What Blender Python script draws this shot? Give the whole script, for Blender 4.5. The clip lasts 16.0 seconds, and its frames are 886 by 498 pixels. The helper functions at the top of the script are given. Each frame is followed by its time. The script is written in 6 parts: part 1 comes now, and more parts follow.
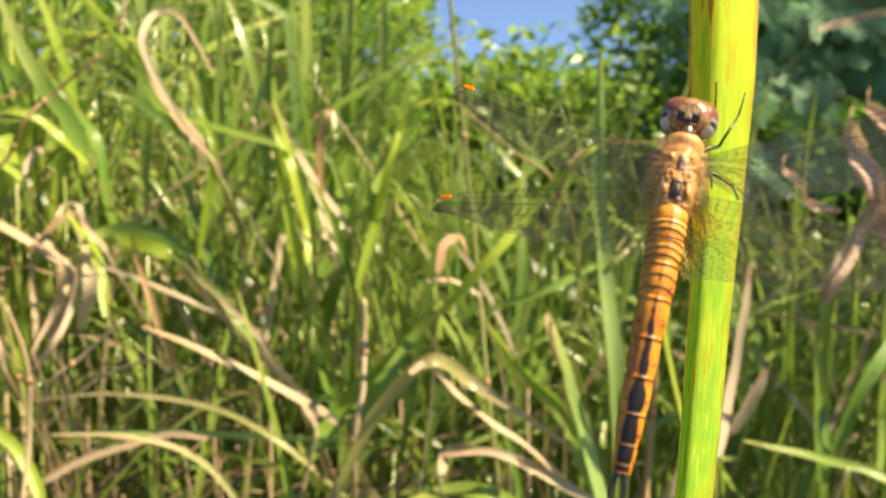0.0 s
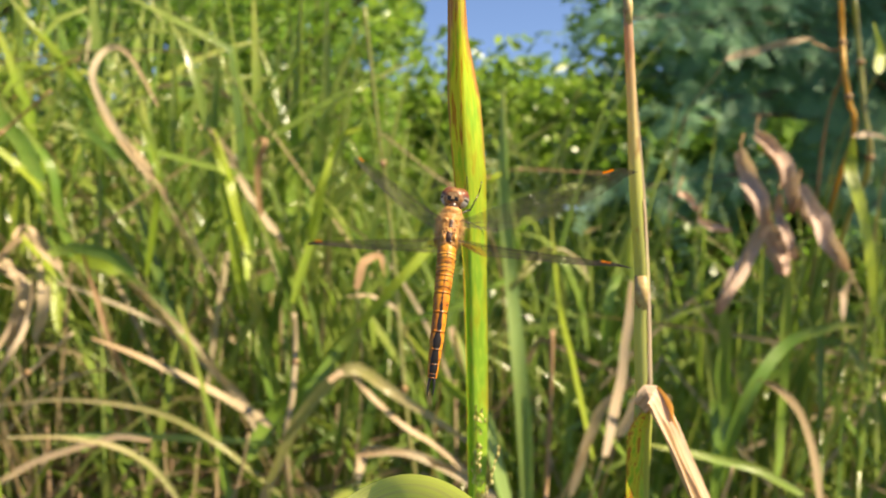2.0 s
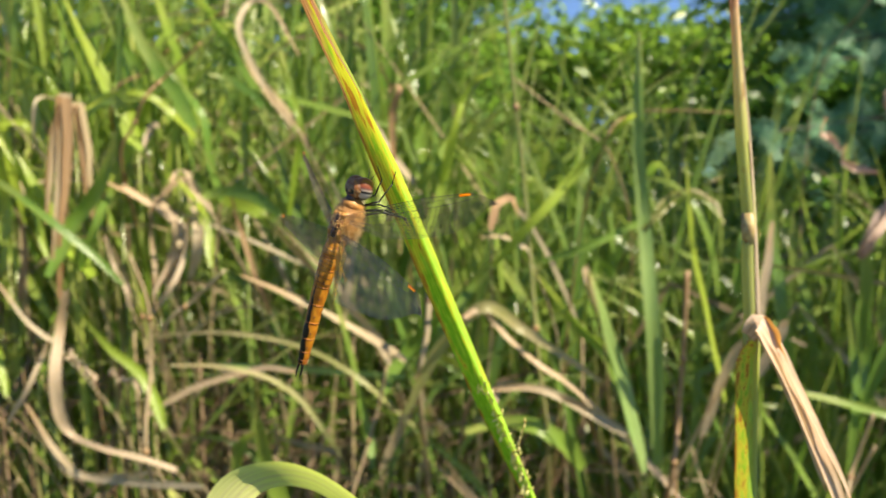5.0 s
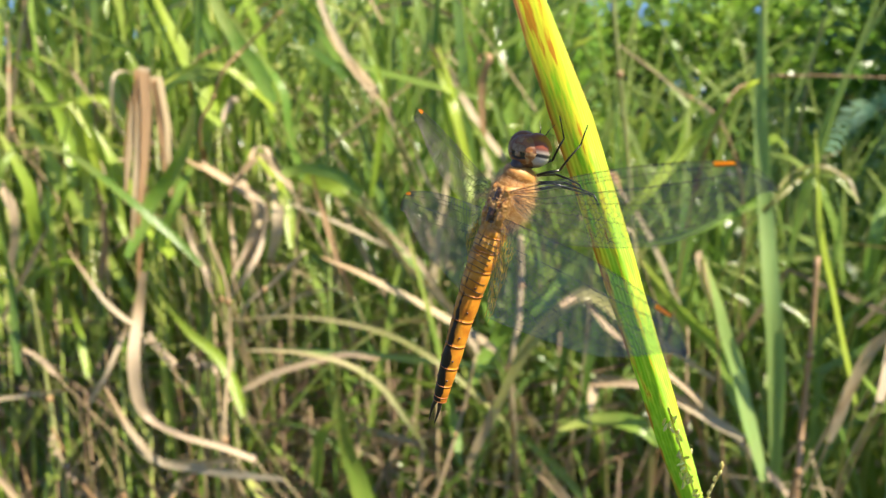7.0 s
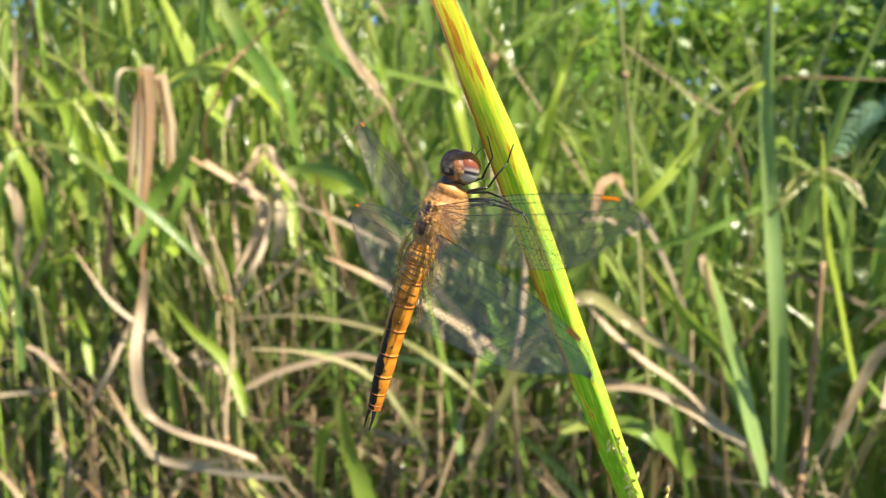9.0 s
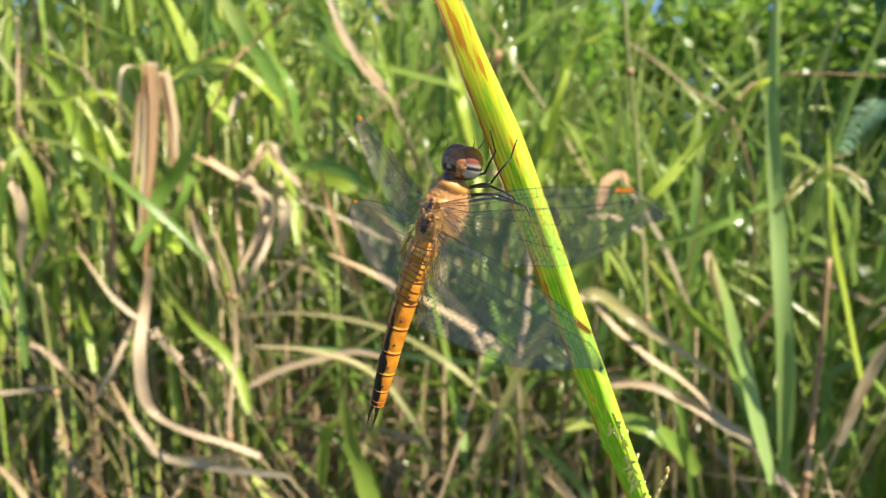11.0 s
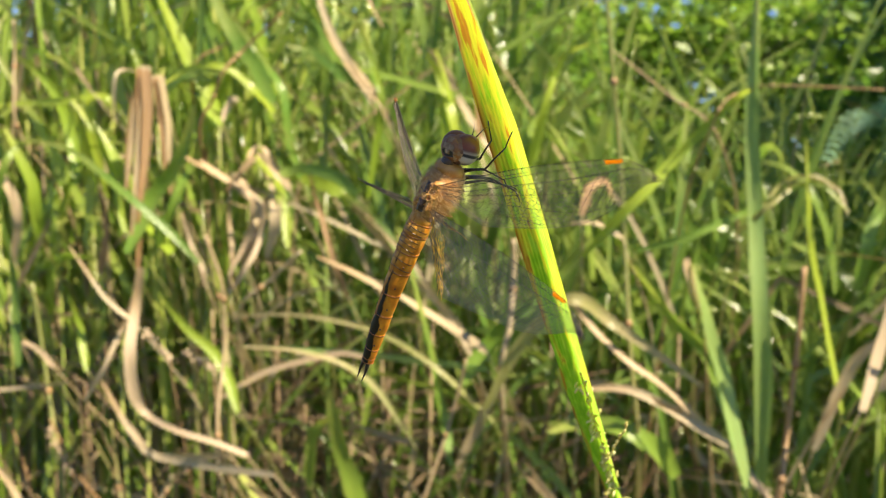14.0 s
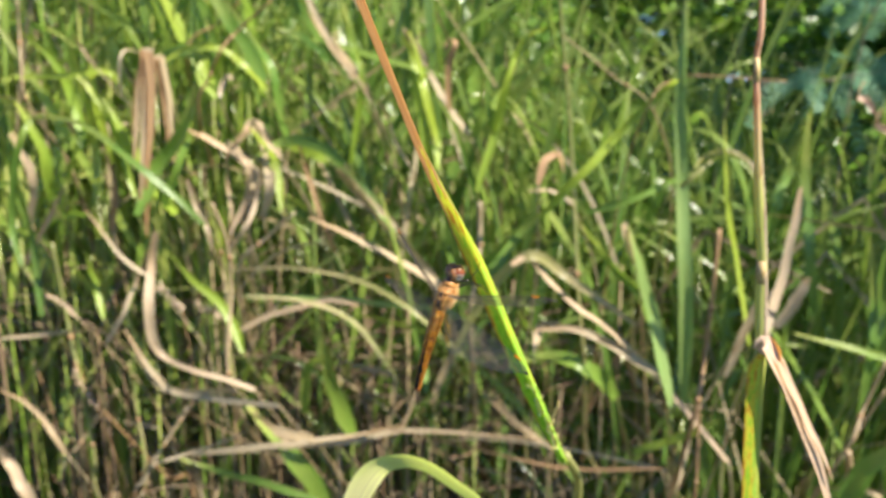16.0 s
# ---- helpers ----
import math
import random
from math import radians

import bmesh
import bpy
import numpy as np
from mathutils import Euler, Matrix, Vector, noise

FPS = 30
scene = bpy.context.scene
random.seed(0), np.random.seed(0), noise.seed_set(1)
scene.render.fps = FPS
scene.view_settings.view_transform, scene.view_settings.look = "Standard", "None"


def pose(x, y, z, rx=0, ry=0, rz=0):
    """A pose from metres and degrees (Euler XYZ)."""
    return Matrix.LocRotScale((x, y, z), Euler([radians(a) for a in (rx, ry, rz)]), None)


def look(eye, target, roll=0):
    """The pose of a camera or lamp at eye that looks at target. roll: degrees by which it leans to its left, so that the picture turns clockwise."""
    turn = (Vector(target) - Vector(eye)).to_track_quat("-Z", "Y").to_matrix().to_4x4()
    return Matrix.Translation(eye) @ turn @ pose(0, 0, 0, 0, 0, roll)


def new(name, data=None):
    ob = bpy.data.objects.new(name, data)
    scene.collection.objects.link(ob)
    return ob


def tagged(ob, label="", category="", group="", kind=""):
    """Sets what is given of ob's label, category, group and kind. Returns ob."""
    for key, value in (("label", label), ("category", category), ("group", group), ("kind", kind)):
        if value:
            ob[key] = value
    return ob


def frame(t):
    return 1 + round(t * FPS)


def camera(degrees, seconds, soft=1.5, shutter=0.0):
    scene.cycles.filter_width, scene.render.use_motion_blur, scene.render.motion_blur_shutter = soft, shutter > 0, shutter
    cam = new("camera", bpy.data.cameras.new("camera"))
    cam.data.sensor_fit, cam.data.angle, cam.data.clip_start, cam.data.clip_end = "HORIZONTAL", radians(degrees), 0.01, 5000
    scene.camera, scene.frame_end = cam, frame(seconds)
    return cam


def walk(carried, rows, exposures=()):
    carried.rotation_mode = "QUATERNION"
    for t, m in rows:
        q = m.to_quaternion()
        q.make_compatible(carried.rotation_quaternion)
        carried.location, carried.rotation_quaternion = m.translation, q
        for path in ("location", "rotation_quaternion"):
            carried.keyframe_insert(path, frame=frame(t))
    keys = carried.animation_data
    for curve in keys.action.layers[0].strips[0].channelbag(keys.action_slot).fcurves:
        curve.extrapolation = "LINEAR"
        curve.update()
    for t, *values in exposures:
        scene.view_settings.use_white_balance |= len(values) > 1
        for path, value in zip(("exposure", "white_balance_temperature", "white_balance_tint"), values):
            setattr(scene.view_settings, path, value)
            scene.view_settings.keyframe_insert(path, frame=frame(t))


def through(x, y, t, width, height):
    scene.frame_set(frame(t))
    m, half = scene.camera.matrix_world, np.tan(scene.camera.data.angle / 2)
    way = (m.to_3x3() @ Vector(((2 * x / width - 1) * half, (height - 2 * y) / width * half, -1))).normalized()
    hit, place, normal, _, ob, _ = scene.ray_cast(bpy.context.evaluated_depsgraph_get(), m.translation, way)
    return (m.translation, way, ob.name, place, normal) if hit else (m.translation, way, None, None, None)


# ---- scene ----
cam = camera(57.2, 16.0, soft=1.1)
METRES, EYE, TILT, LEAN, TURN = 0.6, 0.9, -3.0, 0.0, 0.0
ROWS = [
    (0.0, 0.0, 0.0, 0.0, 0.0, 0.0, -0.0),
    (0.5, 0.0943, -0.0733, 0.0123, -0.13, 0.53, 0.23),
    (1.0, 0.1458, -0.1343, 0.0501, -0.39, 0.64, 0.28),
    (1.5, 0.1631, -0.1482, 0.0288, -0.09, 0.85, 0.24),
    (2.0, 0.1735, -0.1379, 0.0302, 0.48, 0.19, 0.19),
    (2.5, 0.1794, -0.1333, 0.0285, 0.97, -0.63, -0.0),
    (3.0, 0.1868, -0.1354, 0.0238, 1.96, -1.31, -0.2),
    (3.5, 0.1625, -0.1355, 0.0169, 2.71, -1.64, -0.26),
    (4.0, 0.1824, -0.1294, 0.0155, 4.16, -2.07, -0.07),
    (4.5, 0.1745, -0.1534, 0.0077, 5.95, -2.34, 0.11),
    (5.0, 0.1189, -0.1797, -0.0017, 7.83, -2.76, 0.06),
    (7.5, 0.0705, -0.0453, -0.0035, 13.74, -4.31, -0.06),
    (8.0, 0.0766, -0.044, -0.0017, 13.84, -4.34, -0.19),
    (8.5, 0.0801, -0.0456, 0.002, 13.97, -4.36, -0.33),
    (9.0, 0.0842, -0.0507, 0.0029, 14.09, -4.41, -0.37),
    (11.5, 0.0751, -0.0492, -0.0033, 14.13, -4.43, -0.35),
    (12.0, 0.0875, -0.0472, 0.0111, 14.38, -4.28, -0.36),
    (12.5, 0.0701, -0.0794, -0.001, 13.54, -3.47, -0.7),
    (13.0, 0.1065, -0.0639, 0.015, 14.17, -3.69, -0.66),
    (13.5, 0.1011, -0.0708, 0.0086, 14.01, -3.95, -0.93),
    (14.0, 0.1087, -0.0693, 0.0058, 14.15, -4.35, -0.96),
    (14.5, 0.122, -0.0762, 0.0103, 14.19, -4.59, -0.86),
    (15.0, 0.1139, -0.1026, 0.0007, 13.65, -4.59, -0.82),
    (15.5, 0.1226, -0.1963, 0.0427, 12.8, -6.49, -0.6),
    (16.0, 0.1294, -0.3242, 0.1166, 11.19, -9.75, -0.59),
]
walk(cam, [(t, pose(0, 0, EYE, TILT, LEAN, TURN) @ pose(METRES * x, METRES * y, METRES * z, 90 + pitch, roll, yaw)) for t, x, y, z, yaw, pitch, roll in ROWS], exposures=[(0.0, 1.68, 7850, 9), (0.5, 1.48, 7900, 9), (1.0, 1.46, 7750, 11), (3.5, 1.44, 7750, 10), (5.0, 1.38, 6850, 7), (7.5, 1.68, 6450, 10), (9.0, 1.68, 6450, 10), (11.5, 1.66, 6450, 10), (12.5, 1.64, 7450, 8), (13.5, 1.62, 7350, 8), (15.0, 1.54, 6750, 10), (16.0, 1.54, 6200, 10)])

# a phone held close: a fixed focus just beyond the insect, and a small aperture
cam.data.dof.use_dof = True
cam.data.dof.focus_distance = 0.145
cam.data.dof.aperture_fstop = 26.0

# ---- light ----
SUN_TO = Vector((0.61, -0.23, 0.757)).normalized()
world = bpy.data.worlds.new("sky")
scene.world = world
world.use_nodes = True
wn = world.node_tree.nodes
sky = wn.new("ShaderNodeTexSky")
sky.sky_type, sky.sun_disc = "NISHITA", False
sky.sun_elevation = math.asin(SUN_TO.z)
sky.sun_rotation = math.atan2(SUN_TO.x, SUN_TO.y)
sky.air_density, sky.dust_density, sky.ozone_density = 0.9, 0.2, 3.0
# haze-free air: the blue begins low over the horizon
lift, where = wn.new("ShaderNodeVectorMath"), wn.new("ShaderNodeTexCoord")
lift.inputs[1].default_value = (0, 0, 0.085)
world.node_tree.links.new(where.outputs["Generated"], lift.inputs[0])
world.node_tree.links.new(lift.outputs[0], sky.inputs[0])
clean = wn.new("ShaderNodeVectorMath")
clean.operation = "MULTIPLY"
clean.inputs[1].default_value = (0.92, 1.02, 1.22)
world.node_tree.links.new(sky.outputs[0], clean.inputs[0])
world.node_tree.links.new(clean.outputs[0], wn["Background"].inputs[0])
wn["Background"].inputs[1].default_value = 0.064
sun = new("sun", bpy.data.lights.new("sun", "SUN"))
sun.data.energy, sun.data.angle, sun.data.color = 5.0, radians(0.6), (1.0, 0.90, 0.72)
sun.matrix_world = look(SUN_TO * 20, (0, 0, 0))


# ---- materials ----
def material(name):
    m = bpy.data.materials.new(name)
    m.use_nodes = True
    return m, m.node_tree.nodes, m.node_tree.links


def noise_node(n, l, scale, detail=3.0, coord="Object", stretch=None):
    tex, co = n.new("ShaderNodeTexNoise"), n.new("ShaderNodeTexCoord")
    tex.inputs["Scale"].default_value, tex.inputs["Detail"].default_value = scale, detail
    if stretch:
        mp = n.new("ShaderNodeMapping")
        mp.inputs["Scale"].default_value = stretch
        l.new(co.outputs[coord], mp.inputs[0])
        l.new(mp.outputs[0], tex.inputs["Vector"])
    else:
        l.new(co.outputs[coord], tex.inputs["Vector"])
    return tex.outputs["Fac"]


def ramp(n, l, fac, *stops):
    r = n.new("ShaderNodeValToRGB")
    while len(r.color_ramp.elements) < len(stops):
        r.color_ramp.elements.new(0.5)
    for e, (p, c) in zip(r.color_ramp.elements, stops):
        e.position, e.color = p, (*c, 1)
    l.new(fac, r.inputs[0])
    return r.outputs[0]


def mix(n, l, fac, a, b, how="MIX"):
    m = n.new("ShaderNodeMix")
    m.data_type, m.blend_type = "RGBA", how
    for sock, v in ((m.inputs[0], fac), (m.inputs[6], a), (m.inputs[7], b)):
        if isinstance(v, bpy.types.NodeSocket):
            l.new(v, sock)
        else:
            sock.default_value = v if isinstance(v, float) else (*v, 1)
    return m.outputs[2]


def number(n, l, how, a, b=0.0):
    m = n.new("ShaderNodeMath")
    m.operation = how
    for sock, v in zip(m.inputs, (a, b)):
        if isinstance(v, bpy.types.NodeSocket):
            l.new(v, sock)
        else:
            sock.default_value = v
    return m.outputs[0]


def plain(name, colour, rough=0.5, spot=None, scale=300.0, coat=0.0, bump=0.0):
    """One colour with a second one in small spots."""
    m, n, l = material(name)
    b = n["Principled BSDF"]
    b.inputs["Roughness"].default_value = rough
    f = noise_node(n, l, scale)
    c = ramp(n, l, f, (0.35, colour), (0.68, spot or tuple(0.6 * v for v in colour)))
    l.new(c, b.inputs["Base Color"])
    b.inputs["Coat Weight"].default_value = coat
    if bump:
        bp = n.new("ShaderNodeBump")
        bp.inputs["Strength"].default_value, bp.inputs["Distance"].default_value = bump, 0.0003
        l.new(f, bp.inputs["Height"])
        l.new(bp.outputs[0], b.inputs["Normal"])
    return m


def foliage(name, stops, tip, through, rough=0.32, blotch=0.35, scale=35.0, glow=1.5, rnd="island", tip_at=0.55, ribs=0.18):
    """Leaf tissue: light passes through it. Each blade takes its own hue; the tip dries; fine ribs run along it."""
    m, n, l = material(name)
    b = n["Principled BSDF"]
    if rnd == "island":
        r = n.new("ShaderNodeNewGeometry").outputs["Random Per Island"]
    else:
        r = n.new("ShaderNodeObjectInfo").outputs["Random"]
    uv = n.new("ShaderNodeTexCoord").outputs["UV"]
    sep = n.new("ShaderNodeSeparateXYZ")
    l.new(uv, sep.inputs[0])
    base = ramp(n, l, r, *stops)
    f = noise_node(n, l, scale)
    base = mix(n, l, number(n, l, "MULTIPLY", f, blotch), base, tip)
    along = n.new("ShaderNodeMapRange")
    along.inputs[1].default_value, along.inputs[2].default_value = tip_at, 1.0
    l.new(number(n, l, "ADD", sep.outputs[1], number(n, l, "MULTIPLY", number(n, l, "SUBTRACT", f, 0.5), 0.5)), along.inputs[0])
    base = mix(n, l, along.outputs[0], base, tip)
    # long streaks of drying tissue, other ones on every blade
    long_noise, squeeze = n.new("ShaderNodeTexNoise"), n.new("ShaderNodeMapping")
    long_noise.noise_dimensions = "4D"
    squeeze.inputs["Scale"].default_value = (7.0, 1.3, 1.0)
    l.new(uv, squeeze.inputs[0])
    l.new(squeeze.outputs[0], long_noise.inputs["Vector"])
    l.new(number(n, l, "MULTIPLY", r, 37.0), long_noise.inputs["W"])
    long_noise.inputs["Scale"].default_value, long_noise.inputs["Detail"].default_value = 1.0, 4.0
    base = mix(n, l, number(n, l, "MULTIPLY", ramp(n, l, long_noise.outputs["Fac"], (0.46, (0, 0, 0)), (0.66, (1, 1, 1))), 0.55), base, tuple(0.62 * v for v in tip))
    wave = n.new("ShaderNodeTexWave")
    wave.bands_direction, wave.inputs["Scale"].default_value, wave.inputs["Distortion"].default_value = "X", 2.6, 4.0
    l.new(uv, wave.inputs[0])
    base = mix(n, l, number(n, l, "MULTIPLY", wave.outputs["Fac"], ribs), base, tuple(0.55 * v for v in stops[0][1]))
    l.new(base, b.inputs["Base Color"])
    b.inputs["Roughness"].default_value = rough
    bp = n.new("ShaderNodeBump")
    bp.inputs["Strength"].default_value, bp.inputs["Distance"].default_value = 2.2 * ribs, 0.0006
    l.new(wave.outputs["Fac"], bp.inputs["Height"])
    l.new(bp.outputs[0], b.inputs["Normal"])
    t = n.new("ShaderNodeBsdfTranslucent")
    l.new(mix(n, l, 1.0, base, (glow, glow * 1.05, glow * 0.75), "MULTIPLY"), t.inputs[0])
    s = n.new("ShaderNodeMixShader")
    s.inputs[0].default_value = through
    l.new(b.outputs[0], s.inputs[1])
    l.new(t.outputs[0], s.inputs[2])
    l.new(s.outputs[0], n["Material Output"].inputs[0])
    return m


TAN = (0.47, 0.37, 0.21)
GREEN = foliage("green_grass", [(0.0, (0.07, 0.19, 0.025)), (0.5, (0.13, 0.28, 0.035)), (1.0, (0.21, 0.34, 0.04))], (0.38, 0.40, 0.10), 0.42, rnd="object")
LIME = foliage("yellow_green_grass", [(0.0, (0.22, 0.36, 0.03)), (1.0, (0.38, 0.46, 0.05))], (0.42, 0.46, 0.08), 0.45, rnd="object", tip_at=0.7)
PALE_LIME = foliage("pale_fading_leaf", [(0.0, (0.48, 0.55, 0.12)), (1.0, (0.51, 0.57, 0.14))], (0.62, 0.55, 0.32), 0.4, blotch=0.2, rnd="object", tip_at=0.7, ribs=0.08)
SAGE = foliage("pale_green_grass", [(0.0, (0.22, 0.36, 0.10)), (1.0, (0.29, 0.44, 0.12))], (0.42, 0.45, 0.16), 0.45, rnd="object", tip_at=0.8)
OLIVE = foliage("fading_grass", [(0.0, (0.20, 0.25, 0.06)), (1.0, (0.32, 0.33, 0.09))], TAN, 0.35, tip_at=0.25, rnd="object")
DRY = foliage("dry_grass", [(0.0, (0.405, 0.299, 0.167)), (0.5, (0.493, 0.396, 0.246)), (1.0, (0.581, 0.502, 0.352))], (0.40, 0.26, 0.13), 0.3, rough=0.55, glow=1.15, rnd="object")
OCHRE = foliage("ochre_stalk", [(0.0, (0.62, 0.36, 0.06)), (1.0, (0.66, 0.42, 0.08))], (0.50, 0.24, 0.05), 0.35, rough=0.45, glow=1.2, rnd="object")
BROWN = foliage("brown_dead_grass", [(0.0, (0.368, 0.212, 0.092)), (1.0, (0.442, 0.285, 0.147))], (0.30, 0.17, 0.08), 0.25, rough=0.6, glow=1.1, rnd="object")
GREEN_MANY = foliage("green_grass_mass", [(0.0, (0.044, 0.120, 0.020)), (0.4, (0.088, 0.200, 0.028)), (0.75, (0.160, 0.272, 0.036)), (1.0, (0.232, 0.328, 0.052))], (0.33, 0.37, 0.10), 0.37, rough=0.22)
# brown dry stalks, darkened to paint in the shade low in the clump
SHADED_BROWN_MANY = foliage("shaded_brown_stalk_mass", [(0.0, (0.127, 0.079, 0.040)), (0.5, (0.222, 0.158, 0.087)), (1.0, (0.332, 0.262, 0.158))], (0.20, 0.12, 0.06), 0.2, rough=0.6, glow=1.0)
DRY_MANY = foliage("dry_grass_mass", [(0.0, (0.280, 0.205, 0.103)), (0.5, (0.429, 0.345, 0.196)), (1.0, (0.578, 0.496, 0.327))], (0.28, 0.19, 0.09), 0.3, rough=0.55, glow=1.1)
# lighter copy of the tree leaf, with sunlight put into its colour
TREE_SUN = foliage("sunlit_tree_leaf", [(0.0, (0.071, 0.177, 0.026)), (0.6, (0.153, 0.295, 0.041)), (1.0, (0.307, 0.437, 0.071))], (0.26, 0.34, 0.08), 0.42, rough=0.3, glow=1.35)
# yellow-green blades, their colour raised further to stand for full sun
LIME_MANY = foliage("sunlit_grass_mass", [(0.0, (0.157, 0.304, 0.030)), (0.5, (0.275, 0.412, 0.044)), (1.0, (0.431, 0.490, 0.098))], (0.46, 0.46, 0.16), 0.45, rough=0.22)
# the darker copy; on the shaded shrubs its dark tone stands for shade
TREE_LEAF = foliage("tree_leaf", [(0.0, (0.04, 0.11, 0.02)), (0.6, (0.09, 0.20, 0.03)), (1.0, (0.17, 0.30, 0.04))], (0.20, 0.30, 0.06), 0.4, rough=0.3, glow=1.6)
FEATHER = foliage("feathery_leaf", [(0.0, (0.115, 0.273, 0.159)), (1.0, (0.216, 0.416, 0.230))], (0.16, 0.29, 0.15), 0.34, rough=0.6, glow=1.4)
BARK = plain("bark", (0.16, 0.12, 0.08), 0.85, (0.07, 0.05, 0.035), 40.0, bump=0.8)
PALE_DRY = foliage("pale_dead_leaf", [(0.0, (0.461, 0.346, 0.222)), (1.0, (0.550, 0.444, 0.319))], (0.50, 0.34, 0.19), 0.3, rough=0.5, glow=1.15, rnd="object", tip_at=0.8)
POD = foliage("dry_pod", [(0.0, (0.713, 0.529, 0.400)), (1.0, (0.821, 0.648, 0.518))], (0.36, 0.20, 0.14), 0.3, rough=0.6, blotch=0.9, scale=260.0, glow=1.0, rnd="object")
SOIL, son, sol = material("leaf_litter_soil")
litter = ramp(son, sol, noise_node(son, sol, 60.0, 6.0), (0.35, (0.03, 0.022, 0.013)), (0.52, (0.065, 0.048, 0.027)), (0.66, (0.14, 0.11, 0.062)))
moss = ramp(son, sol, noise_node(son, sol, 1.7, 5.0), (0.42, (0, 0, 0)), (0.58, (1, 1, 1)))
sol.new(mix(son, sol, number(son, sol, "MULTIPLY", moss, 0.75), litter, (0.03, 0.05, 0.013)), son["Principled BSDF"].inputs["Base Color"])
son["Principled BSDF"].inputs["Roughness"].default_value = 0.95
clods = son.new("ShaderNodeBump")
clods.inputs["Strength"].default_value, clods.inputs["Distance"].default_value = 1.0, 0.01
sol.new(noise_node(son, sol, 45.0, 5.0), clods.inputs["Height"])
sol.new(clods.outputs[0], son["Principled BSDF"].inputs["Normal"])


# ---- helpers for building ----
def link(name, bm, mat, parent=None, label="", smooth=True):
    me = bpy.data.meshes.new(name)
    bm.to_mesh(me)
    bm.free()
    if smooth:
        me.polygons.foreach_set("use_smooth", [True] * len(me.polygons))
    for one in (mat if isinstance(mat, (list, tuple)) else (mat,)):
        me.materials.append(one)
    ob = new(name, me)
    ob.parent = parent
    if label:
        ob["label"] = label
    return ob


def part(name, bm, mat, parent, label=""):
    return link(name, bm, mat, parent, label)


def spline(points, steps):
    """A smooth line through the points (Catmull-Rom)."""
    p = [Vector(q) for q in points]
    p = [2 * p[0] - p[1], *p, 2 * p[-1] - p[-2]]
    out = []
    for i in range(1, len(p) - 2):
        for k in range(steps):
            t = k / steps
            a, b, c, d = p[i - 1], p[i], p[i + 1], p[i + 2]
            out.append(0.5 * (2 * b + (c - a) * t + (2 * a - 5 * b + 4 * c - d) * t * t + (3 * b - a - 3 * c + d) * t ** 3))
    return out + [p[-2]]


def ribbon(bm, line, width, fold=0.25, face=Vector((0, -1, 0)), twist=0.0, taper=None, wave=0.0, rng=random):
    """A folded grass blade along a line: two half blades that meet in a midrib."""
    uv = bm.loops.layers.uv.verify()
    rows, n = [], len(line) - 1
    ph = rng.uniform(0, 6)
    for i, p in enumerate(line):
        v = i / n
        d = (line[min(i + 1, n)] - line[max(i - 1, 0)]).normalized()
        side = d.cross(face)
        side = side.normalized() if side.length > 1e-4 else Vector((1, 0, 0))
        up = side.cross(d)
        a = twist * v + 0.25 * wave * math.sin(5 * v + ph)
        s, u = side * math.cos(a) + up * math.sin(a), up * math.cos(a) - side * math.sin(a)
        w = 0.5 * width * (taper(v) if taper else min(1, 0.45 + 3 * v) * (1 - v ** 3) ** 0.7 + 0.02)
        k = 1 + wave * 0.12 * math.sin(17 * v + ph)
        rows.append([bm.verts.new(p - s * w * k + u * w * fold), bm.verts.new(p), bm.verts.new(p + s * w / k + u * w * fold)])
    for i in range(n):
        for j in (0, 1):
            f = bm.faces.new((rows[i][j], rows[i][j + 1], rows[i + 1][j + 1], rows[i + 1][j]))
            for lp, (a, b) in zip(f.loops, ((j, i), (j + 1, i), (j + 1, i + 1), (j, i + 1))):
                lp[uv].uv = (a / 2, b / n)


def tube(bm, line, radius, sides=6):
    """A round stem along a line; radius is a number or a function of 0..1."""
    uv = bm.loops.layers.uv.verify()
    n, rings = len(line) - 1, []
    for i, p in enumerate(line):
        d = (line[min(i + 1, n)] - line[max(i - 1, 0)]).normalized()
        a = d.orthogonal().normalized() if not rings else (last - d * last.dot(d)).normalized()
        last, b = a, d.cross(a)
        r = radius(i / n) if callable(radius) else radius
        rings.append([bm.verts.new(p + r * (a * math.cos(t) + b * math.sin(t))) for t in (2 * math.pi * k / sides for k in range(sides))])
    for i in range(n):
        for k in range(sides):
            f = bm.faces.new((rings[i][k], rings[i][(k + 1) % sides], rings[i + 1][(k + 1) % sides], rings[i + 1][k]))
            for lp, v in zip(f.loops, (i, i, i + 1, i + 1)):
                lp[uv].uv = (k / sides, v / n)
    bm.faces.new(rings[0][::-1])
    bm.faces.new(rings[-1])


def blob(bm, centre, radii, turn=None, seg=20, rings=12, shape=None):
    m = Matrix.Translation(centre) @ (turn or Matrix()) @ Matrix.Diagonal((*radii, 1))
    made = bmesh.ops.create_uvsphere(bm, u_segments=seg, v_segments=rings, radius=1.0, matrix=m)["verts"]
    if shape:
        for v in made:
            v.co = shape(v.co)
    return made


# ---- ground ----
def ground():
    bm = bmesh.new()
    bmesh.ops.create_grid(bm, x_segments=90, y_segments=90, size=1.0)
    for v in bm.verts:
        x, y = v.co.x, v.co.y
        v.co.x, v.co.y = 60 * x * abs(x) ** 1.6, 60 * y * abs(y) ** 1.6
        v.co.z = 0.03 * noise.noise((v.co.x * 2.1, v.co.y * 2.1, 0.3)) - 0.01
    tagged(link("ground", bm, SOIL), "brown soil covered with dead grass litter", "ground", kind="structure")


ground()


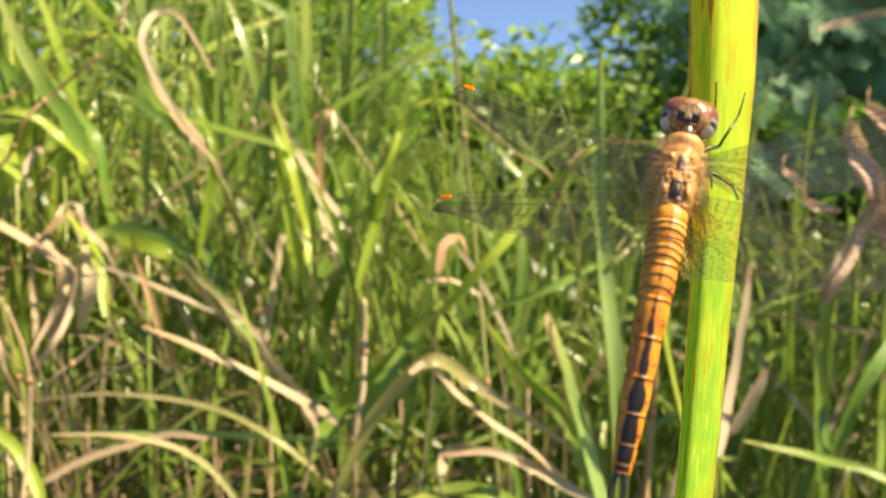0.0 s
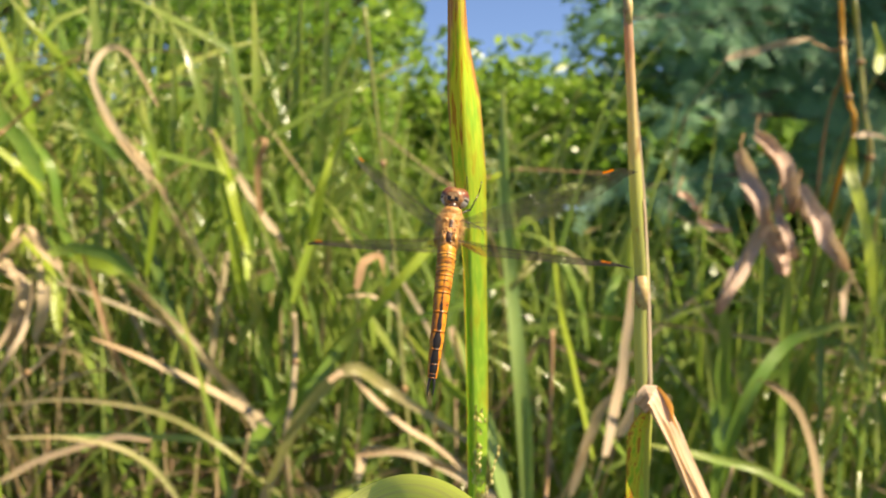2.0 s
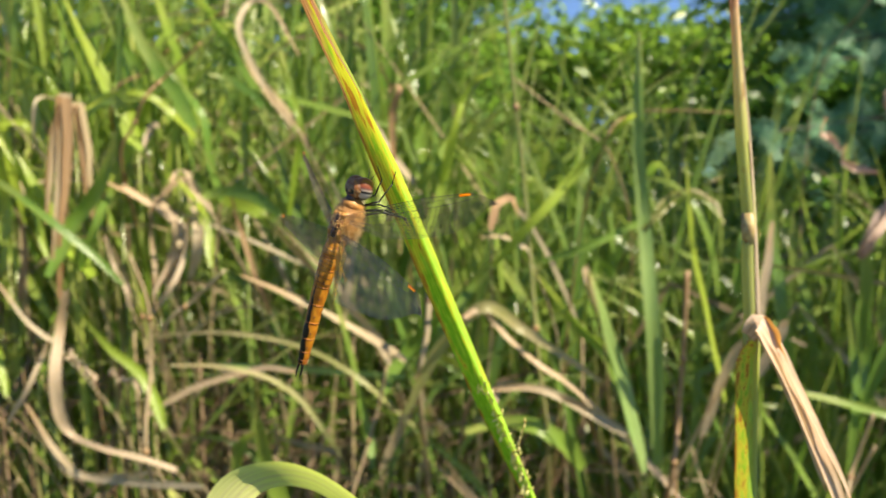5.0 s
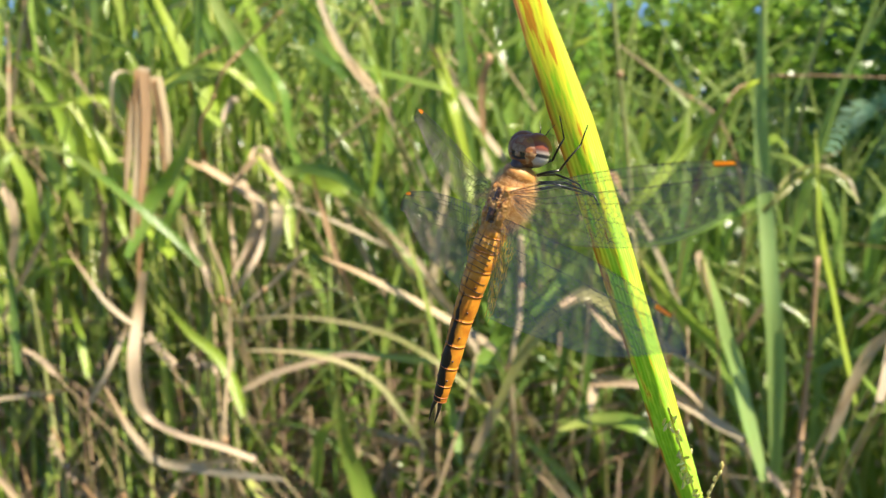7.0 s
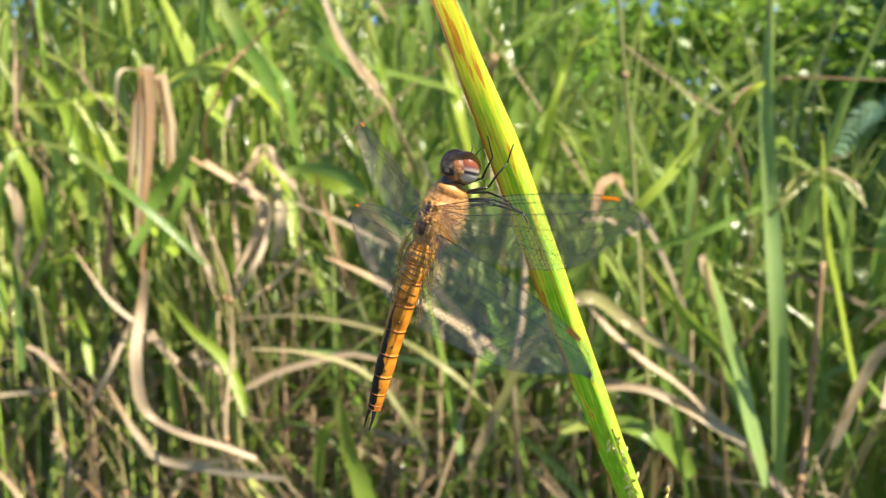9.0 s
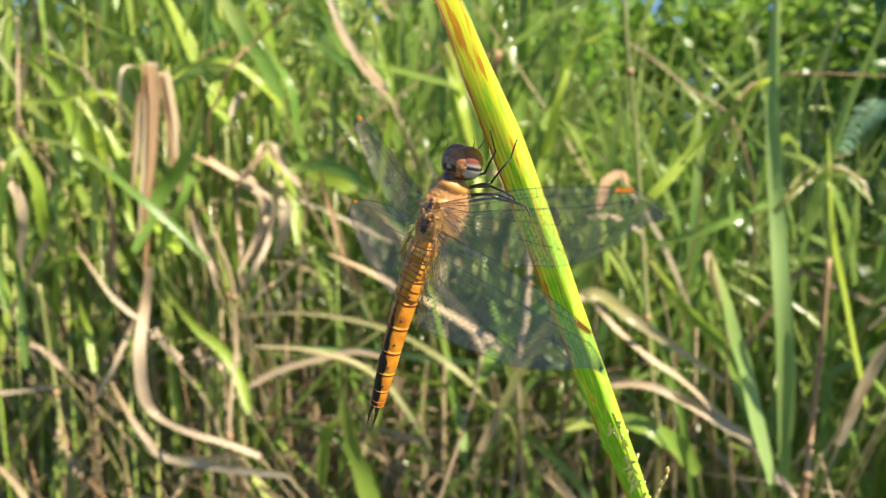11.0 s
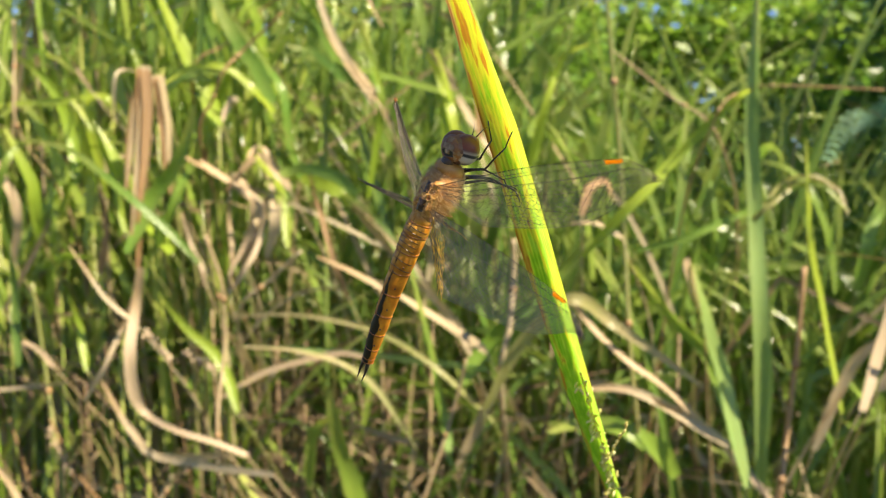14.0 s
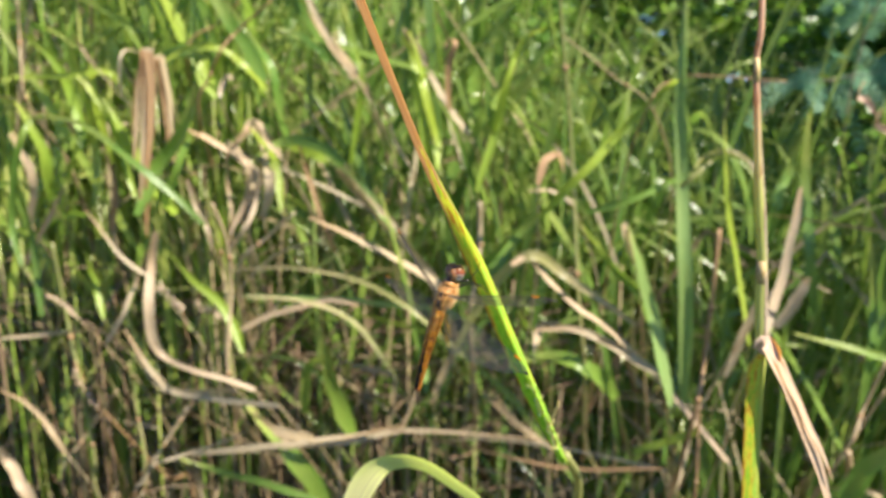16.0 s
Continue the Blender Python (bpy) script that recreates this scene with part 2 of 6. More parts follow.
# ---- grass ----
def with_foot(points, rng):
    """The leaf's own line, lowest end last, and its stem from there to the soil."""
    p = [Vector(q) for q in points]
    if p[0].z < p[-1].z:
        p.reverse()
    low = p[-1]
    go = (p[-1] - p[-2]).normalized()
    mid = low + Vector((go.x * 0.05, 0.11, -0.17))
    return p, [low, mid, Vector((mid.x + rng.uniform(-0.05, 0.05), mid.y + 0.08, 0.25)), Vector((mid.x + rng.uniform(-0.05, 0.05), mid.y + 0.1, -0.01))]


COUNT = [0]


def grass_leaf(label, mat, width, points, slim=0.0):
    COUNT[0] += 1
    rng = random.Random(COUNT[0])
    leafline, foot = with_foot(points, rng)
    thing = new("grass_leaf")
    tagged(thing, label, "grass leaf", "single grass leaves")
    thing.location = foot[-1]
    here = Matrix.Translation(-foot[-1])
    bm = bmesh.new()
    line = spline(leafline[::-1], 7)
    ribbon(bm, [here @ q for q in line], width, fold=rng.uniform(0.15, 0.5), face=Vector((0.5, -0.9, 0.7)) if mat is PALE_DRY else Vector((rng.uniform(-0.1, 0.7), -1, 0.25)), wave=1.0, twist=rng.uniform(-0.5, 0.5) if mat is PALE_DRY else rng.uniform(-0.9, 0.9), rng=rng,
           taper=(lambda v: slim + (1 - slim) * max(0, min(1, (v - 0.40) / 0.15)) * (1 - 0.75 * max(0, (v - 0.72) / 0.28))) if slim else lambda v: min(1, 0.55 + 3 * v) * (1 - (0.35 if mat is PALE_DRY else 0.75) * v ** 3))
    part("blade", bm, mat, thing)
    bm = bmesh.new()
    tube(bm, [here @ q for q in spline(foot, 5)], lambda v: 0.0009 + 0.0012 * v)
    part("stem", bm, DRY if mat in (DRY, BROWN, PALE_DRY) else OLIVE, thing)


def grass_stalk(label, mat, width, points):
    COUNT[0] += 1
    rng = random.Random(COUNT[0])
    leafline, foot = with_foot(points, rng)
    thing = new("grass_stalk")
    tagged(thing, label, "grass stalk", "single grass stalks")
    thing.location = foot[-1]
    here = Matrix.Translation(-foot[-1])
    whole = spline(leafline[:-1] + foot, 7)
    bm = bmesh.new()
    tube(bm, [here @ q for q in whole], lambda v: 0.35 * width * (0.7 + 0.3 * v), 7)
    part("culm", bm, mat, thing)
    for k in (9, 20):
        if k + 1 < len(whole):
            bm = bmesh.new()
            d = (whole[k + 1] - whole[k]).normalized()
            tube(bm, [here @ (whole[k] + d * s) for s in (-0.004, 0, 0.004)], lambda v: width * (0.36 + 0.12 * math.sin(math.pi * v)), 7)
            part("node", bm, BROWN, thing)


def height_of_grass(x, y):
    """Taller to one side, with a dip where the sky shows."""
    side = x / max(y, 0.3)
    if side < -0.10:
        return 1.33 + 0.10 * math.sin(7 * x) + (0.08 if side < -0.35 else 0)
    return 1.06 if side < 0.30 else 0.92


def grass_mass(name, label, mat, count, seed, dry, near, depth, broad=0.024, reach=(-1.08, 0.74), low=0):
    """Blades that rise from culms, lean all ways and bend over; the dry ones lie criss-cross lower down."""
    rng = random.Random(seed)
    bm = bmesh.new()
    for i in range(count):
        y = near + depth * rng.random() ** 1.5
        x = rng.uniform(*reach) * (y + 0.25)
        left = x / y < -0.05
        if dry and not left and rng.random() < 0.45:
            continue
        top = height_of_grass(x, y) * rng.uniform(0.5, 1.05)
        length = rng.uniform(0.25, 0.7)
        z0 = max(0.0, top - length * rng.uniform(0.75, 1.0))
        az, lean = rng.uniform(0, 2 * math.pi), abs(rng.gauss(0, 0.45)) + (0.5 * rng.random() ** 2 if dry else 0)
        way = Vector((math.cos(az), math.sin(az) * 0.5, 0))
        bend = rng.choice((0.1, 0.4, 0.9, 1.6)) * rng.random()
        if dry and rng.random() < 0.6:
            lean += rng.uniform(0.2, 1.1)
            z0 = rng.uniform(0.05, 0.95 if left else 0.7)
        p0 = Vector((x, y, z0))
        up = Vector((0, 0, 1))
        kink = rng.randrange(2, 6) if rng.random() < (0.35 if dry else 0.12) else 99
        line, a = [p0], lean
        for k in range(1, 8):
            a += bend * 3.4 * k / 49 + (rng.uniform(0.7, 1.9) if k == kink else 0)
            line.append(line[-1] + (way * math.sin(a) + up * math.cos(a)) * (length / 7))
        if min(q.y for q in line) < near - 0.05 or low and max(q.z for q in line) > low:
            continue
        if near < 0.95 and a > (0.9 if dry else 1.1) and line[-1].z > 0.60:
            continue
        w = rng.uniform(0.003, 0.008) if rng.random() < (0.5 if dry else 0.25) else rng.uniform(0.4 * broad, broad)
        ribbon(bm, line, w, fold=rng.uniform(0.1, 0.6), face=Vector((rng.uniform(-1, 1), -1, rng.uniform(-0.2, 0.5))), twist=rng.uniform(-1.4, 1.4), wave=0.8, rng=rng)
        if z0 > 0.02 and i % 4 == 0:
            tube(bm, [Vector((x, y, -0.01)), p0.lerp(Vector((x, y, 0)), 0.5) + Vector((rng.uniform(-0.01, 0.01), 0, 0)), p0 + Vector((0, 0, 0.02))], rng.uniform(0.0013, 0.0028), 4)
    tagged(link(name, bm, mat), label, "grass", kind="stuff")


grass_mass("green_grass", "dense tall green grass in sunlight", GREEN_MANY, 4000, 11, False, 1.06, 1.5, 0.0165)
grass_mass("sparse_green_grass", "sparse green grass blades before the dense stand", GREEN_MANY, 260, 13, False, 1.0, 0.2, 0.013)
grass_mass("dry_grass", "tangle of dry tan grass stems and leaves", DRY_MANY, 720, 12, True, 1.04, 0.8, 0.011)
grass_mass("sparse_dry_grass", "sparse dry tan grass stems crossing each other", DRY_MANY, 100, 14, True, 0.99, 0.16, 0.009)
grass_mass("dry_stalk_tangle", "tangle of thin brown dry stalks, darkened as shade, low in the clump", SHADED_BROWN_MANY, 1700, 19, True, 1.0, 0.35, 0.005, (-1.05, 0.16), low=0.66)
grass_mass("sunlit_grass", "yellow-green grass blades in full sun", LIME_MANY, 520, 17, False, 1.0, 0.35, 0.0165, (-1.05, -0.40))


def meadow():
    """Short grass over the rest of the ground, round the tall stand and behind the viewer."""
    rng = random.Random(41)
    bm = bmesh.new()
    tufts = [(rng.gauss(0, 3.2), rng.gauss(1.0, 3.4)) for _ in range(1700)]
    for tx, ty in tufts:
        for _ in range(10):
            x, y = tx + rng.gauss(0, 0.12), ty + rng.gauss(0, 0.12)
            h, az, a = rng.uniform(0.10, 0.34), rng.uniform(0, 6.28), rng.uniform(0.1, 0.6)
            way, line = Vector((math.cos(az), math.sin(az), 0)), [Vector((x, y, -0.02))]
            for k in range(4):
                a += 0.25
                line.append(line[-1] + (way * math.sin(a) + Vector((0, 0, 1)) * math.cos(a)) * h / 4)
            ribbon(bm, line, rng.uniform(0.004, 0.009), fold=0.3, face=Vector((rng.uniform(-1, 1), rng.uniform(-1, 1), 0.1)), rng=rng)
    tagged(link("short_grass", bm, GREEN_MANY), "short green grass over leaf litter", "grass", kind="stuff")


meadow()

# single leaves and stalks that stand out from the mass
grass_leaf("tan dry grass leaf bent over in a loop", DRY, 0.0092, [(-0.270, 0.968, 1.055), (-0.310, 0.980, 1.122), (-0.343, 0.992, 1.134), (-0.354, 0.968, 1.092), (-0.324, 0.980, 1.017), (-0.292, 0.992, 0.960)])
grass_leaf("pale green grass leaf leaning across the clump", GREEN, 0.0190, [(-0.448, 0.988, 1.169), (-0.402, 1.000, 1.112), (-0.370, 1.012, 1.065), (-0.317, 0.988, 0.984)])
grass_leaf("broad green grass leaf in sunlight", GREEN, 0.0209, [(-0.510, 0.938, 1.151), (-0.477, 0.950, 1.061), (-0.448, 0.962, 1.015), (-0.408, 0.938, 0.960)])
grass_leaf("green grass leaf in sunlight", LIME, 0.0171, [(-0.490, 0.988, 1.169), (-0.465, 1.000, 1.083), (-0.451, 1.012, 1.009), (-0.433, 0.988, 0.932)])
grass_stalk("thin brown dry grass stalk", BROWN, 0.0057, [(-0.555, 0.988, 0.999), (-0.505, 1.000, 1.045), (-0.455, 1.012, 1.092), (-0.381, 0.988, 1.121)])
grass_leaf("tan dry grass leaf folded down", DRY, 0.0152, [(-0.544, 0.938, 0.891), (-0.485, 0.950, 0.858), (-0.453, 0.962, 0.831), (-0.437, 0.938, 0.800), (-0.458, 0.950, 0.754)])
grass_leaf("tan dry grass leaf hanging folded", DRY, 0.0171, [(-0.473, 0.928, 0.845), (-0.432, 0.940, 0.891), (-0.417, 0.952, 0.854), (-0.403, 0.928, 0.809), (-0.423, 0.940, 0.756)])
grass_leaf("yellow grass leaf bent at its tip", LIME, 0.0133, [(-0.429, 0.918, 0.895), (-0.414, 0.930, 0.870), (-0.402, 0.942, 0.840), (-0.382, 0.918, 0.774)])
grass_leaf("tan straw leaf lying across the grass", DRY, 0.0123, [(-0.342, 0.918, 0.764), (-0.271, 0.930, 0.731), (-0.173, 0.942, 0.677), (-0.120, 0.918, 0.653)])
grass_leaf("tan straw leaf leaning through the grass", DRY, 0.0114, [(-0.321, 0.988, 0.826), (-0.257, 1.000, 0.748), (-0.183, 1.012, 0.669), (-0.155, 0.988, 0.628)])
grass_leaf("yellowish grass leaf arching over", OLIVE, 0.0072, [(-0.470, 0.918, 0.680), (-0.376, 0.930, 0.684), (-0.284, 0.942, 0.668), (-0.196, 0.918, 0.637), (-0.113, 0.930, 0.562)])
grass_leaf("pale green grass leaf arching over", OLIVE, 0.0078, [(-0.433, 0.888, 0.647), (-0.349, 0.900, 0.641), (-0.275, 0.912, 0.610), (-0.214, 0.888, 0.553)])
grass_leaf("upright green grass leaf", GREEN, 0.0123, [(-0.233, 0.918, 0.804), (-0.206, 0.930, 0.687), (-0.182, 0.942, 0.565), (-0.166, 0.918, 0.506)])
grass_stalk("pale dry grass stalk", DRY, 0.0085, [(-0.437, 0.808, 0.801), (-0.424, 0.820, 0.741), (-0.429, 0.832, 0.665), (-0.426, 0.808, 0.538)])
grass_leaf("yellow green grass leaf standing up", LIME, 0.0171, [(-0.238, 1.088, 1.039), (-0.220, 1.100, 0.959), (-0.210, 1.112, 0.851), (-0.210, 1.088, 0.752)])
grass_leaf("dry tan grass leaf beside a yellow one", DRY, 0.0114, [(-0.233, 1.068, 1.037), (-0.196, 1.080, 0.982), (-0.167, 1.092, 0.909), (-0.138, 1.068, 0.821)])
grass_leaf("tall green grass leaf", GREEN, 0.0266, [(-0.132, 1.238, 1.259), (-0.140, 1.250, 1.110), (-0.150, 1.262, 0.983), (-0.149, 1.238, 0.826)])
grass_leaf("tall green grass leaf in shade", GREEN, 0.0209, [(-0.084, 1.188, 1.246), (-0.091, 1.200, 1.068), (-0.110, 1.212, 0.972), (-0.127, 1.188, 0.829)])
grass_leaf("tall green grass leaf", GREEN, 0.0228, [(-0.198, 1.188, 1.247), (-0.198, 1.200, 1.094), (-0.207, 1.212, 0.954), (-0.208, 1.188, 0.829)])
grass_stalk("pale slender grass stem with nodes", OLIVE, 0.0095, [(0.004, 0.888, 1.162), (0.019, 0.900, 1.016), (0.034, 0.912, 0.878), (0.051, 0.888, 0.681), (0.064, 0.900, 0.565)])
grass_leaf("green grass leaf folded over with a tan end", OLIVE, 0.0152, [(0.129, 0.848, 0.650), (0.069, 0.860, 0.688), (0.029, 0.872, 0.710), (-0.015, 0.848, 0.739), (-0.070, 0.860, 0.681), (-0.114, 0.872, 0.597)])
grass_leaf("wide green grass leaf leaning across", GREEN, 0.0228, [(0.003, 0.938, 0.802), (-0.064, 0.950, 0.724), (-0.125, 0.962, 0.656), (-0.157, 0.938, 0.604)])
grass_leaf("upright pale green grass leaf", SAGE, 0.0185, [(0.167, 0.868, 1.059), (0.168, 0.880, 0.964), (0.177, 0.892, 0.830), (0.187, 0.868, 0.719), (0.198, 0.880, 0.529)])
grass_leaf("narrow yellow green grass leaf", LIME, 0.0123, [(0.224, 0.888, 0.914), (0.236, 0.900, 0.809), (0.256, 0.912, 0.724), (0.276, 0.888, 0.619)])
grass_stalk("upright tan dry stalk", BROWN, 0.0095, [(0.217, 0.818, 0.787), (0.218, 0.830, 0.714), (0.215, 0.842, 0.605), (0.206, 0.818, 0.555)])
grass_leaf("green grass leaf with a dry tan tip", SAGE, 0.0190, [(0.111, 0.823, 0.786), (0.129, 0.835, 0.725), (0.150, 0.847, 0.656), (0.176, 0.823, 0.552)])
grass_leaf("bright green grass leaf leaning across", LIME, 0.0114, [(0.163, 0.858, 0.964), (0.148, 0.870, 0.953), (0.096, 0.882, 0.897), (0.050, 0.858, 0.845), (-0.004, 0.870, 0.784)])
grass_stalk("thin tan dry stalk bent level", BROWN, 0.0038, [(0.288, 0.858, 0.962), (0.200, 0.870, 0.968), (0.162, 0.882, 0.964), (0.128, 0.858, 0.930)])
grass_leaf("green grass leaf arching thinly", GREEN, 0.0085, [(0.270, 0.888, 0.838), (0.238, 0.900, 0.867), (0.186, 0.912, 0.842), (0.117, 0.888, 0.810), (0.055, 0.900, 0.787)])
grass_leaf("tan dry leaf lying low", DRY, 0.0114, [(0.109, 0.838, 0.621), (0.056, 0.850, 0.638), (0.006, 0.862, 0.639), (-0.002, 0.838, 0.614)])
grass_leaf("broad green grass leaf lying level", GREEN, 0.0230, [(-0.043, 0.900, 0.563), (-0.000, 0.912, 0.575), (0.048, 0.892, 0.579), (0.085, 0.900, 0.556), (0.110, 0.912, 0.522)])
grass_leaf("thick tan dry grass leaf", DRY, 0.0142, [(-0.093, 0.888, 0.638), (-0.121, 0.900, 0.580), (-0.155, 0.912, 0.509)])
grass_leaf("long green grass leaf arching over", GREEN, 0.0152, [(0.593, 0.888, 0.781), (0.566, 0.900, 0.778), (0.519, 0.912, 0.755), (0.465, 0.888, 0.704), (0.427, 0.900, 0.590)])
grass_leaf("tan dry grass leaf bent down", DRY, 0.0133, [(0.475, 0.888, 0.717), (0.510, 0.900, 0.697), (0.544, 0.912, 0.644), (0.552, 0.888, 0.555)])
grass_leaf("green grass leaf lying level", GREEN, 0.0115, [(0.326, 0.868, 0.646), (0.399, 0.880, 0.627), (0.470, 0.892, 0.607), (0.521, 0.868, 0.582)])
grass_leaf("upright green grass leaf in shade", GREEN, 0.0228, [(0.455, 0.968, 0.832), (0.462, 0.980, 0.743), (0.464, 0.992, 0.651), (0.453, 0.968, 0.567)])
grass_leaf("upright green grass leaf in shade", GREEN, 0.0190, [(0.554, 0.988, 0.861), (0.552, 1.000, 0.771), (0.551, 1.012, 0.647), (0.537, 0.988, 0.562)])
grass_leaf("tan dry leaf sheath folded at the top", PALE_DRY, 0.0162, [(0.297, 0.788, 0.845), (0.295, 0.800, 0.789), (0.289, 0.812, 0.724), (0.270, 0.788, 0.655)])
grass_leaf("grey tan dry leaf leaning", DRY, 0.0133, [(0.312, 0.838, 0.725), (0.274, 0.850, 0.682), (0.245, 0.862, 0.585)])
grass_leaf("tan dry leaf lying low", DRY, 0.0133, [(-0.408, 0.838, 0.487), (-0.369, 0.850, 0.450), (-0.313, 0.862, 0.439), (-0.178, 0.838, 0.489)])
grass_leaf("thin tan stalk lying low", DRY, 0.0085, [(-0.501, 0.838, 0.413), (-0.283, 0.850, 0.446), (-0.176, 0.862, 0.469), (0.012, 0.838, 0.484)])
grass_leaf("thin tan stalk lying low", BROWN, 0.0057, [(-0.200, 0.828, 0.484), (-0.066, 0.840, 0.459), (0.043, 0.852, 0.438), (0.169, 0.828, 0.462)])
grass_leaf("broad green grass leaf standing up", GREEN, 0.0266, [(-0.339, 0.938, 0.589), (-0.324, 0.950, 0.493), (-0.300, 0.962, 0.404)])
grass_leaf("small curled green grass leaf", GREEN, 0.0171, [(-0.329, 0.918, 0.553), (-0.357, 0.930, 0.522), (-0.369, 0.942, 0.445)])
grass_leaf("broad green leaf low in the grass", GREEN, 0.0285, [(-0.417, 0.838, 0.496), (-0.353, 0.850, 0.415), (-0.303, 0.862, 0.331)])
grass_leaf("pale green grass leaf arching", GREEN, 0.0171, [(-0.500, 0.988, 1.004), (-0.567, 1.000, 1.009), (-0.619, 1.012, 0.984)])
grass_leaf("blue green grass leaf leaning", GREEN, 0.0228, [(-0.016, 1.088, 0.982), (-0.073, 1.100, 0.926), (-0.128, 1.112, 0.862), (-0.179, 1.088, 0.790)])
grass_leaf("curled tan dry leaf sweeping down", PALE_DRY, 0.0140, [(-0.519, 0.800, 0.760), (-0.536, 0.812, 0.708), (-0.534, 0.792, 0.657), (-0.536, 0.800, 0.608), (-0.527, 0.812, 0.574), (-0.475, 0.792, 0.565), (-0.428, 0.800, 0.552), (-0.392, 0.812, 0.534)], slim=0.5)
grass_leaf("tan dry leaf curving below", DRY, 0.0104, [(-0.572, 0.788, 0.620), (-0.535, 0.800, 0.547), (-0.499, 0.812, 0.519), (-0.346, 0.788, 0.525)])
grass_leaf("pale straw leaf lying across", PALE_DRY, 0.0085, [(-0.481, 0.908, 0.569), (-0.413, 0.920, 0.609), (-0.323, 0.932, 0.634), (-0.266, 0.908, 0.637)])
grass_leaf("pale green leaf lying level", SAGE, 0.0085, [(-0.465, 0.938, 0.634), (-0.356, 0.950, 0.633), (-0.275, 0.962, 0.627), (-0.122, 0.938, 0.626)])
grass_stalk("short tan stick leaning", DRY, 0.0085, [(-0.360, 0.908, 0.772), (-0.408, 0.920, 0.732), (-0.464, 0.932, 0.674)])
grass_leaf("green leaf fading to tan, leaning", SAGE, 0.0114, [(-0.339, 0.988, 0.846), (-0.284, 1.000, 0.797), (-0.233, 1.012, 0.718)])
grass_leaf("tan dry leaf lying low", DRY, 0.0142, [(-0.421, 0.838, 0.491), (-0.370, 0.850, 0.457), (-0.327, 0.862, 0.446)])
grass_leaf("tan dry leaf lying long and low", DRY, 0.0085, [(-0.504, 0.828, 0.418), (-0.318, 0.840, 0.450), (-0.219, 0.852, 0.469)])
grass_leaf("dry leaf bent low", DRY, 0.0104, [(-0.076, 0.868, 0.536), (-0.029, 0.880, 0.487), (0.015, 0.892, 0.449)])
grass_leaf("curled tan leaf end", BROWN, 0.0104, [(-0.005, 0.868, 0.829), (0.001, 0.880, 0.857), (0.018, 0.892, 0.866), (0.028, 0.868, 0.844)])
grass_leaf("pale dry leaf crossing the stem", DRY, 0.0066, [(-0.018, 0.868, 0.820), (0.009, 0.880, 0.819), (0.039, 0.892, 0.803)])
grass_leaf("green grass leaf leaning across", GREEN, 0.0162, [(0.038, 0.938, 0.780), (0.093, 0.950, 0.710), (0.145, 0.962, 0.649), (0.177, 0.938, 0.558)])
grass_stalk("thin tan stalk leaning", DRY, 0.0047, [(0.014, 0.968, 1.022), (0.084, 0.980, 0.967), (0.147, 0.992, 0.911)])
grass_leaf("tan dry leaf bent low", DRY, 0.0114, [(-0.003, 0.828, 0.643), (0.058, 0.840, 0.642), (0.118, 0.852, 0.609), (0.156, 0.828, 0.594)])
grass_stalk("pale speckled grass stem", OLIVE, 0.0076, [(-0.487, 0.888, 0.802), (-0.479, 0.900, 0.733), (-0.472, 0.912, 0.638), (-0.472, 0.888, 0.519)])
grass_leaf("tan dry leaf at the edge of the clump", DRY, 0.0066, [(-0.648, 0.838, 0.777), (-0.606, 0.850, 0.709), (-0.576, 0.862, 0.679)])
grass_leaf("broad yellow green leaf in sunlight", LIME, 0.0247, [(-0.625, 0.988, 1.161), (-0.586, 1.000, 1.059), (-0.553, 1.012, 0.995), (-0.517, 0.988, 0.930)])
grass_leaf("broad green leaf in sunlight", GREEN, 0.0228, [(-0.577, 1.008, 1.155), (-0.545, 1.020, 1.069), (-0.531, 1.032, 0.988)])
grass_leaf("pale green leaf arching over", GREEN, 0.0190, [(-0.511, 0.968, 0.992), (-0.564, 0.980, 1.001), (-0.618, 0.992, 0.975)])
grass_leaf("yellow green leaf leaning", LIME, 0.0171, [(-0.464, 0.988, 1.070), (-0.500, 1.000, 1.002), (-0.538, 1.012, 0.946), (-0.563, 0.988, 0.873)])
grass_leaf("broad yellow green leaf leaning", LIME, 0.0209, [(-0.710, 0.938, 0.966), (-0.655, 0.950, 0.883), (-0.624, 0.962, 0.810), (-0.565, 0.938, 0.757)])
grass_leaf("green leaf standing up", GREEN, 0.0171, [(-0.319, 1.038, 1.073), (-0.306, 1.050, 0.986), (-0.289, 1.062, 0.887)])
grass_leaf("yellow green leaf standing up", LIME, 0.0152, [(-0.381, 0.988, 1.068), (-0.429, 1.000, 1.032), (-0.472, 1.012, 0.954), (-0.472, 0.988, 0.881)])
grass_leaf("green leaf bent over in sunlight", LIME, 0.0190, [(-0.413, 0.968, 0.866), (-0.369, 0.980, 0.857), (-0.333, 0.992, 0.841)])
grass_leaf("broad green leaf leaning low", GREEN, 0.0209, [(-0.491, 0.888, 0.956), (-0.518, 0.900, 0.896), (-0.573, 0.912, 0.832), (-0.598, 0.888, 0.762)])
grass_leaf("yellow green leaf low in the clump", LIME, 0.0142, [(-0.544, 0.868, 0.720), (-0.511, 0.880, 0.671), (-0.468, 0.892, 0.621), (-0.433, 0.868, 0.566)])
grass_leaf("green grass leaf in front", GREEN, 0.0247, [(0.404, 0.688, 0.591), (0.373, 0.700, 0.549), (0.358, 0.712, 0.493)])
grass_stalk("dry cut grass stalk", DRY, 0.0171, [(0.356, 0.708, 0.564), (0.365, 0.720, 0.531), (0.376, 0.732, 0.483)])
